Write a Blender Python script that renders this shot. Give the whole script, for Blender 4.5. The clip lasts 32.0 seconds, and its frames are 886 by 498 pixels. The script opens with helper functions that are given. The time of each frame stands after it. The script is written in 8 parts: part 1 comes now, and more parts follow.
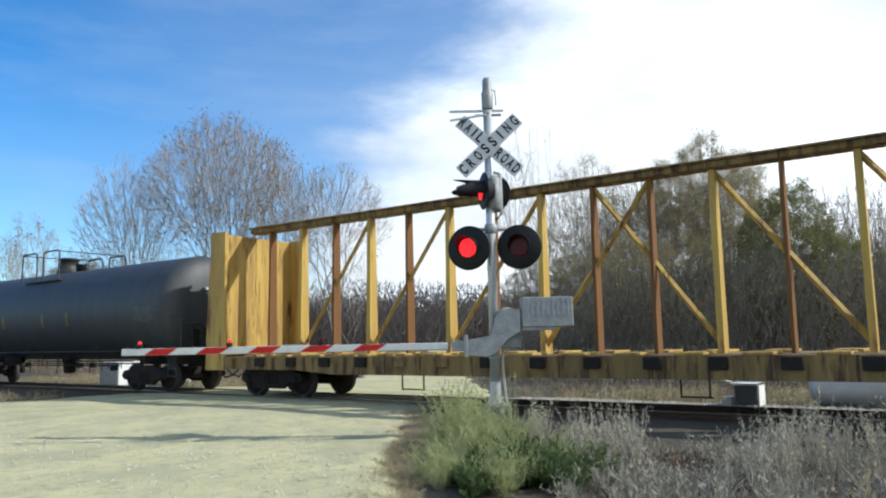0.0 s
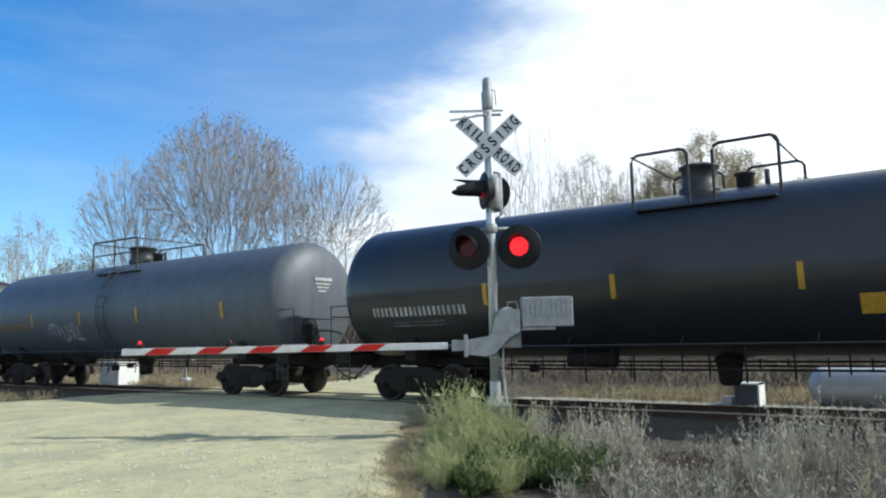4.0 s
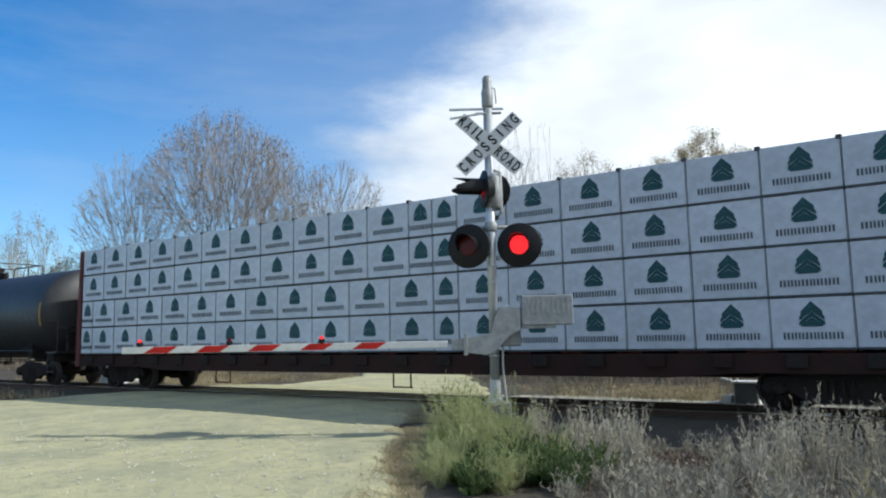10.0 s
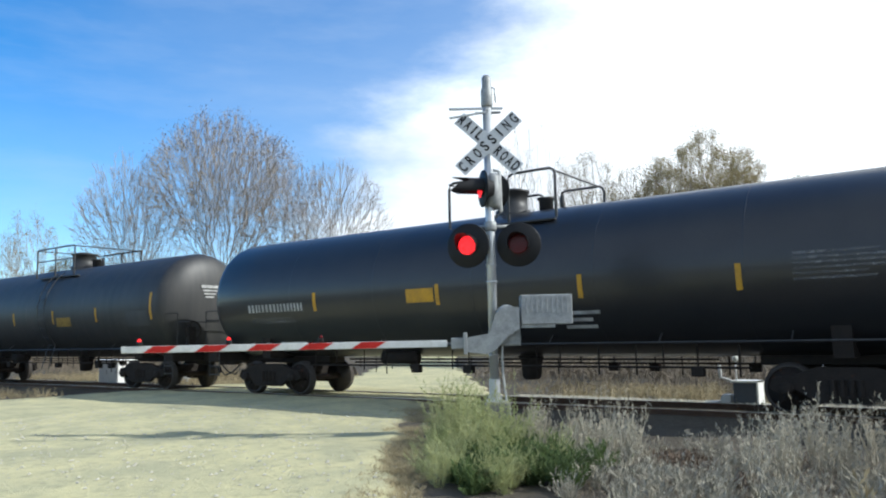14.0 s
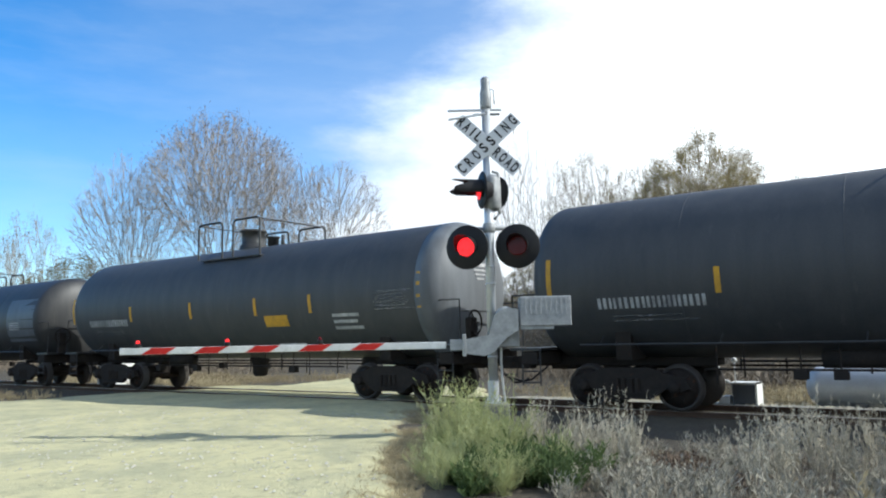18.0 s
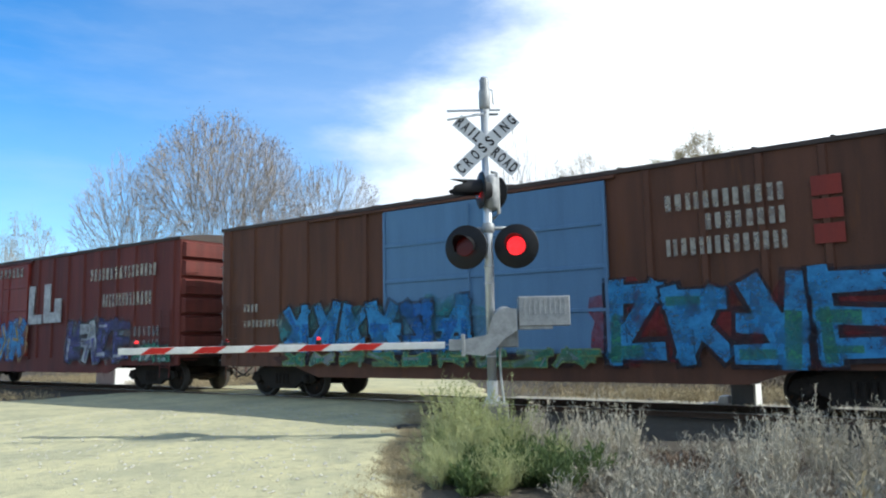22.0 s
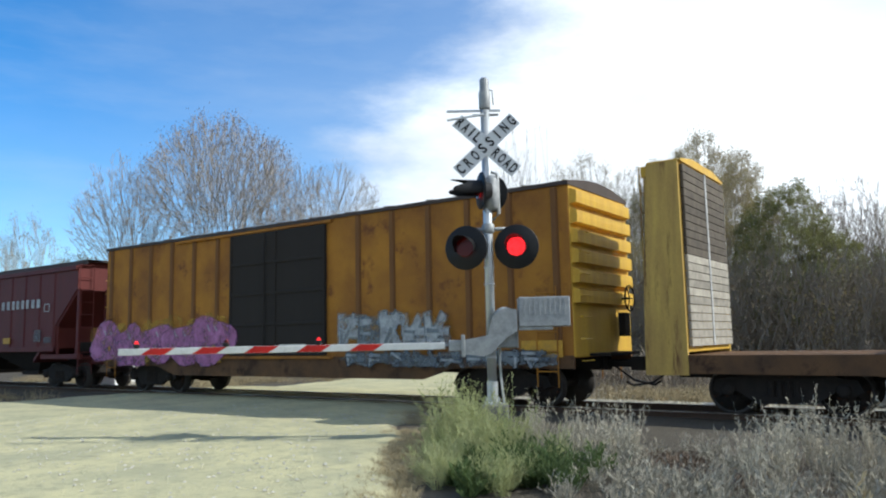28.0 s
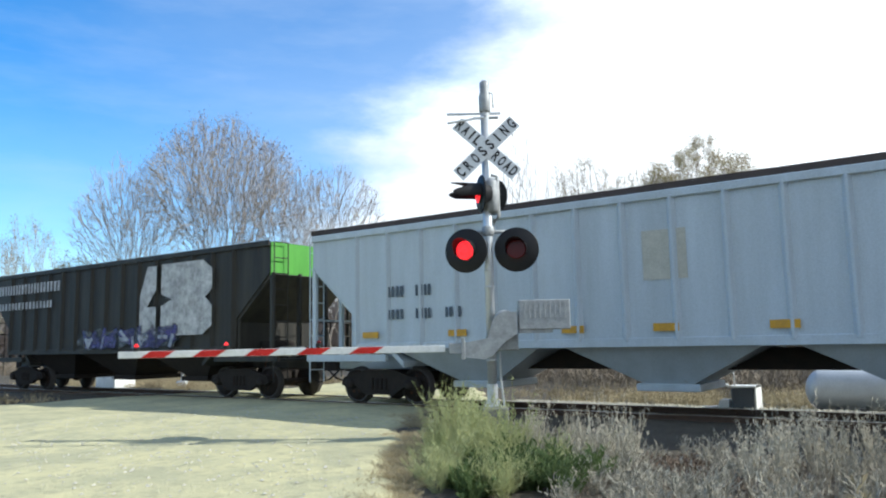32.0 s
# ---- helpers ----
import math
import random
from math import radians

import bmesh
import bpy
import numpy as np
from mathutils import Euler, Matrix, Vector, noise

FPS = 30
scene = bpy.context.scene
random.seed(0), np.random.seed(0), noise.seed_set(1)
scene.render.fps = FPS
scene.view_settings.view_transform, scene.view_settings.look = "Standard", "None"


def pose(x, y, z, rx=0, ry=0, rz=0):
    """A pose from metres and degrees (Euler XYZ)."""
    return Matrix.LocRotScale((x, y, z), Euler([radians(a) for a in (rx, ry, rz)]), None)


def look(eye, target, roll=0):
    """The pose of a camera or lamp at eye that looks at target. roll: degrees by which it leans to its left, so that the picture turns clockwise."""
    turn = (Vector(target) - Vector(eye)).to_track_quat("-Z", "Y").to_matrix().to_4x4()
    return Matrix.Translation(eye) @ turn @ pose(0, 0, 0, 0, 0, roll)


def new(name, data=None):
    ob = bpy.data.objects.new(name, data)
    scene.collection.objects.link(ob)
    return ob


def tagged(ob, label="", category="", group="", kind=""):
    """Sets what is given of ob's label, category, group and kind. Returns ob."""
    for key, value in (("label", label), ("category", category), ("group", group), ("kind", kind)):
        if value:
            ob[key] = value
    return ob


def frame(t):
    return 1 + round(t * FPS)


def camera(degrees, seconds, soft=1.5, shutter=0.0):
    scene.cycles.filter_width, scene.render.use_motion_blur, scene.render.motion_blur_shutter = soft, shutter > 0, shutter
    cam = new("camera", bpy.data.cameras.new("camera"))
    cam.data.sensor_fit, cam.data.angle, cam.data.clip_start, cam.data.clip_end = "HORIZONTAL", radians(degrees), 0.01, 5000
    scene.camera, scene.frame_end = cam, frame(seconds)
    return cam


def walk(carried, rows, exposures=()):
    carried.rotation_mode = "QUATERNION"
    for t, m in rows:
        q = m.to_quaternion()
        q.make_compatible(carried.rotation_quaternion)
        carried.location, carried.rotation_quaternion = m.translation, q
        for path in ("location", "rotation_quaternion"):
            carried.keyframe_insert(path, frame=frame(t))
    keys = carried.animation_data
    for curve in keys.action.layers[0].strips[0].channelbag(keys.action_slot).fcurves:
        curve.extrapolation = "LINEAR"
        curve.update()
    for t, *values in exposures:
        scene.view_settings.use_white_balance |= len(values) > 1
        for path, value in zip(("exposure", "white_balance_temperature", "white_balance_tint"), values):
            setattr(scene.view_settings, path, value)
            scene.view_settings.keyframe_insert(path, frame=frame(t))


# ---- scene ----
# The track runs along x; the train rolls towards +x. z = 0 is the top of the rails.
EYE = 1.43
cam = camera(61.55, 32.0, soft=2.1, shutter=0.0)


def eye_pose(dx, dy):
    """The still camera, with a drift of its aim."""
    turn = pose(0, 0, EYE, 96.78 + 0.0435 * dy, 0, 35.04 + 0.0435 * dx)
    return turn @ pose(0, 0, 0, 0, 0, -1.17)


AIM = [(0, 2, 2), (1.5, 2, 2.6), (3.5, 2, 1.8), (5.5, 2, 0.5), (6, 2, -1), (7, 2, 0.5), (7.5, 2, 1.8), (8.5, 2, -1), (10, 2, -1.2),
       (12, 1.5, -2.5), (13, 1, -1.5), (14.5, 1, -2.5), (16.5, 1, -1.5), (18, -1, 0.5), (19, -2.5, -1), (20, -2.5, 0.5), (22, -3, 0.5),
       (23.9, -3, 1.2), (24.5, -3, -0.5), (26, -3, 0.5), (28, -3, 1.5), (29, -3, 1.3), (30, -3, 5), (31, -3, 6.5), (32, -3, 6.5)]
walk(cam, [(t, eye_pose(a, b)) for t, a, b in AIM], [(0, 0.3, 5880, 6), (7, 0.32, 5880, 6), (9, 0.12, 5880, 6), (11, 0.15, 5880, 6), (13, 0.4, 5880, 6), (17, 0.5, 5880, 6), (19, 0.55, 5880, 6), (21, 0.52, 5880, 6),
      (23, 0.62, 5880, 6), (25, 0.65, 5880, 6), (28, 0.35, 5880, 6), (29, 0.52, 5880, 6), (31, 0.62, 5880, 6), (32, 0.62, 5880, 6)])

# ---- sky and sun ----
SUN_TO = Vector((1.2, 0.65, 1.0)).normalized()
sun = new("sun", bpy.data.lights.new("sun", "SUN"))
sun.data.energy, sun.data.angle, sun.data.color = 3.8, radians(0.6), (1.0, 0.94, 0.84)
sun.matrix_world = look((30, 30, 40), Vector((30, 30, 40)) - SUN_TO)

world = bpy.data.worlds.new("sky")
scene.world = world
world.use_nodes = True
wt = world.node_tree
wt.nodes.clear()


def wnode(kind, **kw):
    n = wt.nodes.new(kind)
    for k, v in kw.items():
        if k == "op":
            n.operation = v
        else:
            n.inputs[int(k[1:])].default_value = v
    return n


w_out = wt.nodes.new("ShaderNodeOutputWorld")
w_bg = wt.nodes.new("ShaderNodeBackground")
w_sky = wt.nodes.new("ShaderNodeTexSky")
w_sky.sky_type = "NISHITA"
w_sky.sun_disc = False
w_sky.sun_elevation = math.asin(SUN_TO.z)
w_sky.sun_rotation = math.atan2(SUN_TO.x, SUN_TO.y)
w_sky.air_density, w_sky.dust_density, w_sky.ozone_density = 1.0, 0.05, 4.0
w_bg.inputs[1].default_value = 0.13
w_co = wt.nodes.new("ShaderNodeTexCoord")
# the cloud bank lies on one side of a slanting plane through the eye, with a ragged edge
w_dot = wnode("ShaderNodeVectorMath", op="DOT_PRODUCT")
w_dot.inputs[1].default_value = (0.505, 0.630, -0.590)
w_map = wt.nodes.new("ShaderNodeMapping")
w_map.inputs["Scale"].default_value = (1.0, 1.0, 2.6)
w_n1 = wt.nodes.new("ShaderNodeTexNoise")
w_n1.inputs["Scale"].default_value, w_n1.inputs["Detail"].default_value, w_n1.inputs["Roughness"].default_value = 3.2, 9.0, 0.6
w_n2 = wt.nodes.new("ShaderNodeTexNoise")
w_n2.inputs["Scale"].default_value, w_n2.inputs["Detail"].default_value = 1.4, 5.0
w_a = wnode("ShaderNodeMath", op="MULTIPLY_ADD", i1=0.36, i2=-0.14)
w_b = wnode("ShaderNodeMath", op="ADD")
w_r = wt.nodes.new("ShaderNodeMapRange")
w_r.interpolation_type = "SMOOTHSTEP"
w_r.inputs[1].default_value, w_r.inputs[2].default_value = -0.02, 0.15
w_r2 = wt.nodes.new("ShaderNodeMapRange")
w_r2.inputs[1].default_value, w_r2.inputs[2].default_value, w_r2.inputs[3].default_value, w_r2.inputs[4].default_value = 0.36, 0.62, 4.3, 8.5
w_cloud = wt.nodes.new("ShaderNodeCombineColor")
w_mix = wt.nodes.new("ShaderNodeMix")
w_mix.data_type = "RGBA"
wt.links.new(w_co.outputs["Generated"], w_dot.inputs[0])
wt.links.new(w_co.outputs["Generated"], w_map.inputs[0])
wt.links.new(w_map.outputs[0], w_n1.inputs["Vector"])
wt.links.new(w_map.outputs[0], w_n2.inputs["Vector"])
wt.links.new(w_n1.outputs[0], w_a.inputs[0])
wt.links.new(w_a.outputs[0], w_b.inputs[0])
wt.links.new(w_dot.outputs["Value"], w_b.inputs[1])
wt.links.new(w_b.outputs[0], w_r.inputs[0])
wt.links.new(w_n2.outputs[0], w_r2.inputs[0])
for i in range(3):
    wt.links.new(w_r2.outputs[0], w_cloud.inputs[i])
wt.links.new(w_r.outputs[0], w_mix.inputs[0])
w_hue = wt.nodes.new("ShaderNodeHueSaturation")
w_hue.inputs["Saturation"].default_value = 1.3
w_hue.inputs["Value"].default_value = 1.1
wt.links.new(w_sky.outputs[0], w_hue.inputs["Color"])
# thin high streaks over the blue
w_m3 = wt.nodes.new("ShaderNodeMapping")
w_m3.inputs["Rotation"].default_value, w_m3.inputs["Scale"].default_value = (0.5, 0.35, 0.0), (1.2, 1.2, 6.0)
w_n3 = wt.nodes.new("ShaderNodeTexNoise")
w_n3.inputs["Scale"].default_value, w_n3.inputs["Detail"].default_value, w_n3.inputs["Roughness"].default_value = 2.6, 8.0, 0.58
w_r3 = wt.nodes.new("ShaderNodeMapRange")
w_r3.inputs[1].default_value, w_r3.inputs[2].default_value, w_r3.inputs[3].default_value, w_r3.inputs[4].default_value = 0.5, 0.8, 0.0, 0.16
w_thin = wt.nodes.new("ShaderNodeMix")
w_thin.data_type = "RGBA"
w_thin.inputs[7].default_value = (4.7, 5.0, 5.4, 1)
wt.links.new(w_co.outputs["Generated"], w_m3.inputs[0])
wt.links.new(w_m3.outputs[0], w_n3.inputs["Vector"])
wt.links.new(w_n3.outputs[0], w_r3.inputs[0])
# a veil of haze that thickens towards the bank
w_r4 = wt.nodes.new("ShaderNodeMapRange")
w_r4.inputs[1].default_value, w_r4.inputs[2].default_value, w_r4.inputs[4].default_value = -0.4, 0.0, 0.26
w_sum = wnode("ShaderNodeMath", op="ADD")
wt.links.new(w_b.outputs[0], w_r4.inputs[0])
wt.links.new(w_r4.outputs[0], w_sum.inputs[0])
wt.links.new(w_r3.outputs[0], w_sum.inputs[1])
# thin cloud added to the unseen sky behind the viewer, to whiten and brighten the shade
w_back = wnode("ShaderNodeVectorMath", op="DOT_PRODUCT")
w_back.inputs[1].default_value = (0.57, -0.82, 0.1)
w_r5 = wt.nodes.new("ShaderNodeMapRange")
w_r5.interpolation_type = "SMOOTHSTEP"
w_r5.inputs[1].default_value, w_r5.inputs[2].default_value, w_r5.inputs[4].default_value = -0.15, 0.5, 0.62
w_all = wnode("ShaderNodeMath", op="ADD")
w_all.use_clamp = True
wt.links.new(w_co.outputs["Generated"], w_back.inputs[0])
wt.links.new(w_back.outputs["Value"], w_r5.inputs[0])
wt.links.new(w_sum.outputs[0], w_all.inputs[0])
wt.links.new(w_r5.outputs[0], w_all.inputs[1])
wt.links.new(w_all.outputs[0], w_thin.inputs[0])
wt.links.new(w_hue.outputs[0], w_thin.inputs[6])
wt.links.new(w_thin.outputs[2], w_mix.inputs[6])
wt.links.new(w_cloud.outputs[0], w_mix.inputs[7])
wt.links.new(w_mix.outputs[2], w_bg.inputs[0])
wt.links.new(w_bg.outputs[0], w_out.inputs[0])


# ---- materials ----
def mat(name, color, rough=0.7, metal=0.0, dark=None, scale=3.0, amount=0.5, bump=0.15, fine=40.0, rust=None, rust_at=0.62,
        streak=False, glow=None, spread=0.0, coat=0.0, worn=None, thin=0.0, spec=0.25):
    """A worn surface: two scales of variation between color and dark, patches of rust or dirt, fine relief."""
    m = bpy.data.materials.new(name)
    m.use_nodes = True
    nt = m.node_tree
    bs = nt.nodes["Principled BSDF"]
    bs.inputs["Roughness"].default_value, bs.inputs["Metallic"].default_value = rough, metal
    bs.inputs["Coat Weight"].default_value = coat
    bs.inputs["Specular IOR Level"].default_value = spec
    if dark is None:
        dark = tuple(c * 0.6 for c in color)
    co = nt.nodes.new("ShaderNodeTexCoord")
    mp = nt.nodes.new("ShaderNodeMapping")
    mp.inputs["Scale"].default_value = (2.2, 2.2, 0.25) if streak else (1, 1, 1)
    nt.links.new(co.outputs["Object"], mp.inputs[0])
    n1 = nt.nodes.new("ShaderNodeTexNoise")
    n1.inputs["Scale"].default_value, n1.inputs["Detail"].default_value, n1.inputs["Roughness"].default_value = scale, 8, 0.62
    n2 = nt.nodes.new("ShaderNodeTexNoise")
    n2.inputs["Scale"].default_value, n2.inputs["Detail"].default_value = fine, 4
    nt.links.new(mp.outputs[0], n1.inputs["Vector"])
    nt.links.new(co.outputs["Object"], n2.inputs["Vector"])
    mr = nt.nodes.new("ShaderNodeMapRange")
    mr.inputs[1].default_value, mr.inputs[2].default_value, mr.inputs[4].default_value = 0.35, 0.7, amount
    nt.links.new(n1.outputs[0], mr.inputs[0])
    mix = nt.nodes.new("ShaderNodeMix")
    mix.data_type = "RGBA"
    mix.inputs[6].default_value, mix.inputs[7].default_value = (*color, 1), (*dark, 1)
    nt.links.new(mr.outputs[0], mix.inputs[0])
    mr2 = nt.nodes.new("ShaderNodeMapRange")
    mr2.inputs[3].default_value, mr2.inputs[4].default_value = 0.78, 1.2
    nt.links.new(n2.outputs[0], mr2.inputs[0])
    mul = nt.nodes.new("ShaderNodeMix")
    mul.data_type, mul.blend_type = "RGBA", "MULTIPLY"
    mul.inputs[0].default_value = 1.0
    nt.links.new(mix.outputs[2], mul.inputs[6])
    nt.links.new(mr2.outputs[0], mul.inputs[7])
    last = mul.outputs[2]
    if spread:
        info = nt.nodes.new("ShaderNodeObjectInfo")
        ms = nt.nodes.new("ShaderNodeMapRange")
        ms.inputs[3].default_value, ms.inputs[4].default_value = 1 - spread, 1 + spread
        nt.links.new(info.outputs["Random"], ms.inputs[0])
        m3 = nt.nodes.new("ShaderNodeMix")
        m3.data_type, m3.blend_type = "RGBA", "MULTIPLY"
        m3.inputs[0].default_value = 1.0
        nt.links.new(last, m3.inputs[6])
        nt.links.new(ms.outputs[0], m3.inputs[7])
        last = m3.outputs[2]
    if rust:
        n3 = nt.nodes.new("ShaderNodeTexNoise")
        n3.inputs["Scale"].default_value, n3.inputs["Detail"].default_value, n3.inputs["Roughness"].default_value = scale * 1.7, 10, 0.7
        nt.links.new(mp.outputs[0], n3.inputs["Vector"])
        m4 = nt.nodes.new("ShaderNodeMapRange")
        m4.inputs[1].default_value, m4.inputs[2].default_value = rust_at - 0.05, rust_at + 0.06
        nt.links.new(n3.outputs[0], m4.inputs[0])
        m5 = nt.nodes.new("ShaderNodeMix")
        m5.data_type = "RGBA"
        m5.inputs[7].default_value = (*rust, 1)
        nt.links.new(m4.outputs[0], m5.inputs[0])
        nt.links.new(last, m5.inputs[6])
        last = m5.outputs[2]
    nt.links.new(last, bs.inputs["Base Color"])
    if bump:
        bp = nt.nodes.new("ShaderNodeBump")
        bp.inputs["Strength"].default_value, bp.inputs["Distance"].default_value = bump, 0.02
        nt.links.new(n2.outputs[0], bp.inputs["Height"])
        nt.links.new(bp.outputs[0], bs.inputs["Normal"])
    if worn:
        # thin or flaked paint lets the steel under it show through
        n6 = nt.nodes.new("ShaderNodeTexNoise")
        n6.inputs["Scale"].default_value, n6.inputs["Detail"].default_value, n6.inputs["Roughness"].default_value = worn[0], 8, 0.7
        nt.links.new(co.outputs["Object"], n6.inputs["Vector"])
        m6 = nt.nodes.new("ShaderNodeMapRange")
        m6.inputs[1].default_value, m6.inputs[2].default_value, m6.inputs[3].default_value, m6.inputs[4].default_value = 0.36, 0.62, worn[1], worn[2]
        nt.links.new(n6.outputs[0], m6.inputs[0])
        nt.links.new(m6.outputs[0], bs.inputs["Alpha"])
    if thin:
        # light shines through thin leaves and stalks
        tl = nt.nodes.new("ShaderNodeBsdfTranslucent")
        nt.links.new(last, tl.inputs["Color"])
        mx = nt.nodes.new("ShaderNodeMixShader")
        mx.inputs[0].default_value = thin
        nt.links.new(bs.outputs[0], mx.inputs[1])
        nt.links.new(tl.outputs[0], mx.inputs[2])
        nt.links.new(mx.outputs[0], nt.nodes["Material Output"].inputs["Surface"])
    if glow:
        bs.inputs["Emission Color"].default_value = (*glow[:3], 1)
        bs.inputs["Emission Strength"].default_value = glow[3]
    return m


RUST = (0.11, 0.045, 0.02)
M_WHEEL = mat("wheel_steel", (0.035, 0.028, 0.024), 0.75, 0.2, rust=RUST, scale=6)
M_TREAD = mat("polished_steel", (0.5, 0.48, 0.46), 0.3, 1.0, bump=0.02, spec=0.5)
M_RIM = mat("worn_wheel_rim", (0.07, 0.062, 0.056), 0.65, 0.3, dark=(0.045, 0.04, 0.035), scale=8, bump=0.02)
M_TRUCK = mat("cast_steel_grime", (0.026, 0.023, 0.021), 0.9, dark=(0.045, 0.036, 0.029), scale=5, rust=RUST, rust_at=0.68, spec=0.12)
M_BLACK = mat("black_paint", (0.024, 0.025, 0.026), 0.5, dark=(0.046, 0.044, 0.042), scale=1.4, amount=0.9, bump=0.05, streak=True, rust=(0.062, 0.056, 0.05), rust_at=0.66, spec=0.45)
M_GLOSS = mat("glossy_black_paint", (0.019, 0.02, 0.023), 0.33, dark=(0.03, 0.03, 0.031), scale=1.2, amount=0.7, bump=0.02, coat=0.15, spec=0.5)
M_DULL = mat("dull_grey_black_paint", (0.041, 0.044, 0.048), 0.55, dark=(0.064, 0.064, 0.064), scale=1.2, amount=0.9, bump=0.06, streak=True, rust=(0.08, 0.078, 0.075), rust_at=0.66, spec=0.45)
M_BLUEBLACK = mat("blue_black_paint", (0.032, 0.038, 0.05), 0.38, dark=(0.06, 0.064, 0.07), scale=1.1, amount=0.8, bump=0.04, streak=True, spec=0.5)
M_GREYTANK = mat("grey_tank_paint", (0.14, 0.15, 0.16), 0.5, dark=(0.085, 0.088, 0.09), scale=1.1, amount=0.9, bump=0.05, streak=True, spec=0.45)
M_SLATE = mat("slate_grey_paint", (0.1, 0.115, 0.135), 0.5, dark=(0.07, 0.076, 0.082), scale=1.5, amount=0.8, bump=0.05, streak=True, spec=0.45)
M_WHITETANK = mat("white_tank_paint", (0.72, 0.71, 0.65), 0.45, dark=(0.5, 0.48, 0.4), scale=1.3, amount=0.7, bump=0.05, streak=True, rust=(0.3, 0.22, 0.14), rust_at=0.72, spec=0.45)
M_YELLOW = mat("yellow_marking", (0.60, 0.33, 0.03), 0.5, dark=(0.3, 0.18, 0.05), scale=6, amount=0.7)
M_STENCIL = mat("white_stencil", (0.6, 0.6, 0.58), 0.6, dark=(0.3, 0.3, 0.3), scale=7, amount=0.8, worn=(2.2, 0.5, 0.95))
M_CHALKY = mat("chalky_lettering", (0.5, 0.47, 0.4), 0.8, dark=(0.3, 0.27, 0.23), scale=5, amount=0.9, worn=(2.6, 0.2, 0.72))
M_FAINT = mat("faded_stencil", (0.26, 0.26, 0.26), 0.7, dark=(0.12, 0.12, 0.12), scale=7, amount=0.9, worn=(4, 0.15, 0.7))
M_OCHRE = mat("ochre_stencil", (0.34, 0.22, 0.05), 0.6, dark=(0.15, 0.1, 0.03), scale=7, amount=0.8)
M_BOXRED = mat("oxide_red_paint", (0.145, 0.034, 0.026), 0.65, dark=(0.07, 0.022, 0.019), scale=1.0, amount=0.9, streak=True, rust=RUST, rust_at=0.66)
M_BOXBROWN = mat("brown_boxcar_paint", (0.115, 0.05, 0.03), 0.7, dark=(0.06, 0.03, 0.02), scale=1.0, amount=0.9, streak=True, rust=RUST, rust_at=0.63)
M_BRIGHTRED = mat("fresh_red_paint", (0.22, 0.03, 0.02), 0.55, dark=(0.14, 0.028, 0.022), scale=1.4, amount=0.8, streak=True)
M_BOXYELLOW = mat("weathered_yellow_paint", (0.4, 0.185, 0.03), 0.75, dark=(0.2, 0.085, 0.026), scale=0.75, amount=1.0, rust=(0.15, 0.06, 0.025), rust_at=0.6, spec=0.15)
M_BROWNSILL = mat("grimy_brown_sill", (0.15, 0.082, 0.04), 0.8, dark=(0.07, 0.045, 0.03), scale=1.3, amount=1.0, rust=(0.05, 0.03, 0.02), rust_at=0.58, spec=0.12)
M_MAROONGRIME = mat("grimy_maroon_paint", (0.085, 0.03, 0.025), 0.75, dark=(0.045, 0.024, 0.02), scale=1.4, amount=1.0, rust=(0.035, 0.026, 0.022), rust_at=0.6, spec=0.15)
M_DARKSILL = mat("sooty_maroon_sill", (0.042, 0.022, 0.019), 0.85, dark=(0.026, 0.019, 0.017), scale=1.6, amount=0.9, spec=0.12)
M_YELLOWSTEEL = mat("yellow_frame_paint", (0.54, 0.365, 0.085), 0.6, dark=(0.29, 0.17, 0.06), scale=1.6, amount=0.9, streak=True, rust=(0.12, 0.055, 0.025), rust_at=0.585)
M_YELLOWCLEAN = mat("bright_yellow_paint", (0.64, 0.4, 0.045), 0.55, dark=(0.45, 0.26, 0.045), scale=1.4, amount=0.8, streak=True, rust=(0.2, 0.09, 0.03), rust_at=0.68)
# real grime on the sills; on the top chord its darkness paints the shaded side
M_DIRTYSHADEYELLOW = mat("grimy_yellow_paint", (0.29, 0.2, 0.07), 0.7, dark=(0.14, 0.09, 0.045), scale=1.6, amount=0.95, streak=True, rust=(0.075, 0.04, 0.025), rust_at=0.54)
M_FARWOOD = mat("hazy_far_twigs", (0.27, 0.22, 0.18), 0.9, dark=(0.19, 0.155, 0.125), scale=0.05)
M_DOORDARK = mat("dark_door_steel", (0.03, 0.026, 0.023), 1.0, dark=(0.038, 0.032, 0.028), scale=1.5, streak=True)
M_DOORBLUE = mat("blue_door_paint", (0.10, 0.20, 0.34), 0.5, dark=(0.07, 0.13, 0.22), scale=1.4, streak=True)
M_ENDGREY = mat("galvanised_end", (0.2, 0.205, 0.19), 0.55, 0.2, dark=(0.11, 0.105, 0.09), scale=2, streak=True)
# rust, with the shadow lines along boxcar posts put into the same dark colour
M_RUSTSHADEPOST = mat("rusted_posts", (0.2, 0.095, 0.032), 0.8, dark=(0.1, 0.05, 0.024), scale=1.2, amount=0.9, streak=True)
M_ROOF = mat("weathered_roof", (0.075, 0.058, 0.05), 0.7, 0.1, dark=(0.035, 0.028, 0.025), scale=2)
M_HOPRED = mat("maroon_hopper_paint", (0.115, 0.022, 0.02), 0.6, dark=(0.085, 0.02, 0.018), scale=0.9, amount=0.9, streak=True)
M_HOPGREY = mat("light_grey_hopper_paint", (0.46, 0.52, 0.56), 0.5, dark=(0.36, 0.40, 0.42), scale=0.9, amount=0.8, streak=True, rust=(0.3, 0.27, 0.22), rust_at=0.72)
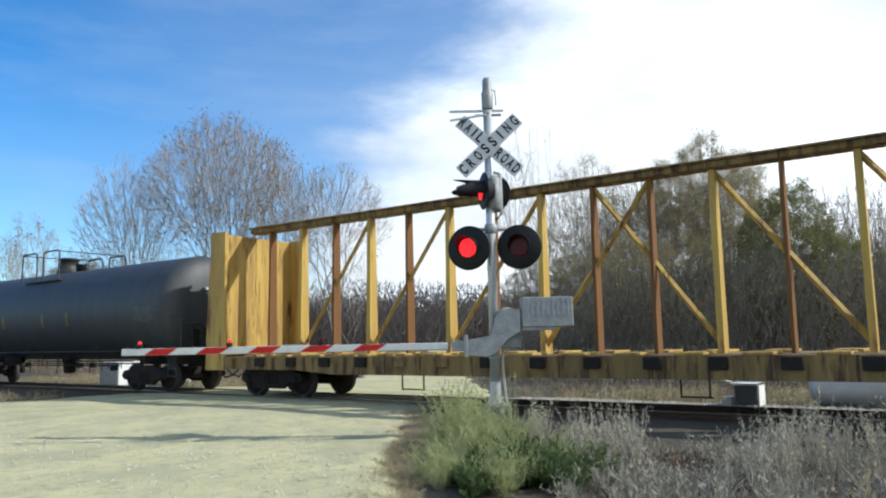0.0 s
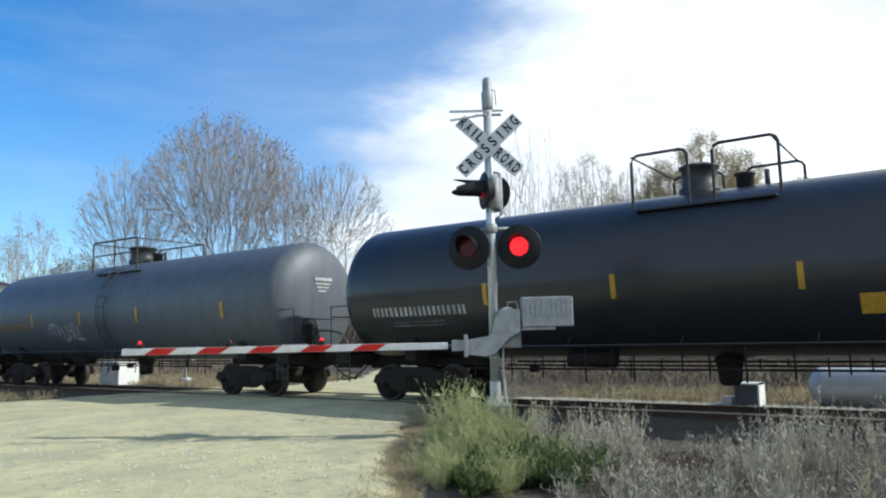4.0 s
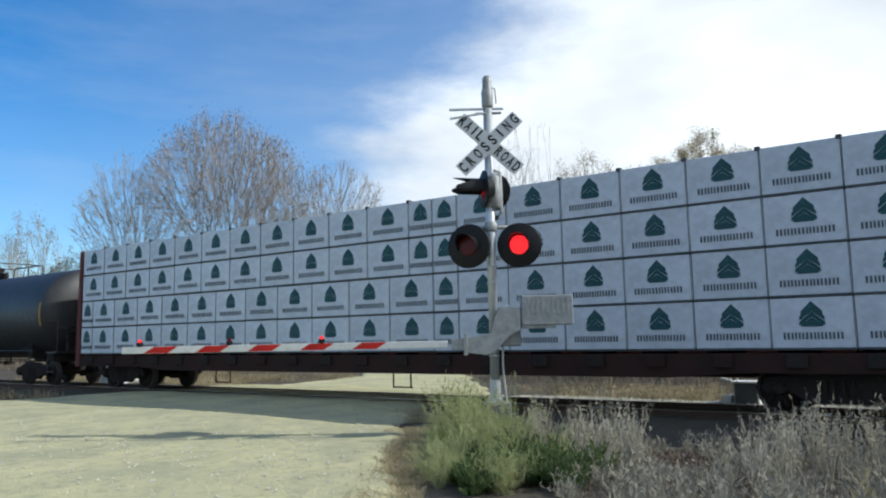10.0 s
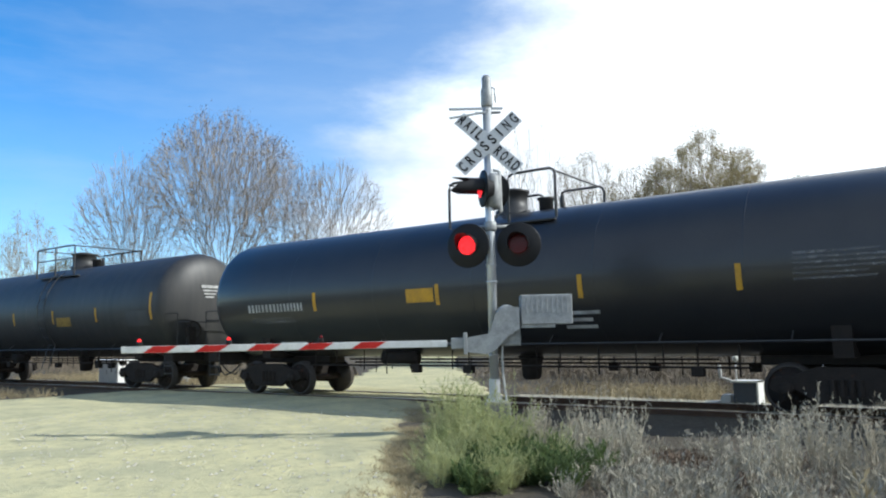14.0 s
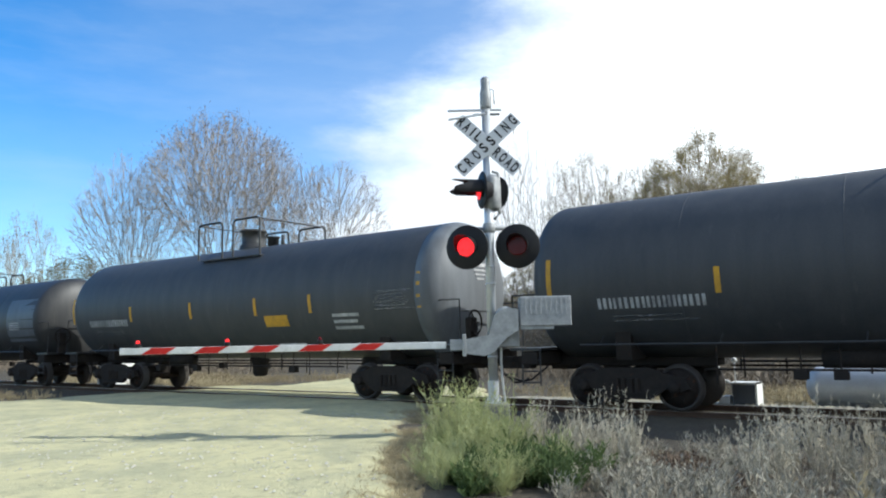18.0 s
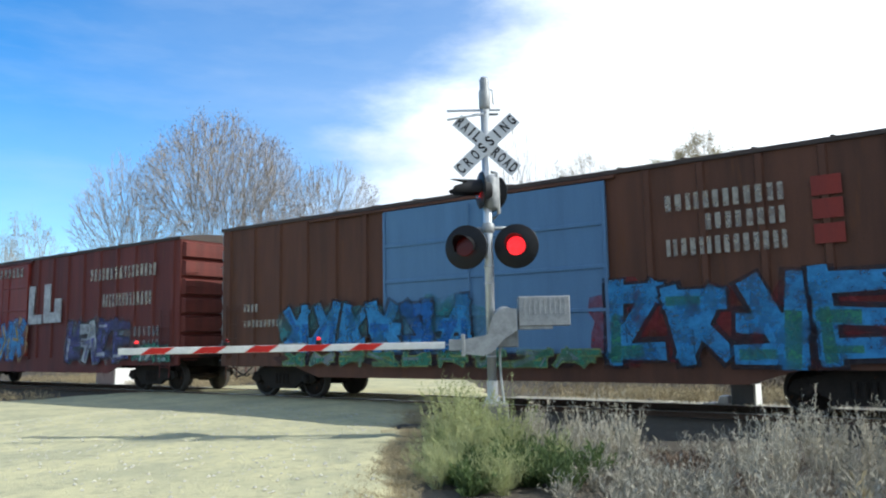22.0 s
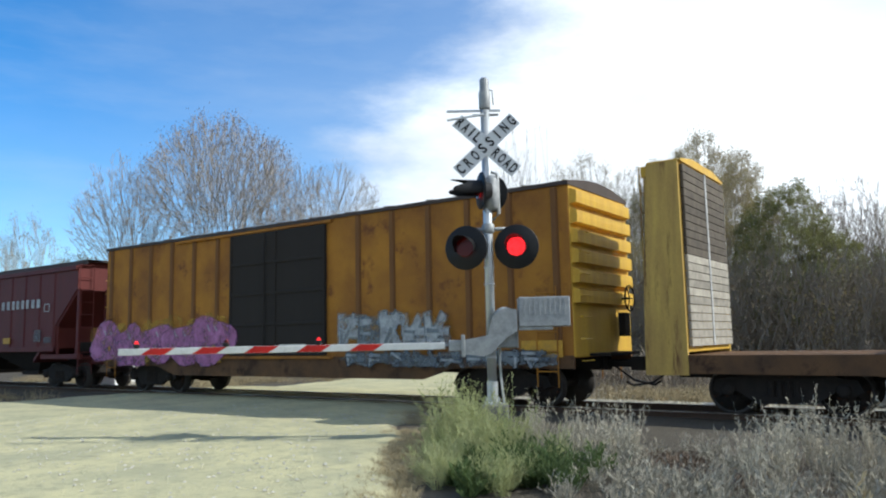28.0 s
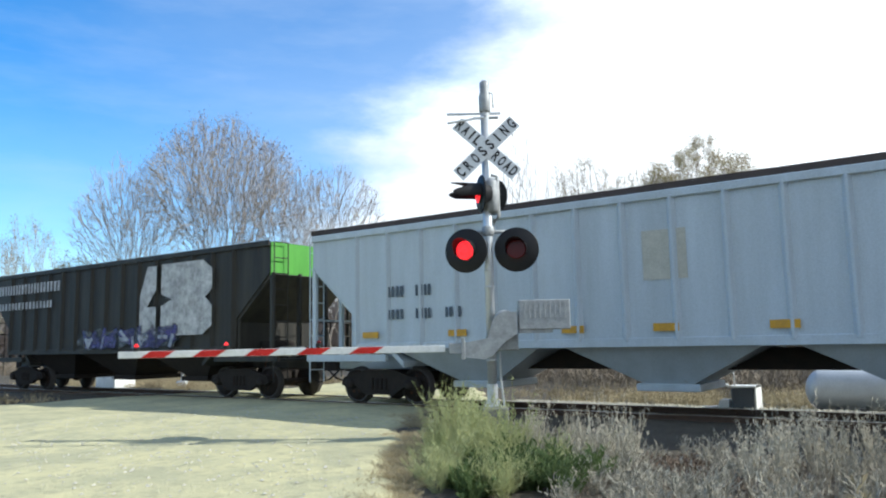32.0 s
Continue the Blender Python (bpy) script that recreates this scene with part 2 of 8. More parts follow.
M_HOPDARK = mat("black_green_hopper_paint", (0.022, 0.022, 0.02), 0.6, dark=(0.05, 0.045, 0.035), scale=1.2, amount=0.9, streak=True, rust=RUST, rust_at=0.68)
M_GREEN = mat("bright_green_paint", (0.10, 0.33, 0.05), 0.55, dark=(0.06, 0.2, 0.04), scale=2, streak=True)
M_GRATING = mat("galvanised_grating", (0.3, 0.3, 0.29), 0.5, 0.5, scale=4)
M_WRAP = mat("lumber_wrap", (0.54, 0.585, 0.655), 0.35, dark=(0.45, 0.485, 0.55), scale=2.0, amount=0.8, bump=0.35, fine=9.0, spread=0.06, spec=0.45)
M_TEAL = mat("dark_teal_print", (0.025, 0.085, 0.10), 0.5, scale=5)
M_GREYPRINT = mat("grey_print", (0.08, 0.10, 0.12), 0.5, scale=5)
M_TARP = mat("blue_tarpaulin", (0.018, 0.042, 0.19), 0.45, dark=(0.012, 0.028, 0.12), scale=2.0, bump=0.6, fine=5.0)
M_BOARD = mat("weathered_boards", (0.36, 0.33, 0.27), 0.8, dark=(0.2, 0.18, 0.15), scale=5, amount=0.9, spread=0.2)
M_BOARDDARK = mat("dark_boards", (0.12, 0.1, 0.075), 0.85, dark=(0.065, 0.055, 0.045), scale=5, amount=0.9, spread=0.2)
M_GALV = mat("galvanised_mast", (0.55, 0.57, 0.58), 0.42, 0.55, dark=(0.4, 0.42, 0.43), scale=5, bump=0.05)
M_ALU = mat("aluminium_casting", (0.37, 0.38, 0.38), 0.55, 0.25, dark=(0.22, 0.23, 0.23), scale=7, amount=0.9, bump=0.1)
M_SIGN = mat("white_sign", (0.62, 0.64, 0.66), 0.45, dark=(0.52, 0.53, 0.54), scale=6, bump=0.02)
M_LETTER = mat("black_letters", (0.015, 0.015, 0.016), 0.5, bump=0.0)
M_LAMPBLACK = mat("lamp_black", (0.013, 0.013, 0.014), 0.5, scale=8)
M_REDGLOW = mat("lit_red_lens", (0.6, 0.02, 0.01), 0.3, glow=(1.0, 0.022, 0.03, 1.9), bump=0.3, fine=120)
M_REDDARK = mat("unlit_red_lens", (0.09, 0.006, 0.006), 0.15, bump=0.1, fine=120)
M_REDTAPE = mat("red_reflective_tape", (0.50, 0.02, 0.015), 0.45, scale=8, bump=0.02)
M_WHITETAPE = mat("white_reflective_tape", (0.66, 0.67, 0.66), 0.45, dark=(0.5, 0.5, 0.48), scale=8, bump=0.02)
M_CONCRETE = mat("concrete", (0.22, 0.215, 0.2), 0.9, dark=(0.13, 0.125, 0.12), scale=6)
M_CABINET = mat("white_cabinet_paint", (0.75, 0.75, 0.72), 0.5, dark=(0.6, 0.6, 0.58), scale=3)
M_SILVER = mat("silver_tank_paint", (0.5, 0.52, 0.53), 0.4, 0.15, dark=(0.38, 0.39, 0.4), scale=3)
M_RAIL = mat("rail_steel", (0.10, 0.065, 0.045), 0.7, 0.4, scale=8, rust=RUST)
M_TIE = mat("creosoted_timber", (0.07, 0.055, 0.045), 0.9, dark=(0.13, 0.11, 0.09), scale=7, spread=0.25)
M_BALLAST = mat("ballast_stone", (0.27, 0.25, 0.235), 0.95, dark=(0.12, 0.11, 0.105), scale=9, amount=1.0, bump=0.9, fine=28, spread=0.2)
M_PEBBLE = mat("pale_pebbles", (0.5, 0.47, 0.38), 0.95, dark=(0.36, 0.34, 0.28), scale=9, bump=0.2)
M_BARK = mat("grey_bark", (0.27, 0.235, 0.195), 0.9, dark=(0.17, 0.145, 0.125), scale=3)
M_TWIG = mat("bare_twigs", (0.40, 0.355, 0.30), 0.9, dark=(0.28, 0.24, 0.2), scale=0.6)
M_TWIGDARK = mat("brown_grey_twigs", (0.36, 0.31, 0.25), 0.9, dark=(0.24, 0.2, 0.155), scale=0.6)
M_LEAFBROWN = mat("dry_brown_leaves", (0.16, 0.10, 0.06), 0.9, dark=(0.10, 0.06, 0.04), scale=0.8, amount=0.9, thin=0.45)
M_LEAFOLIVE = mat("olive_leaves", (0.36, 0.305, 0.15), 0.85, dark=(0.25, 0.2, 0.105), scale=0.7, amount=0.9, thin=0.55)
M_LEAFCEDAR = mat("green_olive_leaves", (0.235, 0.235, 0.09), 0.9, dark=(0.15, 0.15, 0.065), scale=0.9, amount=0.9, thin=0.45)
M_WEEDGREEN = mat("green_weeds", (0.33, 0.365, 0.15), 0.85, dark=(0.48, 0.475, 0.26), scale=1.6, amount=0.9, thin=0.45)
# straps and corner protectors; also the shade painted into gaps between lumber tiers
M_STRAPSHADE = mat("dark_seam", (0.08, 0.09, 0.1), 0.8, bump=0.0)
M_WEEDGREY = mat("dry_grey_weeds", (0.42, 0.39, 0.31), 0.9, dark=(0.26, 0.235, 0.175), scale=1.2, amount=0.9)
M_LEAFDULL = mat("dull_brown_leaves", (0.25, 0.205, 0.135), 0.9, dark=(0.17, 0.135, 0.09), scale=0.5, amount=0.9, thin=0.45)
M_WEEDLEAF = mat("dark_weed_leaves", (0.12, 0.17, 0.06), 0.8, dark=(0.08, 0.11, 0.045), scale=2, amount=0.9, thin=0.45)
M_WEEDPALE = mat("pale_dry_stalks", (0.52, 0.475, 0.37), 0.9, dark=(0.34, 0.3, 0.22), scale=1.2, amount=0.9)
M_BRUSH = mat("brown_brush", (0.27, 0.225, 0.17), 0.9, dark=(0.17, 0.14, 0.1), scale=0.8, amount=0.9)
M_WEEDRUST = mat("rusty_weeds", (0.2, 0.145, 0.1), 0.9, dark=(0.13, 0.095, 0.07), scale=2, amount=0.9)
M_STRAWPALE = mat("pale_straw_grass", (0.5, 0.42, 0.26), 0.9, dark=(0.3, 0.25, 0.15), scale=1.0, amount=0.9, thin=0.3)
M_STRAW = mat("straw_grass", (0.34, 0.28, 0.17), 0.9, dark=(0.19, 0.155, 0.09), scale=1.0, amount=0.9)
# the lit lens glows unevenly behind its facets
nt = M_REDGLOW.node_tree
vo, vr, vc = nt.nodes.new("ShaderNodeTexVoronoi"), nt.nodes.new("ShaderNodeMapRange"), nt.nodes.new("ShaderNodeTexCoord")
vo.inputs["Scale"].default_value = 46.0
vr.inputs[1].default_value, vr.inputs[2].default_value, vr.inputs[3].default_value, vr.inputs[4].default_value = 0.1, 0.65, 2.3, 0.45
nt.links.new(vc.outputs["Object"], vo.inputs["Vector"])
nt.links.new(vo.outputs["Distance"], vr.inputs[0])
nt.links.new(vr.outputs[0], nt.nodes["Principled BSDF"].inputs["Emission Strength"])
PAINTS = {k: mat(k + "_spray_paint", c, 0.5, dark=tuple(x * 0.65 for x in c), scale=2.2, amount=0.9, bump=0.03, worn=(2.6, 0.22, 0.86)) for k, c in dict(
    purple=(0.16, 0.05, 0.15), pink=(0.5, 0.2, 0.4), blue=(0.025, 0.14, 0.42), sky=(0.06, 0.3, 0.62), red=(0.24, 0.03, 0.035), gold=(0.5, 0.3, 0.04), green=(0.05, 0.22, 0.14), lime=(0.30, 0.36, 0.12), white=(0.55, 0.57, 0.58),
    teal=(0.05, 0.22, 0.25), peach=(0.50, 0.36, 0.2), violet=(0.10, 0.09, 0.26), dark=(0.02, 0.02, 0.03), orange=(0.45, 0.22, 0.04), haze=(0.22, 0.25, 0.27)).items()}

MISTS = {k: mat(k + "_overspray", tuple(PAINTS[k].node_tree.nodes["Mix"].inputs[6].default_value)[:3], 0.7, scale=2.2, bump=0.0, worn=(1.7, 0.0, 0.8)) for k in PAINTS}


def ground_mat(name, c1, c2, c3, s1=0.35, s2=14.0, bump=0.6, verge=None):
    """Soil, gravel or grass: broad patches, fine grains and loose specks."""
    m = bpy.data.materials.new(name)
    m.use_nodes = True
    nt = m.node_tree
    bs = nt.nodes["Principled BSDF"]
    bs.inputs["Roughness"].default_value = 0.95
    bs.inputs["Specular IOR Level"].default_value = 0.15
    co = nt.nodes.new("ShaderNodeTexCoord")
    ns = []
    for s, d in ((s1, 6), (s2, 6), (s2 * 5, 3)):
        n = nt.nodes.new("ShaderNodeTexNoise")
        n.inputs["Scale"].default_value, n.inputs["Detail"].default_value, n.inputs["Roughness"].default_value = s, d, 0.65
        nt.links.new(co.outputs["Object"], n.inputs["Vector"])
        ns.append(n)
    mixes = []
    for n, lo, hi, k in ((ns[0], 0.4, 0.62, 0.85), (ns[1], 0.5, 0.72, 0.7)):
        r = nt.nodes.new("ShaderNodeMapRange")
        r.inputs[1].default_value, r.inputs[2].default_value, r.inputs[4].default_value = lo, hi, k
        nt.links.new(n.outputs[0], r.inputs[0])
        x = nt.nodes.new("ShaderNodeMix")
        x.data_type = "RGBA"
        nt.links.new(r.outputs[0], x.inputs[0])
        mixes.append(x)
    mixes[0].inputs[6].default_value, mixes[0].inputs[7].default_value, mixes[1].inputs[7].default_value = (*c1, 1), (*c2, 1), (*c3, 1)
    nt.links.new(mixes[0].outputs[2], mixes[1].inputs[6])
    last = mixes[1].outputs[2]
    if verge:
        # soil works in from the road's edge in ragged tongues
        at = nt.nodes.new("ShaderNodeAttribute")
        at.attribute_name = "verge"
        nv = nt.nodes.new("ShaderNodeTexNoise")
        nv.inputs["Scale"].default_value, nv.inputs["Detail"].default_value, nv.inputs["Roughness"].default_value = 2.2, 8, 0.7
        nt.links.new(co.outputs["Object"], nv.inputs["Vector"])
        sm = nt.nodes.new("ShaderNodeMath")
        nt.links.new(at.outputs["Fac"], sm.inputs[0])
        nt.links.new(nv.outputs[0], sm.inputs[1])
        rv = nt.nodes.new("ShaderNodeMapRange")
        rv.inputs[1].default_value, rv.inputs[2].default_value = 0.62, 1.05
        nt.links.new(sm.outputs[0], rv.inputs[0])
        mv = nt.nodes.new("ShaderNodeMix")
        mv.data_type = "RGBA"
        mv.inputs[6].default_value = (*verge, 1)
        nt.links.new(rv.outputs[0], mv.inputs[0])
        nt.links.new(last, mv.inputs[7])
        last = mv.outputs[2]
    nt.links.new(last, bs.inputs["Base Color"])
    ad = nt.nodes.new("ShaderNodeMath")
    nt.links.new(ns[1].outputs[0], ad.inputs[0])
    nt.links.new(ns[2].outputs[0], ad.inputs[1])
    bp = nt.nodes.new("ShaderNodeBump")
    bp.inputs["Strength"].default_value, bp.inputs["Distance"].default_value = bump, 0.03
    nt.links.new(ad.outputs[0], bp.inputs["Height"])
    nt.links.new(bp.outputs[0], bs.inputs["Normal"])
    return m


M_GROUND = ground_mat("dry_ground", (0.105, 0.09, 0.068), (0.075, 0.065, 0.05), (0.16, 0.14, 0.105))
M_ROAD = ground_mat("pale_gravel_road", (0.57, 0.52, 0.295), (0.4, 0.38, 0.24), (0.3, 0.28, 0.185), 0.8, 6.0, 0.8, (0.25, 0.205, 0.125))
M_SHOULDER = ground_mat("grey_gravel_shoulder", (0.44, 0.41, 0.34), (0.33, 0.31, 0.26), (0.24, 0.225, 0.19), 0.9, 9.0, 0.9, (0.2, 0.175, 0.12))


# ---- mesh building ----
class Form:
    """Collects faces for one mesh, with several materials if wanted."""

    def __init__(self):
        self.v, self.f, self.m, self.s = [], [], [], []
        self.slot, self.smooth = 0, False

    def face(self, pts):
        i = len(self.v)
        self.v.extend(pts)
        self.f.append(tuple(range(i, i + len(pts))))
        self.m.append(self.slot)
        self.s.append(self.smooth)
        return self

    def mesh_of(self, vs, fs):
        i = len(self.v)
        self.v.extend(vs)
        for f in fs:
            self.f.append(tuple(i + k for k in f))
            self.m.append(self.slot)
            self.s.append(self.smooth)
        return self

    def box(self, x0, x1, y0, y1, z0, z1, c=0.0):
        if c <= 0:
            vs = [(x, y, z) for x in (x0, x1) for y in (y0, y1) for z in (z0, z1)]
            return self.mesh_of(vs, [(0, 1, 3, 2), (4, 6, 7, 5), (0, 4, 5, 1), (2, 3, 7, 6), (0, 2, 6, 4), (1, 5, 7, 3)])
        vs, idx = [], {}
        for a, x in enumerate((x0, x1)):
            for b, y in enumerate((y0, y1)):
                for d, z in enumerate((z0, z1)):
                    sx, sy, sz = (c if a == 0 else -c), (c if b == 0 else -c), (c if d == 0 else -c)
                    for k, p in enumerate(((x, y + sy, z + sz), (x + sx, y, z + sz), (x + sx, y + sy, z))):
                        idx[a, b, d, k] = len(vs)
                        vs.append(p)
        fs = []
        for a in (0, 1):
            fs.append([idx[a, b, d, 0] for b, d in ((0, 0), (0, 1), (1, 1), (1, 0))][::(1 if a == 0 else -1)])
            fs.append([idx[b, a, d, 1] for b, d in ((0, 0), (1, 0), (1, 1), (0, 1))][::(1 if a == 0 else -1)])
            fs.append([idx[b, d, a, 2] for b, d in ((0, 0), (0, 1), (1, 1), (1, 0))][::(1 if a == 0 else -1)])
        for a in (0, 1):
            for b in (0, 1):
                q = [idx[a, b, 0, 0], idx[a, b, 1, 0], idx[a, b, 1, 1], idx[a, b, 0, 1]]
                fs.append(q[::(1 if a != b else -1)])
                q = [idx[a, 0, b, 0], idx[a, 1, b, 0], idx[a, 1, b, 2], idx[a, 0, b, 2]]
                fs.append(q[::(1 if a == b else -1)])
                q = [idx[0, a, b, 1], idx[1, a, b, 1], idx[1, a, b, 2], idx[0, a, b, 2]]
                fs.append(q[::(1 if a != b else -1)])
                for d in (0, 1):
                    t = [idx[a, b, d, 0], idx[a, b, d, 1], idx[a, b, d, 2]]
                    fs.append(t[::(1 if (a + b + d) % 2 == 1 else -1)])
        return self.mesh_of(vs, fs)

    def tube(self, pts, r, n=6, r1=None, caps=True):
        """A round bar along a line of points, tapering from r to r1."""
        pts = [Vector(p) for p in pts]
        r1 = r if r1 is None else r1
        vs, fs = [], []
        for k, p in enumerate(pts):
            d = (pts[min(k + 1, len(pts) - 1)] - pts[max(k - 1, 0)]).normalized()
            a = d.cross((0, 0, 1) if abs(d.z) < 0.9 else (1, 0, 0)).normalized()
            b = d.cross(a)
            rr = r + (r1 - r) * k / max(1, len(pts) - 1)
            for j in range(n):
                w = 2 * math.pi * j / n
                vs.append(tuple(p + a * math.cos(w) * rr + b * math.sin(w) * rr))
        for k in range(len(pts) - 1):
            for j in range(n):
                fs.append((k * n + j, k * n + (j + 1) % n, (k + 1) * n + (j + 1) % n, (k + 1) * n + j))
        if caps:
            fs.append(tuple(range(n))[::-1])
            fs.append(tuple((len(pts) - 1) * n + j for j in range(n)))
        return self.mesh_of(vs, fs)

    def lathe(self, prof, n=32, axis="x", at=(0, 0, 0)):
        """A turned body: prof is a list of (place on the axis, radius)."""
        vs, fs = [], []
        for a, r in prof:
            for j in range(n):
                w = 2 * math.pi * j / n
                c, s = r * math.cos(w), r * math.sin(w)
                p = {"x": (a, c, s), "y": (s, a, c), "z": (c, s, a)}[axis]
                vs.append((p[0] + at[0], p[1] + at[1], p[2] + at[2]))
        for k in range(len(prof) - 1):
            for j in range(n):
                fs.append((k * n + j, k * n + (j + 1) % n, (k + 1) * n + (j + 1) % n, (k + 1) * n + j))
        fs.append(tuple(range(n))[::-1])
        fs.append(tuple((len(prof) - 1) * n + j for j in range(n)))
        return self.mesh_of(vs, fs)

    def slab(self, poly, y0, y1, plane="xz"):
        """A plate: a polygon in x and z (or x and y) drawn out from y0 to y1."""
        n = len(poly)
        put = (lambda a, b, c: (a, c, b)) if plane == "xz" else ((lambda a, b, c: (a, b, c)) if plane == "xy" else (lambda a, b, c: (c, a, b)))
        vs = [put(a, b, y0) for a, b in poly] + [put(a, b, y1) for a, b in poly]
        fs = [tuple(range(n)), tuple(range(2 * n - 1, n - 1, -1))]
        fs += [(k, n + k, n + (k + 1) % n, (k + 1) % n) for k in range(n)]
        return self.mesh_of(vs, fs)


def mesh_from(name, form, mats):
    me = bpy.data.meshes.new(name)
    me.from_pydata([tuple(p) for p in form.v], [], form.f)
    for m in (mats if isinstance(mats, (list, tuple)) else [mats]):
        me.materials.append(m)
    me.polygons.foreach_set("material_index", form.m)
    me.polygons.foreach_set("use_smooth", form.s)
    bm = bmesh.new()
    bm.from_mesh(me)
    bmesh.ops.recalc_face_normals(bm, faces=bm.faces)
    bm.to_mesh(me)
    bm.free()
    me.update()
    return me


def part(name, form, material, parent=None, label="", at=None):
    """One mesh object under a thing or a part; form may be a Form or a mesh that is shared."""
    me = form if isinstance(form, bpy.types.Mesh) else mesh_from(name, form, material)
    ob = new(name, me)
    if parent is not None:
        ob.parent = parent
    if at is not None:
        ob.matrix_basis = at
    if label:
        ob["label"] = label
    return ob


def thing(name, label, category, group="", at=None, kind=""):
    ob = new(name)
    ob.empty_display_size = 0.3
    if at is not None:
        ob.matrix_basis = at
    return tagged(ob, label, category, group, kind)


# ---- ground, road and track ----
TRACK_Y = 14.67


def smooth01(a, b, x):
    t = min(1.0, max(0.0, (x - a) / (b - a)))
    return t * t * (3 - 2 * t)


def ground_z(x, y):
    """The lie of the land: level before the track, a little lower behind it."""
    z = -0.12 - 0.22 * smooth01(16.6, 19.0, y)
    return z + 0.04 * noise.noise((x * 0.25, y * 0.25, 0)) + 0.012 * noise.noise((x * 1.3, y * 1.3, 4))


def spaced(lo, hi, step, far):
    xs = [lo + i * step for i in range(int(round((hi - lo) / step)) + 1)]
    g, a, b = step, lo, hi
    while a > -far or b < far:
        g *= 1.45
        a, b = max(-far, a - g), min(far, b + g)
        if a > -far - 1 and xs[0] > -far:
            xs.insert(0, a)
        if xs[-1] < far:
            xs.append(b)
    return xs


def sheet(name, xs, ys, zf, material, label, category, keep=None):
    f = Form()
    f.smooth = True
    vs = [(x, y, zf(x, y)) for y in ys for x in xs]
    n = len(xs)
    f.mesh_of(vs, [(j * n + i, j * n + i + 1, (j + 1) * n + i + 1, (j + 1) * n + i) for j in range(len(ys) - 1) for i in range(n - 1)])
    return tagged(part(name, f, material), label, category, kind="structure")


sheet("ground", spaced(-30, 12, 0.5, 2600), spaced(-4, 30, 0.5, 2600), ground_z, M_GROUND, "dry late autumn ground with thin yellow grass and soil", "ground")


def road_strip(name, rows, lift, label):
    """A ribbon between two ragged edges; rows hold y, the edge at low x and the edge at high x."""
    f = Form()
    f.smooth = True
    nx, vs = 40, []
    rng = random.Random(5)
    full = []
    for (y0, a0, b0), (y1, a1, b1) in zip(rows, rows[1:]):
        k = max(2, int(abs(y1 - y0) / 0.12))
        for i in range(k):
            t = i / k
            full.append((y0 + (y1 - y0) * t, a0 + (a1 - a0) * t, b0 + (b1 - b0) * t))
    full.append(rows[-1])
    for y, a, b in full:
        a += 0.4 * noise.noise((y * 0.7, 0, 3)) + rng.uniform(-0.1, 0.1)
        b += 0.35 * noise.noise((y * 0.9, 5, 3)) + 0.18 * noise.noise((y * 3.1, 5, 8)) + rng.uniform(-0.05, 0.05)
        for i in range(nx + 1):
            x = a + (b - a) * i / nx
            edge = min(i, nx - i) / nx
            up = lift * min(1.0, edge * 40) - 0.03 * (1 - min(1.0, edge * 40))
            # the surface climbs to the rails at the crossing
            z = ground_z(x, y) + up
            k = smooth01(11.2, 13.4, y) * (1 - smooth01(16.2, 19.0, y))
            z = z + (-0.028 - z) * k * min(1.0, edge * 9)
            z += 0.012 * noise.noise((x * 0.9, y * 0.9, 9))
            vs.append((x, y, min(z, -0.006) if 13 < y < 16.4 else z))
    f.mesh_of(vs, [(j * (nx + 1) + i, j * (nx + 1) + i + 1, (j + 1) * (nx + 1) + i + 1, (j + 1) * (nx + 1) + i) for j in range(len(full) - 1) for i in range(nx)])
    ob = tagged(part(name, f, M_ROAD), label, "road", kind="structure")
    # how far each point lies from the ragged edge, for the soil that mixes into the gravel there
    fade = ob.data.attributes.new("verge", "FLOAT", "POINT")
    fade.data.foreach_set("value", [min(1.0, min(i, nx - i) / nx * 24.0) for _ in full for i in range(nx + 1)])
    return ob


road_strip("road", [(-14, -16, 4.5), (0, -19, 0.8), (3, -20.5, -1.6), (5.8, -22, -4.4), (7.9, -22.5, -6.3), (10, -22.5, -7.7), (12, -22, -9.2), (13.6, -21.5, -9.9),
                    (15.7, -21.0, -9.6), (17.3, -21.6, -10.4), (21, -22.4, -13.0), (26, -23.2, -17.0), (40, -33, -27.5), (90, -66, -60)],
           0.05, "pale tan gravel road surface, dusty and lightly rutted")

# a strip of pale gravel along the far side of the rails
f = Form()
f.smooth = True
vs, rows_, cols_ = [], 14, 110
for j in range(rows_ + 1):
    for i in range(cols_ + 1):
        x = -9.8 + 22.0 * i / cols_
        y = TRACK_Y + 1.75 + (1.9 + 0.35 * noise.noise((x * 0.8, 2, 6)) + 0.15 * noise.noise((x * 3.0, 2, 6))) * j / rows_
        edge = min(1.0, (rows_ - j) / 3)
        bed = -0.2 - 0.02 * max(0.0, y - TRACK_Y - 1.7)
        vs.append((x, y, max(bed, ground_z(x, y)) + 0.035 * edge - 0.02 + 0.01 * noise.noise((x * 2, y * 2, 1))))
f.mesh_of(vs, [(j * (cols_ + 1) + i, j * (cols_ + 1) + i + 1, (j + 1) * (cols_ + 1) + i + 1, (j + 1) * (cols_ + 1) + i) for j in range(rows_) for i in range(cols_)])
shoulder = tagged(part("gravel_shoulder", f, M_SHOULDER), "pale grey gravel shoulder beyond the rails", "gravel", kind="structure")
fade = shoulder.data.attributes.new("verge", "FLOAT", "POINT")
fade.data.foreach_set("value", [min(1.0, (rows_ - j) / 6) for j in range(rows_ + 1) for i in range(cols_ + 1)])

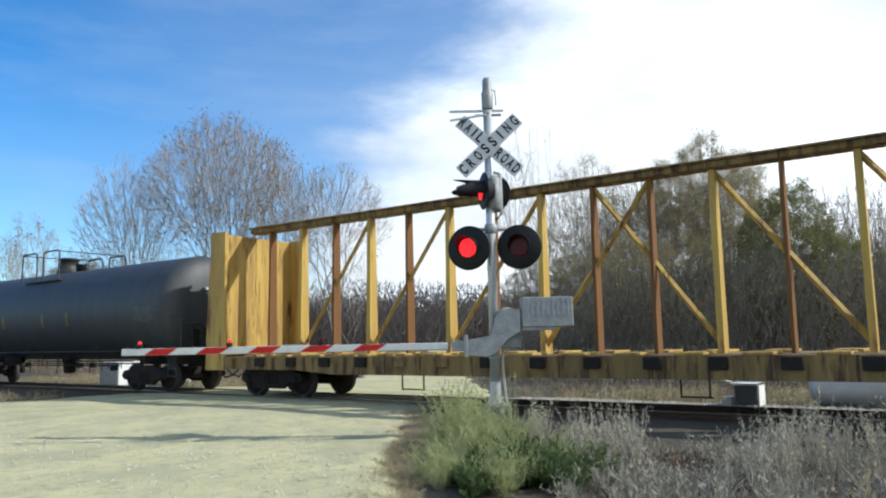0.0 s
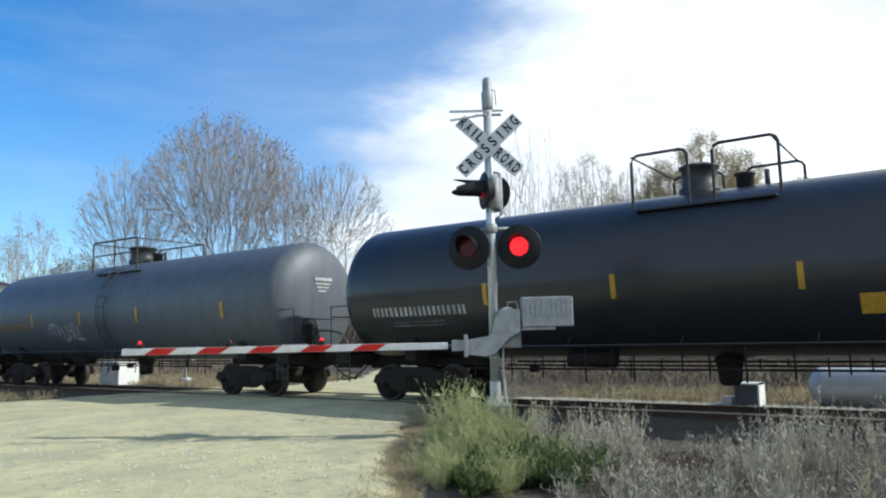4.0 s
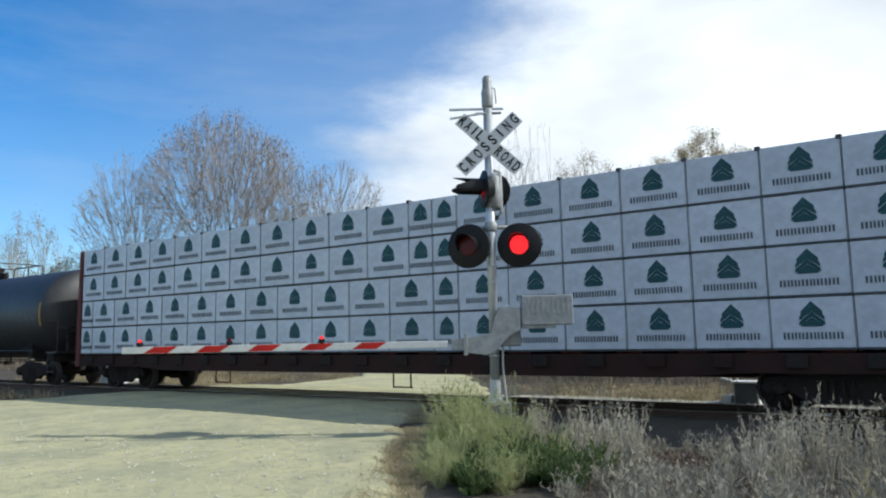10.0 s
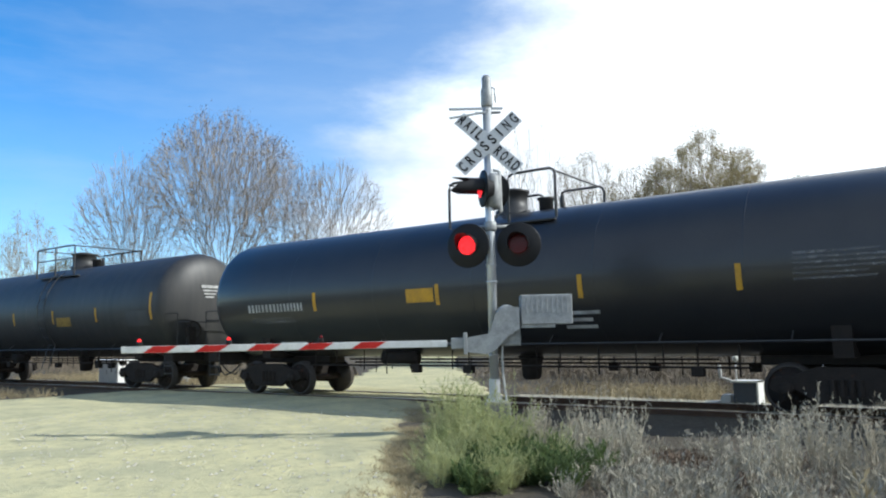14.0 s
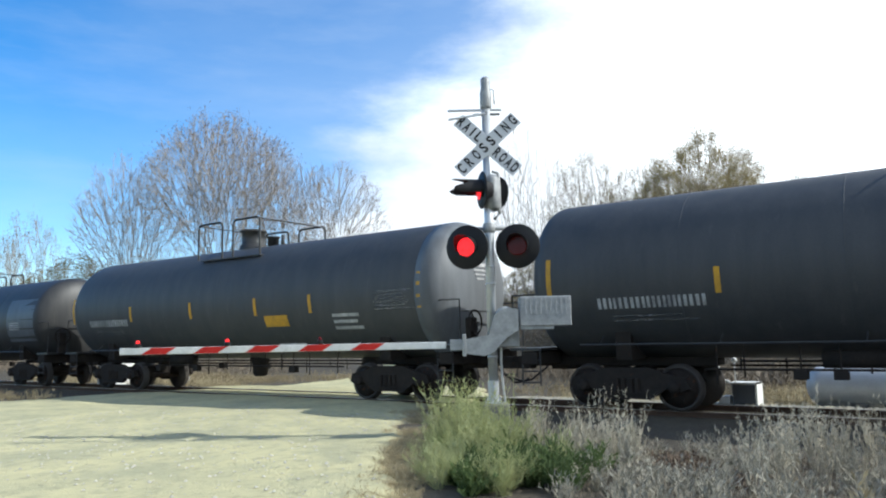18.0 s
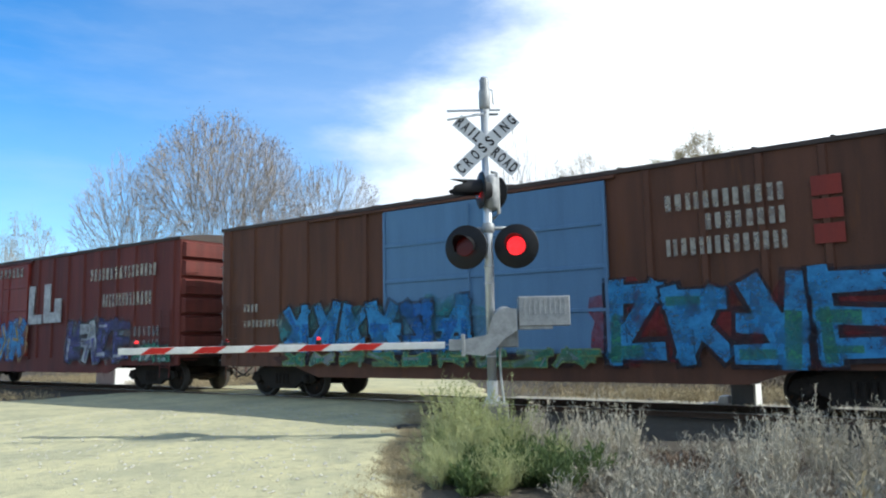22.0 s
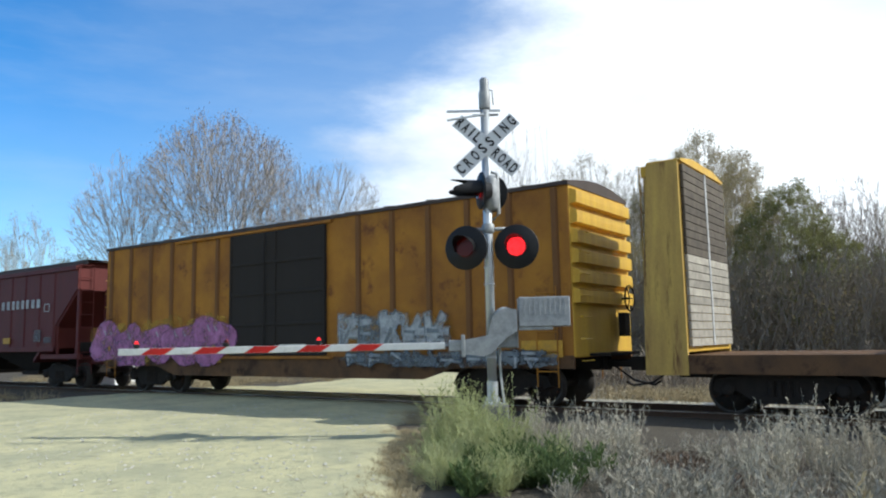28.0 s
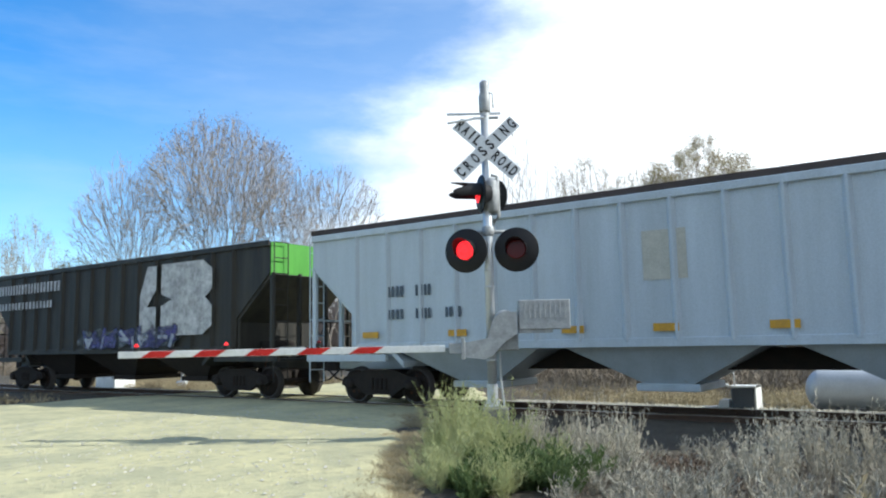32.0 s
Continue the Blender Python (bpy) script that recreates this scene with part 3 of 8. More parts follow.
# the track: bed, two rails, sleepers
f = Form()
prof = [(-2.5, -0.42), (-1.7, -0.2), (2.6, -0.22), (3.9, -0.5)]
xs = [-600 + i * 10 for i in range(116)]
vs = [(x, TRACK_Y + y, z) for x in xs for y, z in prof]
f.mesh_of(vs, [(i * 4 + j, i * 4 + j + 1, (i + 1) * 4 + j + 1, (i + 1) * 4 + j) for i in range(len(xs) - 1) for j in range(3)])
track = tagged(part("track_bed", f, M_BALLAST), "grey crushed stone ballast bed under the rails", "track bed", kind="structure")
for s in (-1, 1):
    f = Form()
    y = TRACK_Y + s * 0.755
    f.box(-600, 550, y - 0.036, y + 0.036, -0.045, 0.0, 0.008)
    f.box(-600, 550, y - 0.009, y + 0.009, -0.14, -0.04)
    f.box(-600, 550, y - 0.07, y + 0.07, -0.16, -0.138)
    f.slot = 1
    f.box(-600, 550, y - 0.03, y + 0.03, -0.001, 0.002)
    part("rail", f, [M_RAIL, M_TREAD], track, "rusty steel rail with a polished running top")
f = Form()
f.box(-0.11, 0.11, -1.3, 1.3, -0.17, 0.01, 0.012)
tie_mesh = mesh_from("tie", f, M_TIE)
rng = random.Random(3)
for i in range(150):
    x = -60 + i * 0.56
    if not -19.4 < x < -9.9:
        part("tie", tie_mesh, None, track, at=pose(x, TRACK_Y, -0.158 + rng.uniform(-0.012, 0.008), 0, 0, rng.uniform(-1.5, 1.5)))
# loose ballast stones
f = Form()
for i in range(5200):
    x, y = rng.uniform(-9.8, 6), TRACK_Y + rng.uniform(-2.4, 2.4)
    r = rng.uniform(0.018, 0.045)
    z = (-0.2 if abs(y - TRACK_Y) < 1.7 else -0.2 - 0.28 * (abs(y - TRACK_Y) - 1.7)) + r * 0.3
    a = [Vector((rng.uniform(-1, 1), rng.uniform(-1, 1), rng.uniform(-0.7, 0.7))).normalized() * r for _ in range(4)]
    p = Vector((x, y, z))
    top, bot = p + Vector((0, 0, r * 0.9)), p - Vector((0, 0, r * 0.5))
    ring = [p + Vector((math.cos(w) * r * rng.uniform(0.7, 1.2), math.sin(w) * r * rng.uniform(0.7, 1.2), rng.uniform(-0.3, 0.3) * r)) for w in (0.3, 1.7, 3.2, 4.8)]
    f.mesh_of([tuple(q) for q in (top, bot, *ring)], [(0, 2, 3), (0, 3, 4), (0, 4, 5), (0, 5, 2), (1, 3, 2), (1, 4, 3), (1, 5, 4), (1, 2, 5)])
part("ballast_stones", f, M_BALLAST, track)["kind"] = "stuff"
# a pale shoulder of stones beyond the rails
f = Form()
for i in range(2600):
    x, y = rng.uniform(-9.6, 7), TRACK_Y + 1.9 + abs(rng.gauss(0, 0.9))
    r = rng.uniform(0.02, 0.06)
    p = Vector((x, y, max(ground_z(x, y), -0.2 - 0.16 * max(0.0, y - TRACK_Y - 2.6)) + r * 0.3))
    ring = [p + Vector((math.cos(w) * r * rng.uniform(0.7, 1.3), math.sin(w) * r * rng.uniform(0.7, 1.3), -r * 0.4)) for w in (0.3, 1.7, 3.2, 4.8)]
    f.mesh_of([tuple(q) for q in (p + Vector((0, 0, r * 0.7)), *ring)], [(0, 1, 2), (0, 2, 3), (0, 3, 4), (0, 4, 1)])
tagged(part("shoulder_stones", f, M_PEBBLE), "pale loose stones along the far side of the rails", "stones", kind="stuff")
# loose pebbles on the gravel road
f = Form()
for i in range(2600):
    x, y = rng.uniform(-16, -4), rng.uniform(4.2, 12.5)
    if x > -1.35 * y + 3.4 if y < 8 else x > -8.2:
        continue
    r = rng.choice((0.008, 0.012, 0.012, 0.02, 0.03))
    p = Vector((x, y, ground_z(x, y) + 0.05 + r * 0.2))
    ring = [p + Vector((math.cos(w) * r * rng.uniform(0.7, 1.3), math.sin(w) * r * rng.uniform(0.7, 1.3), 0)) for w in (0.3, 1.7, 3.2, 4.8)]
    f.mesh_of([tuple(q) for q in (p + Vector((0, 0, r * 0.7)), *ring)], [(0, 1, 2), (0, 2, 3), (0, 3, 4), (0, 4, 1)])
tagged(part("loose_gravel", f, M_PEBBLE), "loose pale pebbles lying on the gravel road", "gravel", kind="stuff")


# ---- crossing signal with its gate ----
def text_mesh(word, size, depth, material):
    cu = bpy.data.curves.new("lettering", "FONT")
    cu.body, cu.size, cu.extrude, cu.align_x, cu.align_y = word, size, depth, "CENTER", "CENTER"
    cu.offset = 0.007
    ob = new("lettering", cu)
    bpy.context.view_layer.update()
    me = bpy.data.meshes.new_from_object(ob.evaluated_get(bpy.context.evaluated_depsgraph_get()))
    bpy.data.objects.remove(ob)
    me.materials.clear()
    me.materials.append(material)
    return me


def crossbuck(parent, at, lettered=True):
    """Two white blades with their black letters. The face looks along -y."""
    for k, (tilt, y) in enumerate(((-43, -0.085), (43, -0.11))):
        f = Form()
        f.box(-0.64, 0.64, -0.004, 0.004, -0.118, 0.118, 0.002)
        f.box(-0.05, 0.05, 0.004, 0.03, -0.03, 0.03)
        blade = part("crossbuck_blade", f, M_SIGN, parent, "white crossing sign blade with black letters", at @ pose(0, y, 0) @ pose(0, 0, 0, 0, -tilt, 0))
        if lettered:
            rows = (("RAIL", -0.57, -0.2), ("ROAD", 0.2, 0.57)) if k == 0 else (("CROSSING", -0.57, 0.57),)
            for word, xa, xb in rows:
                for i, letter in enumerate(word):
                    me = text_mesh(letter, 0.235, 0.001, M_LETTER)
                    lo, hi = min(v.co.x for v in me.vertices), max(v.co.x for v in me.vertices)
                    wide = 0.03 if letter == "I" else 0.092
                    for v in me.vertices:
                        v.co.x = (v.co.x - (lo + hi) / 2) * wide / (hi - lo)
                    part("lettering", me, None, blade, at=pose(xa + (xb - xa) * i / (len(word) - 1), -0.0065, 0, 90, 0, 0))


def lamp(parent, at, r=0.33, visor=0.34):
    """A round black background with a hooded red lamp; returns its turning lens. It looks along -y."""
    f = Form()
    f.smooth = True
    f.lathe([(-0.012, 0.02), (-0.012, r - 0.01), (-0.004, r), (0.008, r), (0.012, r - 0.02), (0.03, 0.17), (0.16, 0.13), (0.17, 0.02)], 36, "y")
    plate = part("lamp", f, M_LAMPBLACK, parent, "black round signal lamp background", at)
    f = Form()
    n, vs, fs = 20, [], []
    for k in range(n + 1):
        w = math.pi * (-0.12 + 1.24 * k / n)
        for rr in (0.165, 0.172):
            for y in (-0.012, -visor * ((0.35 + 0.65 * max(0, math.sin(w))) if visor < 0.45 else (0.74 + 0.26 * math.cos(4 * (w - math.pi / 2))))):
                vs.append((math.cos(w) * rr, y, math.sin(w) * rr))
    for k in range(n):
        a, b = k * 4, k * 4 + 4
        fs += [(a, a + 1, b + 1, b), (a + 2, b + 2, b + 3, a + 3), (a + 1, a + 3, b + 3, b + 1)]
    f.mesh_of(vs, fs)
    part("visor", f, M_LAMPBLACK, plate)
    # flashing is imitated by turning the lens: its glowing face looks out while the lamp is lit, its dark face while it
    # is not
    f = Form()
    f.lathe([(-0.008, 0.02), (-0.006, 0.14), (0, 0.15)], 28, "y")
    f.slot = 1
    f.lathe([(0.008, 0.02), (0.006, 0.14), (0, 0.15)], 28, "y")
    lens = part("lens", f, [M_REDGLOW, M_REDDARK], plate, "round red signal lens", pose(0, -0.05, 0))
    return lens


def gate_lamp(parent, at):
    f = Form()
    f.lathe([(-0.06, 0.035), (-0.04, 0.05), (0.0, 0.05), (0.01, 0.03)], 14, "z")
    body = part("arm_lamp", f, M_LAMPBLACK, parent, "small red gate arm lamp", at)
    f = Form()
    f.smooth = True
    f.lathe([(0.0, 0.034), (0.025, 0.032), (0.045, 0.016)], 14, "z")
    # one half of the dome glows, the other is dark; turning it imitates flashing
    f.m = [0 if sum(f.v[i][1] for i in q) / len(q) < 0.004 else 1 for q in f.f]
    return part("arm_lens", f, [M_REDGLOW, M_REDDARK], body, "red gate arm lens", pose(0, 0, 0.01))


lit_lenses = []
SIG = (-6.158, 10.097, -0.1)
signal = thing("crossing_signal", "silver railroad crossing signal with red flashing lamps and lowered striped gate", "signal", at=pose(*SIG, 0, 0, 33))
B = 0.1  # z in the signal's space is height over the rails plus this
f = Form()
f.box(-0.2, 0.24, -0.2, 0.2, -0.15, 0.5, 0.02)
part("foundation", f, M_CONCRETE, signal, "weathered concrete foundation block")
f = Form()
f.box(-0.13, 0.13, -0.13, 0.13, 0.5, 0.53, 0.004)
for a in (-0.1, 0.1):
    for b in (-0.1, 0.1):
        f.tube([(a, b, 0.53), (a, b, 0.6)], 0.014, 6)
f.tube([(0, 0, 0.53), (0, 0, 0.85)], 0.085, 20)
f.smooth = True
f.tube([(0, 0, 0.85), (0, 0, 5.25)], 0.072, 20)
for z in (1.2, 2.35, 2.62, 3.3, 4.0, 4.6):
    f.tube([(0, 0, z), (0, 0, z + 0.03)], 0.084, 20)
part("mast", f, M_GALV, signal, "galvanised steel mast")
f = Form()
f.smooth = True
f.lathe([(5.22, 0.08), (5.26, 0.095), (5.5, 0.095), (5.56, 0.075), (5.72, 0.075), (5.76, 0.05)], 20, "z")
f.tube([(0.07, 0, 5.56), (0.13, 0, 5.54), (0.14, 0, 5.3)], 0.012, 6)
part("bell", f, M_ALU, signal, "grey warning bell on the mast top")
crossbuck(signal, pose(0.01, 0, 4.5 + B))
# two thin white bars across the mast near its top
f = Form()
f.box(-0.66, 0.22, -0.02, 0.02, 5.19, 5.225, 0.004)
part("side_blade", f, M_SIGN, signal, "white sign blade seen on edge", pose(0, 0, 0, 0, 0.4, 0))
f = Form()
f.box(-0.62, -0.02, -0.02, 0.02, -0.015, 0.015, 0.004)
part("side_blade", f, M_SIGN, signal, "white sign blade seen on edge", pose(0, -0.1, 5.12, 0, -8, 0))
f = Form()
f.box(-0.2, 0.22, -0.03, 0.03, 5.12, 5.15, 0.004)
f.tube([(0.0, -0.09, 5.14), (0.0, 0.09, 5.14)], 0.02, 8)
part("bracket", f, M_ALU, signal)
# lamp pair on its crossarm
f = Form()
f.smooth = True
f.tube([(-0.38, 0.06, 3.26), (0.46, 0.06, 3.26)], 0.03, 10)
f.lathe([(3.18, 0.08), (3.2, 0.1), (3.32, 0.1), (3.34, 0.08)], 16, "z")
for x in (-0.34, 0.42):
    f.tube([(x, 0.06, 3.26), (x, 0.06, 3.0)], 0.03, 8)
part("crossarm", f, M_ALU, signal, "cast aluminium lamp crossarm")
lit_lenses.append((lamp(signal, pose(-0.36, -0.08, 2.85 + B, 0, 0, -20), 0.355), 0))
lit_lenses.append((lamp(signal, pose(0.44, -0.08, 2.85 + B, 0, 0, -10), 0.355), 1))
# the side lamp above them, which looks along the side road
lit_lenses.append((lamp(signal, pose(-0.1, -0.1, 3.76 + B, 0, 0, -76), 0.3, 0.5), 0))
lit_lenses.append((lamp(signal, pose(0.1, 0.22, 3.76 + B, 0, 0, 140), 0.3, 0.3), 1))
f = Form()
f.smooth = True
f.lathe([(3.55, 0.08), (3.6, 0.12), (4.05, 0.12), (4.12, 0.08)], 16, "z", (0.06, 0.0, 0))
f.tube([(0.0, 0, 4.2), (0.17, 0, 4.15), (0.18, 0, 3.5), (0.09, 0, 3.4)], 0.03, 8)
part("lamp_bracket", f, M_ALU, signal, "cast aluminium lamp bracket")
# gate mechanism: drum, arm fork and the counterweight
f = Form()
f.lathe([(-0.275, 0.03), (-0.272, 0.13), (-0.26, 0.155), (-0.24, 0.165), (0.02, 0.17), (0.05, 0.13), (0.06, 0.03)], 28, "y", (0.21, 0, 1.83))
part("gate_drum", f, M_ALU, signal, "grey gate mechanism drum")
f = Form()
f.slab([(-0.42, 1.28), (-0.42, 1.5), (-0.06, 1.56), (0.03, 1.86), (0.2, 1.97), (0.4, 1.95), (0.4, 1.62), (0.2, 1.5), (0.02, 1.3), (-0.12, 1.24)], -0.33, -0.28)
f.slab([(-0.42, 1.3), (-0.42, 1.48), (-0.1, 1.51), (0.02, 1.84), (0.2, 1.95), (0.4, 1.93), (0.4, 1.64), (0.2, 1.52), (0.02, 1.32)], 0.1, 0.15)
part("gate_fork", f, M_ALU, signal, "pale grey curved gate arm support")
f = Form()
f.box(0.43, 1.22, -0.28, 0.1, 1.68, 2.14, 0.012)
f.box(0.43, 0.95, -0.25, 0.05, 1.63, 1.685, 0.004)
cw = part("counterweight", f, M_ALU, signal, "ribbed grey counterweight box")
f = Form()
f.box(0, 0.03, -0.288, -0.279, 1.86, 2.11, 0.003)
cw_rib = mesh_from("weight_rib", f, M_ALU)
for k in range(9):
    part("weight_rib", cw_rib, None, cw, at=pose(0.5 + k * 0.078, 0, 0))
f = Form()
f.box(0.02, 0.42, -0.1, 0.12, 1.36, 1.62, 0.02)
f.box(0.4, 0.42, -0.12, 0.12, 1.36, 1.62)
part("mechanism_case", f, M_ALU, signal, "grey mechanism case")
f = Form()
f.tube([(0.14, 0.02, 1.36), (0.13, 0.02, 1.15), (0.14, 0.03, 0.9), (0.2, 0.05, 0.3)], 0.018, 8)
part("conduit", f, M_GALV, signal, "bent cable conduit")
f = Form()
f.box(-0.66, -0.4, -0.3, -0.22, 1.33, 1.5, 0.01)
for z in (1.29, 1.54):
    f.tube([(-0.44, -0.33, z), (-0.44, -0.2, z)], 0.03, 8)
f.box(-0.47, -0.41, -0.34, -0.18, 1.24, 1.58, 0.008)
part("arm_clamp", f, M_ALU, signal)
arm_form = Form()
arm_form.box(-5.83, -0.72, -0.285, -0.235, 1.362, 1.468, 0.006)
arm = part("gate_arm", arm_form, M_WHITETAPE, signal, "lowered gate arm striped red and white", pose(0, 0, 0, 0, 0, 0))
f = Form()
d = 0.16
f.slab([(0, 1.365), (0.38, 1.365), (0.38 + d, 1.465), (d, 1.465)], -0.289, -0.2855)
stripe = mesh_from("red_stripe", f, M_REDTAPE)
for k in range(5):
    part("red_stripe", stripe, None, arm, at=pose(-5.475 + k * 0.818, 0, 0))
f = Form()
f.box(-3.3, -2.9, -0.27, -0.25, 1.467, 1.49)
f.tube([(-5.5, -0.225, 1.42), (-0.6, -0.225, 1.42)], 0.01, 5)
part("arm_cable", f, M_ALU, arm)
for x, phase in ((-5.55, None), (-4.13, 0), (-2.68, 1)):
    lens = gate_lamp(arm, pose(x, -0.26, 1.527))
    if phase is not None:
        lit_lenses.append((lens, phase))

# the signal across the track, seen between the cars
far_signal = thing("crossing_signal", "silver crossing signal with red lamps standing beyond the track", "signal", at=pose(-27.7, 20.0, -0.42, 0, 0, 33))
f = Form()
f.smooth = True
f.tube([(0, 0, 0), (0, 0, 5.2)], 0.07, 14)
f.box(-0.2, 0.2, -0.2, 0.2, 0, 0.4, 0.02)
part("mast", f, M_GALV, far_signal, "galvanised steel mast")
crossbuck(far_signal, pose(0, 0, 4.75, 0, 0, 112), False)
f = Form()
f.tube([(-0.7, 0, 3.05), (0.7, 0, 3.05)], 0.03, 8)
part("crossarm", f, M_ALU, far_signal)
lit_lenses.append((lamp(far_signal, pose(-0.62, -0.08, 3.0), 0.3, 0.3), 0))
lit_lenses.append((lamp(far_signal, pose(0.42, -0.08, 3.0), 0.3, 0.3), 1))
f = Form()
f.box(-0.15, 0.35, -0.2, 0.2, 1.1, 1.6, 0.03)
part("mechanism_case", f, M_ALU, far_signal)

# ---- small plant by the track ----
cab = thing("relay_cabinet", "white steel railway relay cabinet on a concrete pad", "cabinet", at=pose(-31.4, 19.2, -0.42, 0, 0, 0))
f = Form()
f.box(-0.75, 0.75, -0.5, 0.5, 0.08, 1.05, 0.02)
part("body", f, M_CABINET, cab)
f = Form()
f.box(-0.82, 0.82, -0.57, 0.57, 1.05, 1.12, 0.02)
part("roof", f, M_CABINET, cab)
f = Form()
f.box(-0.9, 0.9, -0.65, 0.65, -0.1, 0.08, 0.02)
part("base", f, M_CONCRETE, cab, "concrete pad")
for x in (-0.36, 0.36):
    f = Form()
    f.box(x - 0.33, x + 0.33, -0.515, -0.5, 0.14, 1.0, 0.004)
    d = part("door", f, M_CABINET, cab)
    f = Form()
    f.box(x + 0.24, x + 0.27, -0.54, -0.515, 0.5, 0.66, 0.004)
    part("handle", f, M_ALU, d)

ptank = thing("propane_tank", "silver horizontal storage tank on low concrete saddles", "tank", at=pose(-0.75, 19.0, -0.4, 0, 0, 0))
f = Form()
f.smooth = True
prof = [(-2.42, 0.02)] + [(-2.42 + 0.36 * (1 - math.cos(k * math.pi / 16)), 0.46 * math.sin(k * math.pi / 16)) for k in range(1, 9)]
prof += [(-a, r) for a, r in reversed(prof)]
f.lathe(prof, 32, "x", (0, 0, 0.56))
part("shell", f, M_SILVER, ptank)
f = Form()
f.lathe([(1.0, 0.2), (1.16, 0.2), (1.24, 0.12), (1.25, 0.02)], 16, "z", (0.2, 0, 0))
part("dome_cap", f, M_SILVER, ptank)
for x in (-1.3, 1.3):
    f = Form()
    f.box(x - 0.12, x + 0.12, -0.4, 0.4, -0.1, 0.22, 0.02)
    part("saddle", f, M_CONCRETE, ptank, "concrete saddle")

sw = thing("switch_machine", "grey track switch machine with white lever stand beside the rails", "switch machine", at=pose(-4.2, 16.95, -0.3, 0, 0, 0))
f = Form()
f.box(-0.05, 0.42, -0.25, 0.25, 0.05, 0.62, 0.02)
part("case", f, M_SLATE, sw, "dark grey case")
f = Form()
f.box(0.42, 0.46, -0.26, 0.26, 0.0, 0.66, 0.004)
f.box(-0.1, 0.46, -0.27, 0.27, 0.62, 0.66, 0.004)
f.tube([(-0.1, -0.2, 0.66), (-0.3, -0.2, 0.72), (-0.32, -0.2, 1.0)], 0.035, 8)
part("bracket", f, M_CABINET, sw, "white painted bracket")
f = Form()
f.slab([(-1.0, 0.1), (-0.12, 0.06), (-0.12, 0.36), (-0.3, 0.36), (-0.35, 0.22), (-1.0, 0.16)], -0.2, 0.1)
part("base", f, M_CABINET, sw, "white base plate")
f = Form()
f.smooth = True
f.lathe([(1.0, 0.02), (1.02, 0.06), (1.08, 0.06), (1.1, 0.02)], 12, "z", (0.02, -0.2, 0.08))
f.tube([(0.02, -0.2, 0.66), (0.02, -0.2, 1.1)], 0.015, 6)
part("marker", f, M_CABINET, sw, "small white marker")


# ---- trees ----
def bow(a, b, c, n):
    """Points along a bent line from a over b to c."""
    return [a * (1 - t) ** 2 + b * 2 * t * (1 - t) + c * t * t for t in (k / n for k in range(n + 1))]


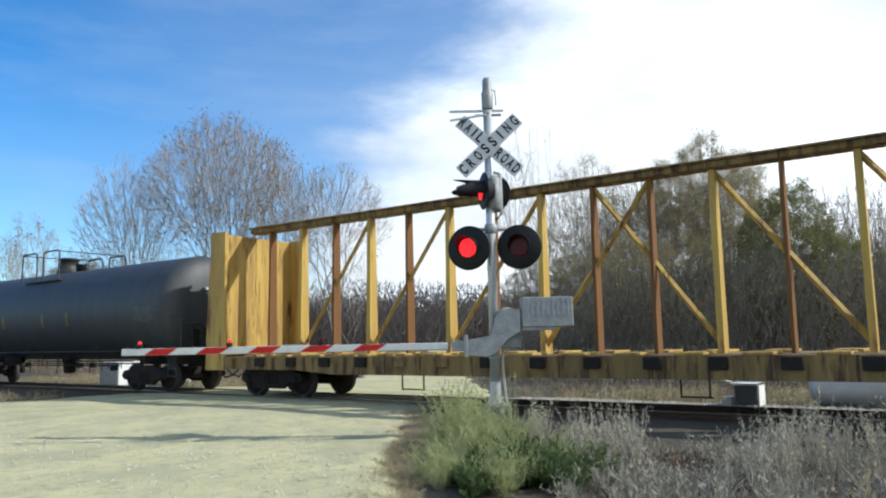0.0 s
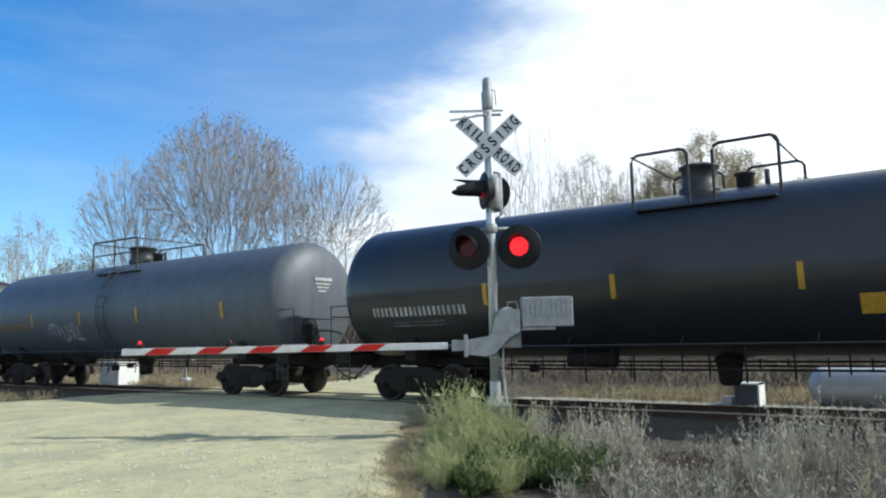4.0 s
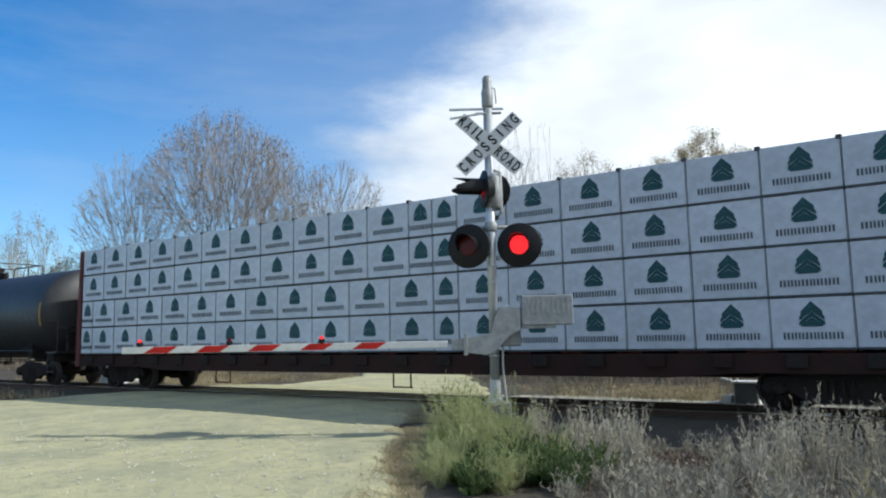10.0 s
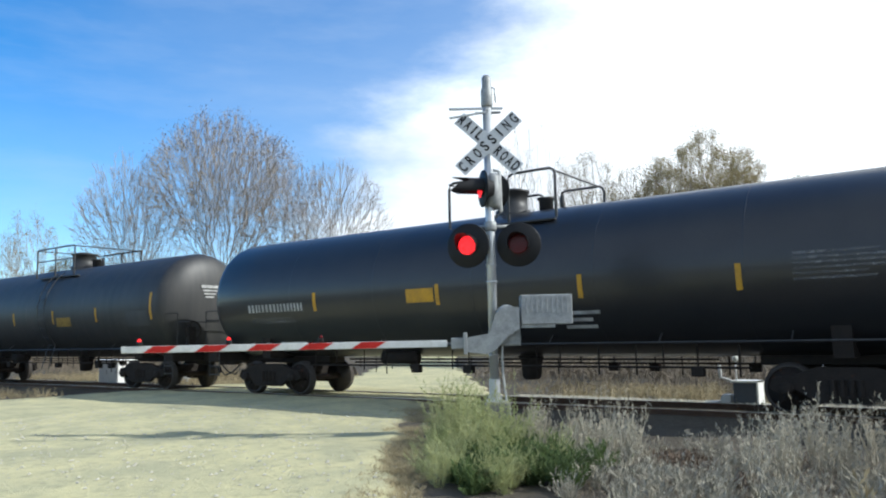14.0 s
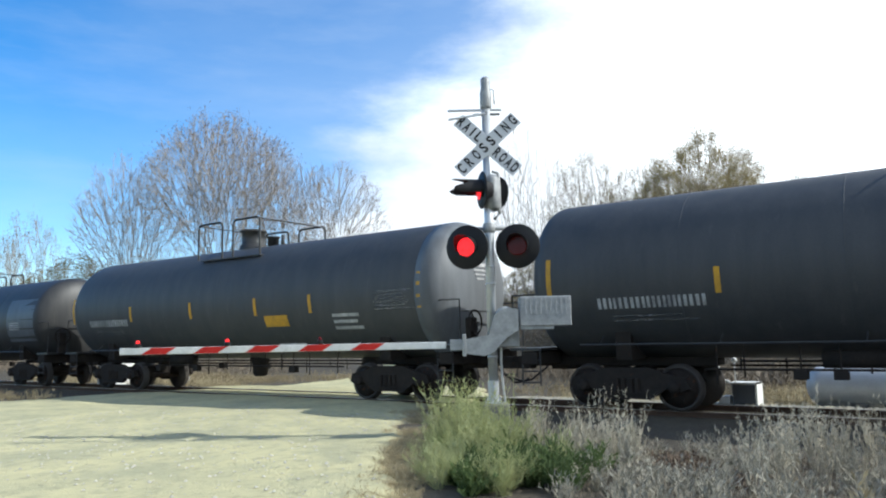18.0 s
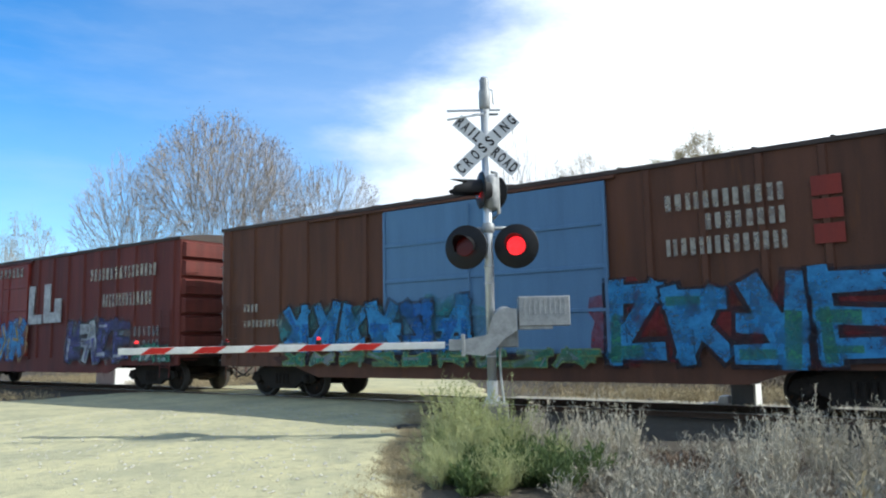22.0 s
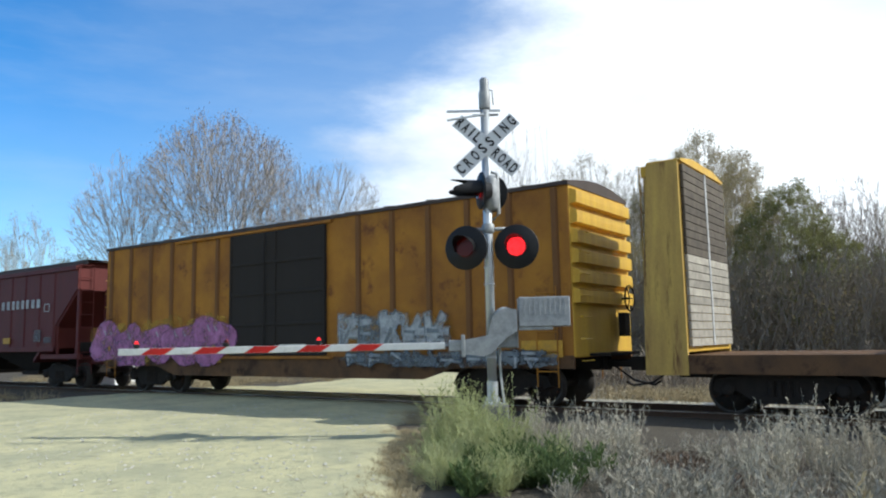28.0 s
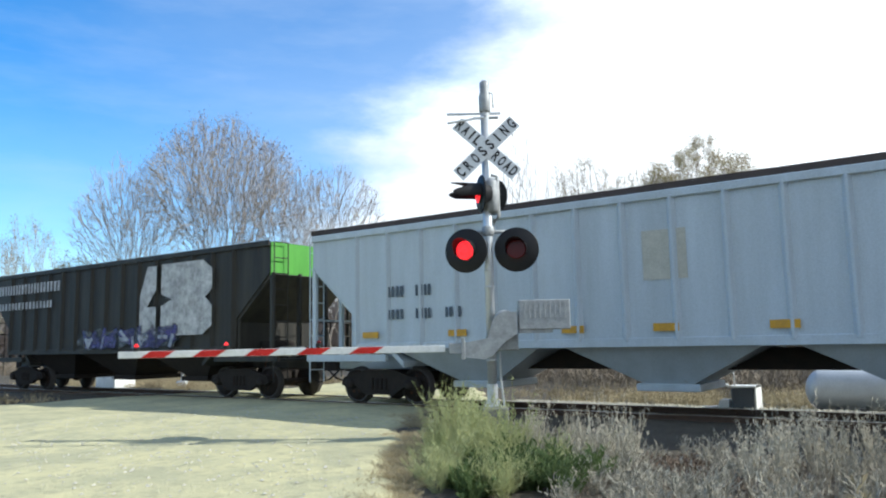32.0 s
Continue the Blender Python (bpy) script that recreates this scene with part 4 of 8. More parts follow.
def tree(name, label, x, y, z, height, width, seed, tips=300, leaves=0, leaf_mat=None, leaf=0.05, high=0.0, girth=0.006, fine=0.0008, low=0.35, group="", shoulder=0.7, twig_mat=M_TWIG, twigs=3):
    """Limbs fork again and again from the foot until each fork ends at a point of a lumpy dome; fine twigs and leaves grow from the ends."""
    rng = random.Random(seed)
    limb_form, twig_form, ends = Form(), Form(), []
    goals = []
    for i in range(tips):
        w = 2.39996 * i + rng.uniform(-0.35, 0.35)
        u = min(1.0, math.sqrt((i + 0.5) / tips) * rng.uniform(0.88, 1.08))
        lump = 1 + 0.09 * noise.noise((math.cos(w) * u * 2.4, math.sin(w) * u * 2.4, seed * 3.1)) + 0.04 * noise.noise((math.cos(w) * u * 7, math.sin(w) * u * 7, seed))
        top = height * (1 - (1 - shoulder) * u ** 2.4) * lump
        under = height * (low + (shoulder - low) * 0.75 * u ** 1.4)
        out = width / 2 * u * (1 + 0.1 * noise.noise((math.cos(w) * 1.7, math.sin(w) * 1.7, seed + 5)))
        goals.append(Vector((math.cos(w) * out, math.sin(w) * out, top - max(0.0, top - under) * rng.random() ** 1.9)))

    def grow(a, head, pts):
        n = len(pts)
        if n == 1:
            e = pts[0]
            ln = (e - a).length
            m = a.lerp(e, 0.5) + head * ln * 0.1
            twig_form.tube([a, m, e], height * fine, 3, height * fine * 0.5, False)
            d = (e - m).normalized()
            ends.append(e)
            for _ in range(twigs):
                b = m.lerp(e, rng.random())
                c = b + (d + Vector((rng.gauss(0, 0.5), rng.gauss(0, 0.5), rng.gauss(0.12, 0.4)))).normalized() * height * rng.uniform(0.018, 0.05)
                twig_form.tube([b, c], height * fine * 0.7, 3, height * fine * 0.35, False)
                ends.append(c)
            return
        c = sum(pts, Vector()) / n
        gap = c - a
        f = 0.14 if n > tips * 0.35 else (0.27 if n > 10 else 0.4)
        b = a + gap * f + Vector((rng.gauss(0, 1), rng.gauss(0, 1), rng.gauss(0, 0.5))) * gap.length * 0.035
        m = a.lerp(b, 0.5) + head * (b - a).length * 0.12
        r = max(height * fine, height * girth * (n / tips) ** 0.5)
        (limb_form if n > 3 else twig_form).tube([a, m, b], r, 6 if n > 30 else (4 if n > 4 else 3), max(height * fine, r * 0.85), False)
        axis, best = None, -1.0
        along = gap.normalized()
        for _ in range(4):
            v = Vector((rng.gauss(0, 1), rng.gauss(0, 1), rng.gauss(0, 1)))
            v = (v - along * v.dot(along)).normalized()
            q = [p.dot(v) for p in pts]
            if max(q) - min(q) > best:
                best, axis = max(q) - min(q), v
        pts = sorted(pts, key=lambda p: p.dot(axis))
        cut = min(n - 1, max(1, int(n * rng.uniform(0.36, 0.64))))
        d = (b - m).normalized()
        grow(b, d, pts[:cut])
        grow(b, d, pts[cut:])

    grow(Vector((0, 0, -0.2)), Vector((0, 0, 1)), goals)
    ob = thing(name, label, "tree", group, pose(x, y, z))
    part("trunk", limb_form, M_BARK, ob, "grey trunk with forking limbs")
    part("crown", twig_form, twig_mat, ob, "crown of fine bare twigs")
    if leaves:
        lf = Form()
        pool = [e for e in ends if e.z > high * height] or ends
        for i in range(leaves):
            e = rng.choice(pool) + Vector((rng.gauss(0, 1), rng.gauss(0, 1), rng.gauss(0, 1))) * height * 0.012
            a = Vector((rng.uniform(-1, 1), rng.uniform(-1, 1), rng.uniform(-1, 1))).normalized() * leaf * rng.uniform(0.5, 1.1)
            b = a.cross(Vector((rng.uniform(-1, 1), rng.uniform(-1, 1), rng.uniform(-1, 1)))).normalized() * leaf * rng.uniform(0.3, 0.6)
            lf.face([tuple(e - a), tuple(e + b), tuple(e + a), tuple(e - b)])
        part("leaves", lf, leaf_mat, ob, "scattered dry leaves")
    return ob


BARE = "tall bare deciduous tree with a rounded crown of grey twigs"
for i, (x, y, h, w, lv, tips) in enumerate(((-55.6, 44.1, 22.6, 15.0, 2600, 1200), (-61.4, 38.0, 18.6, 9.5, 0, 480), (-49.6, 52.2, 18.8, 11.5, 0, 560), (-58.5, 46.5, 19.6, 10.0, 300, 360), (-53.0, 49.5, 19.2, 10.0, 300, 360), (-64.6, 41.0, 15.0, 8.0, 0, 240), (-58.0, 39.5, 10.5, 9.0, 0, 260), (-52.0, 46.5, 10.0, 9.0, 0, 260), (-46.5, 51.0, 9.0, 8.0, 0, 220), (-62.5, 36.5, 9.5, 8.0, 0, 220))):
    tree("bare_tree", BARE if not lv else "tall bare deciduous tree with a few brown leaves in its top", x, y, -0.4, h, w, 11 + i, tips, lv, M_LEAFBROWN, 0.085, 0.8, 0.0075, 0.00085, 0.3, "bare trees beyond the crossing", 0.72, M_TWIG, 5)
for i, (x, y, h, w, lv) in enumerate(((-85.5, 41.4, 16.6, 7.5, 2600), (-89.0, 39.6, 14.6, 6.5, 2400), (-70.4, 38.2, 10.9, 6.0, 7000), (-67.2, 38.6, 9.6, 5.0, 5000), (-74.5, 37.0, 9.0, 5.0, 4000))):
    tree("roadside_tree", "distant thinning autumn tree with sparse olive leaves", x, y, -0.4, h, w, 31 + i, 220, lv, M_LEAFOLIVE, 0.085, 0.2, 0.009, 0.001, 0.12, "", 0.66)
for i, (x, y, h, w) in enumerate(((-20.4, 37.9, 14.8, 5.2), (-22.2, 39.6, 12.6, 4.6))):
    tree("sapling", "slender bare sapling with upright pale twigs", x, y, -0.4, h, w, 51 + i, 120, 80, M_LEAFOLIVE, 0.04, 0.3, 0.0055, 0.0007, 0.25, "saplings behind the track", 0.62, M_TWIG, 3)
for i, (x, y, h, w, lv, tips) in enumerate(((-19.6, 43.8, 13.3, 5.4, 10000, 320), (-17.0, 45.4, 12.2, 6.0, 11000, 320), (-22.4, 52.0, 12.0, 7.0, 4000, 260), (-13.0, 52.0, 11.5, 7.5, 9000, 300), (-12.6, 44.2, 13.0, 7.6, 60000, 520), (-10.9, 46.0, 12.5, 5.4, 30000, 300), (-14.8, 46.5, 12.4, 6.0, 20000, 280),
                                        (-18.8, 51.7, 13.4, 6.5, 1500, 240), (-17.2, 38.5, 7.2, 5.0, 8000, 220), (-12.4, 38.8, 6.8, 6.0, 12000, 240), (-14.8, 38.0, 7.0, 5.0, 8000, 220), (-20.2, 42.0, 8.4, 5.4, 5000, 220), (-10.0, 40.0, 7.5, 5.0, 9000, 200), (-21.4, 40.4, 6.6, 5.0, 9000, 220), (-18.6, 41.4, 7.0, 5.0, 10000, 220), (-23.2, 44.5, 7.2, 5.5, 6000, 220), (-15.8, 41.0, 7.6, 5.0, 10000, 220))):
    tree("autumn_tree", "autumn tree still holding olive brown leaves", x, y, -0.4, h, w, 71 + i, tips, lv, M_LEAFOLIVE, 0.046, 0.25, 0.0085, 0.0008, 0.22, "trees behind the track", 0.68, M_TWIGDARK, 6)
for i, (x, y, h, w, lv) in enumerate(((-6.2, 51.6, 11.0, 7.0, 300), (-4.2, 55.6, 11.8, 7.5, 0), (-9.2, 53.0, 11.8, 7.0, 600), (-1.4, 50.0, 10.4, 7.0, 300), (2.4, 48.0, 10.2, 8.0, 0), (-3.0, 45.0, 8.6, 6.0, 600), (-15.6, 53.0, 12.0, 7.0, 600), (-0.4, 42.0, 7.0, 6.0, 2500), (-6.8, 44.5, 9.4, 6.5, 2500), (3.6, 42.0, 7.5, 6.5, 800), (-20.6, 48.0, 10.0, 6.0, 1500))):
    tree("bare_tree", "bare grey deciduous tree in the wood behind the track", x, y, -0.4, h, w, 91 + i, 300, lv, M_LEAFBROWN, 0.05, 0.2, 0.009, 0.0009, 0.2, "wood behind the track", 0.68, M_TWIGDARK, 6)
for i, (x, y, h, w, lv, tips) in enumerate(((-7.0, 39.4, 8.9, 5.4, 52000, 420), (-5.3, 40.6, 7.0, 4.6, 30000, 280), (-8.6, 41.4, 6.6, 4.2, 22000, 240), (-3.2, 41.2, 5.4, 4.4, 16000, 200))):
    tree("green_tree", "leafy olive green tree at the edge of the wood", x, y, -0.4, h, w, 120 + i, tips, lv, M_LEAFCEDAR, 0.05, 0.0, 0.009, 0.0009, 0.06, "green trees behind the track", 0.5, M_TWIGDARK, 5)

# far woods: one uneven band of fine twigs along the skyline
rng = random.Random(8)
f = Form()
for i in range(90000):
    a = rng.uniform(-2.25, 1.1) if i % 6 == 0 else rng.uniform(-1.3, 0.15)
    dist = rng.uniform(120, 220) if a < 0.05 else rng.uniform(62, 100)
    x, y = math.sin(a) * dist, math.cos(a) * dist
    if y < 24:
        continue
    top = (10.5 + 2.6 * noise.noise((x * 0.03, y * 0.03, 2)) + 2.0 * noise.noise((x * 0.12, y * 0.12, 7))) * (1.0 if a < 0.05 else 0.8)
    z = rng.uniform(0, 1) ** 0.9 * top
    thick = 2.2 - 1.6 * z / top
    d = Vector((rng.gauss(0, 0.45), rng.gauss(0, 0.45), 1)).normalized() * rng.uniform(0.8, 2.0) * thick
    w = Vector((-d.z, 0, d.x)).normalized() * rng.uniform(0.05, 0.17) * thick
    p = Vector((x, y, z - 0.5))
    f.face([tuple(p - w), tuple(p + w), tuple(p + d + w * 0.2), tuple(p + d - w * 0.2)])
tagged(part("far_woods", f, M_FARWOOD), "hazy band of bare woods along the skyline", "woods", kind="stuff")


# undergrowth: crossing stems and dry leaves that fill the foot of the wood
rng = random.Random(18)
f = Form()
for i in range(44000):
    x, y = rng.uniform(-20.5, 10), rng.uniform(34, 52)
    if y > 1.02 * (x + 19.5) + 42:
        continue
    top = (4.2 + 2.4 * noise.noise((x * 0.22, y * 0.2, 3)) + 1.2 * noise.noise((x * 0.8, y * 0.8, 5))) * smooth01(-21.5, -16.0, x)
    z = rng.random() ** 0.8 * max(0.4, top) - 0.4
    p = Vector((x, y, z))
    if i % 5 < 3:
        d = Vector((rng.gauss(0, 0.35), rng.gauss(0, 0.35), 1)).normalized() * rng.uniform(0.7, 1.8)
        w = Vector((-d.z, 0.2, d.x)).normalized() * rng.uniform(0.008, 0.02)
        f.slot = 0
        f.face([tuple(p - w), tuple(p + w), tuple(p + d + w * 0.3), tuple(p + d - w * 0.3)])
        continue
    for j in range(4):
        e = p + Vector((rng.gauss(0, 0.3), rng.gauss(0, 0.3), rng.gauss(0, 0.3)))
        a = Vector((rng.uniform(-1, 1), rng.uniform(-1, 1), rng.uniform(-1, 1))).normalized() * rng.uniform(0.04, 0.1)
        b = a.cross(Vector((rng.uniform(-1, 1), rng.uniform(-1, 1), rng.uniform(-1, 1)))).normalized() * rng.uniform(0.02, 0.05)
        f.slot = 1 if noise.noise((x * 0.3, y * 0.3, 11)) < 0.15 else 2
        f.face([tuple(e - a), tuple(e + b), tuple(e + a), tuple(e - b)])
tagged(part("undergrowth", f, [M_BRUSH, M_LEAFDULL, M_LEAFOLIVE]), "dense brown undergrowth filling the foot of the wood", "undergrowth", kind="stuff")


# ---- weeds ----
def weeds(name, label, spots, n, h0, h1, lean, material, seed, width=0.006, heads=True, clump=0.12, twig=4, plants=0):
    """Stalks with side sprigs, thrown about the given spots (x, y, radius)."""
    rng = random.Random(seed)
    f = Form()
    area = [r * r for _, _, r in spots]
    roots = []
    for i in range(plants):
        cx, cy, r = rng.choices(spots, area)[0]
        a, q = rng.uniform(0, 2 * math.pi), math.sqrt(rng.random()) * r
        roots.append((cx + math.cos(a) * q, cy + math.sin(a) * q, rng.uniform(0.55, 1.25)))
    for i in range(n):
        cx, cy, r = rng.choices(spots, area)[0]
        a, q = rng.uniform(0, 2 * math.pi), math.sqrt(rng.random()) * r
        x, y = cx + math.cos(a) * q, cy + math.sin(a) * q
        h = rng.uniform(h0, h1) * (0.75 + 0.5 * noise.noise((x * 1.1, y * 1.1, seed)))
        if plants:
            x, y, grow = rng.choice(roots)
            x, y = x + rng.gauss(0, 0.03), y + rng.gauss(0, 0.03)
            h = rng.uniform(h0, h1) * grow
        p = Vector((x, y, ground_z(x, y) - 0.03))
        d = Vector((rng.gauss(0, lean), rng.gauss(0, lean), 1)).normalized()
        bend = Vector((rng.gauss(0, lean * 0.6), rng.gauss(0, lean * 0.6), -0.1))
        w = Vector((rng.uniform(-1, 1), rng.uniform(-1, 1), 0)).normalized() * width
        pts = [p, p + d * h * 0.5, p + d * h + bend * h * 0.4]
        f.face([tuple(pts[0] - w), tuple(pts[0] + w), tuple(pts[1] + w * 0.8), tuple(pts[1] - w * 0.8)])
        f.face([tuple(pts[1] - w * 0.8), tuple(pts[1] + w * 0.8), tuple(pts[2] + w * 0.3), tuple(pts[2] - w * 0.3)])
        for j in range(twig):
            t = rng.uniform(0.35, 1.0)
            q = pts[1].lerp(pts[2], t * 2 - 1) if t > 0.5 else pts[0].lerp(pts[1], t * 2)
            e = (d * 0.8 + Vector((rng.uniform(-1, 1), rng.uniform(-1, 1), rng.uniform(-0.1, 0.6)))).normalized() * clump * rng.uniform(0.5, 1.2)
            v = e.cross(Vector((rng.uniform(-1, 1), rng.uniform(-1, 1), rng.uniform(-1, 1)))).normalized() * width * (1.5 if heads else 1.0)
            f.face([tuple(q), tuple(q + e * 0.5 + v), tuple(q + e), tuple(q + e * 0.5 - v)])
    return tagged(part(name, f, material), label, "weeds", kind="stuff")


GREEN_AT = [(-6.1, 9.0, 0.4), (-5.6, 8.4, 0.45), (-5.15, 7.8, 0.45), (-4.75, 7.2, 0.42), (-4.45, 6.7, 0.4), (-4.1, 7.4, 0.45), (-3.8, 6.9, 0.4), (-5.2, 8.6, 0.35), (-5.6, 9.3, 0.35), (-4.9, 6.6, 0.25), (-5.5, 7.6, 0.3)]
DRY_AT = [(-4.6, 9.6, 0.8), (-4.0, 9.0, 0.8), (-3.4, 8.2, 0.7), (-1.9, 9.3, 0.7), (-1.4, 8.6, 0.8), (-2.9, 7.2, 0.7), (-2.2, 7.2, 0.8), (-1.0, 9.2, 0.6), (-0.8, 7.2, 1.0), (-5.0, 9.8, 0.6), (-2.0, 6.2, 0.9), (-0.2, 8.2, 0.5), (-2.9, 9.5, 0.6), (-2.4, 8.9, 0.5)]
weeds("green_weeds", "tall pale green weeds growing at the road's edge", GREEN_AT, 2700, 0.18, 0.5, 0.4, M_WEEDGREEN, 1, 0.0034, False, 0.1, 11, 60)
weeds("leafy_weeds", "darker leafy green weeds under the pale tops", [(-4.4, 7.5, 0.5), (-3.9, 7.0, 0.5), (-4.8, 8.1, 0.4), (-3.6, 7.4, 0.4), (-4.3, 6.7, 0.4)], 1500, 0.12, 0.42, 0.5, M_WEEDLEAF, 21, 0.007, True, 0.09, 9, 34)
weeds("tall_green_weeds", "feathery green weed tops rising by the signal", [(-6.1, 9.1, 0.4), (-5.7, 8.8, 0.45), (-5.2, 8.3, 0.45), (-4.8, 7.7, 0.4)], 520, 0.45, 0.98, 0.24, M_WEEDGREEN, 11, 0.0036, True, 0.06, 26, 44)
weeds("dry_weeds", "dry grey seeding weeds beside the track", DRY_AT, 3600, 0.08, 0.38, 0.4, M_WEEDGREY, 2, 0.003, True, 0.075, 6, 170)
weeds("matted_grass", "matted low brown grass under the weeds", DRY_AT, 4500, 0.03, 0.16, 0.8, M_BRUSH, 12, 0.003, False, 0.1, 3)
weeds("tall_dry_weeds", "tall dry pale weed stalks with feathery tops", [(-1.9, 9.3, 0.5), (-1.4, 8.9, 0.55), (-1.1, 9.3, 0.5), (-4.9, 9.5, 0.6), (-4.3, 9.0, 0.6), (-0.3, 8.2, 0.3), (-0.5, 7.0, 0.4), (-3.7, 8.4, 0.5), (-1.6, 8.0, 0.5)], 900, 0.35, 0.85, 0.16, M_WEEDPALE, 3, 0.003, True, 0.055, 18, 64)
weeds("straw_tufts", "yellowed grass stalks with drooping heads at the verge", [(-0.35, 7.6, 0.3), (-0.1, 8.4, 0.3), (-0.6, 6.6, 0.3)], 60, 0.3, 0.7, 0.3, M_STRAWPALE, 23, 0.008, True, 0.12, 5, 12)
weeds("rusty_weeds", "low rust coloured weeds among the dry grass", [(-3.0, 8.7, 0.5), (-2.2, 8.0, 0.4)], 600, 0.08, 0.26, 0.45, M_WEEDRUST, 4, 0.004, True, 0.07, 5)
weeds("straw_grass", "pale straw grass on the far side of the track", [(-6, 20, 1.6), (-1, 20, 1.6), (-10, 21.5, 2), (-3, 23, 3), (-28, 22, 3), (-33, 23, 3), (-38, 21, 3), (-24, 24, 2), (-5, 19, 0.8), (-8.5, 19.3, 0.9), (-22, 10.8, 0.8), (-24, 10.3, 1.0), (-26, 21, 2)], 8000, 0.15, 0.5, 0.25, M_STRAW, 5, 0.006, True, 0.1, 3)
weeds("shoulder_grass", "pale straw tufts behind the gravel shoulder", [(-9.0, 19.0, 0.6), (-7.8, 19.3, 0.7), (-6.2, 19.2, 0.7), (-5.3, 19.0, 0.6), (-3.4, 19.3, 0.8), (-2.2, 20.2, 0.8), (0.6, 20.2, 0.9), (-7.0, 21.0, 1.4), (-3.5, 21.4, 1.4), (-30, 20.5, 1.5), (-27, 20, 1.2), (-35, 20.4, 1.5), (-24.5, 19.4, 1.0)], 5200, 0.12, 0.48, 0.25, M_STRAWPALE, 25, 0.006, True, 0.09, 4)
weeds("brush", "thick dark brown brush behind the track", [(-14, 27, 3), (-9, 27, 3.5), (-3, 28, 3.5), (3, 27, 3.5), (8, 27, 3.5), (-6, 24, 2.0), (0, 24, 2.0), (-13, 31, 4), (-4, 33, 4), (4, 33, 4), (-40, 27, 4), (-48, 28, 4), (-34, 28, 3), (-56, 30, 5)], 8000, 0.45, 1.35, 0.25, M_BRUSH, 15, 0.011, True, 0.3, 6)
weeds("verge_grass", "sparse dry grass at the edge of the gravel", [(-6.6, 8.4, 0.4), (-6.3, 8.0, 0.35), (-5.95, 7.5, 0.35), (-5.6, 7.0, 0.35), (-5.3, 6.5, 0.4), (-5.0, 6.0, 0.4), (-4.7, 5.6, 0.4), (-7.0, 9.0, 0.3), (-7.6, 9.9, 0.5), (-8.6, 11.5, 0.5), (-9.6, 12.3, 0.4)], 6500, 0.03, 0.17, 0.8, M_STRAWPALE, 6, 0.0026, False, 0.06, 5)


# ---- freight cars; a car's own space has x along the track, z over the rails, and -y towards the road ----
def truck_meshes():
    f = Form()
    f.box(-0.28, 0.28, -1.05, 1.05, 0.42, 0.7, 0.04)
    f.smooth = True
    f.lathe([(0.7, 0.2), (0.78, 0.2)], 16, "z")
    bolster = mesh_from("bolster", f, M_TRUCK)
    f = Form()
    f.slab([(-1.18, 0.44), (-1.1, 0.62), (-0.85, 0.66), (-0.42, 0.8), (0.42, 0.8), (0.85, 0.66), (1.1, 0.62), (1.18, 0.44), (1.0, 0.36), (0.78, 0.44), (0.44, 0.22), (-0.44, 0.22), (-0.78, 0.44), (-1.0, 0.36)], -0.06, 0.06)
    f.slab([(-0.3, 0.3), (0.3, 0.3), (0.3, 0.34), (-0.3, 0.34)], -0.09, 0.09)
    for x in (-0.2, -0.07, 0.07, 0.2):
        f.tube([(x, -0.07, 0.34), (x, -0.07, 0.6)], 0.05, 8)
    for x in (-0.89, 0.89):
        f.smooth = True
        f.lathe([(-0.14, 0.06), (-0.12, 0.11), (0.06, 0.12)], 14, "y", (x, 0, 0.46))
        f.smooth = False
    frame_ = mesh_from("side_frame", f, M_TRUCK)
    f = Form()
    f.smooth = True
    for s in (-1, 1):
        y = s * 0.75
        f.slot = 0
        f.lathe([(y - 0.06, 0.1), (y - 0.06, 0.36), (y - 0.03, 0.33), (y + 0.03, 0.33), (y + 0.06, 0.36), (y + 0.06, 0.1)], 28, "y")
        f.slot = 1
        f.lathe([(y - s * 0.09, 0.445), (y - s * 0.06, 0.445), (y - s * 0.05, 0.42), (y + s * 0.07, 0.415), (y + s * 0.07, 0.36), (y - s * 0.09, 0.36)], 28, "y")
    f.slot = 0
    f.tube([(0, -0.95, 0), (0, 0.95, 0)], 0.08, 12)
    for w in range(6):
        a = w * math.pi / 3
        for y in (-0.8, 0.8):
            f.tube([(math.cos(a) * 0.16, y, math.sin(a) * 0.16), (math.cos(a) * 0.3, y, math.sin(a) * 0.3)], 0.03, 5)
    wheelset = mesh_from("wheelset", f, [M_WHEEL, M_RIM])
    return bolster, frame_, wheelset


BOLSTER, SIDE_FRAME, WHEELSET = truck_meshes()
f = Form()
f.box(-0.5, 0.1, -0.13, 0.13, 0.72, 0.98, 0.02)
f.box(0.1, 0.62, -0.07, 0.07, 0.78, 0.93, 0.02)
f.slab([(0.6, -0.13), (0.86, -0.16), (0.95, -0.05), (0.88, 0.0), (0.94, 0.1), (0.82, 0.15), (0.6, 0.12)], 0.72, 0.99, "xy")
COUPLER = mesh_from("coupler", f, M_TRUCK)
f = Form()
f.tube([(0.1, 0.28, 0.78), (0.5, 0.28, 0.5), (0.95, 0.2, 0.42), (1.1, 0.15, 0.5)], 0.022, 6)
HOSE = mesh_from("air_hose", f, M_LAMPBLACK)
cars, wheelsets = [], []


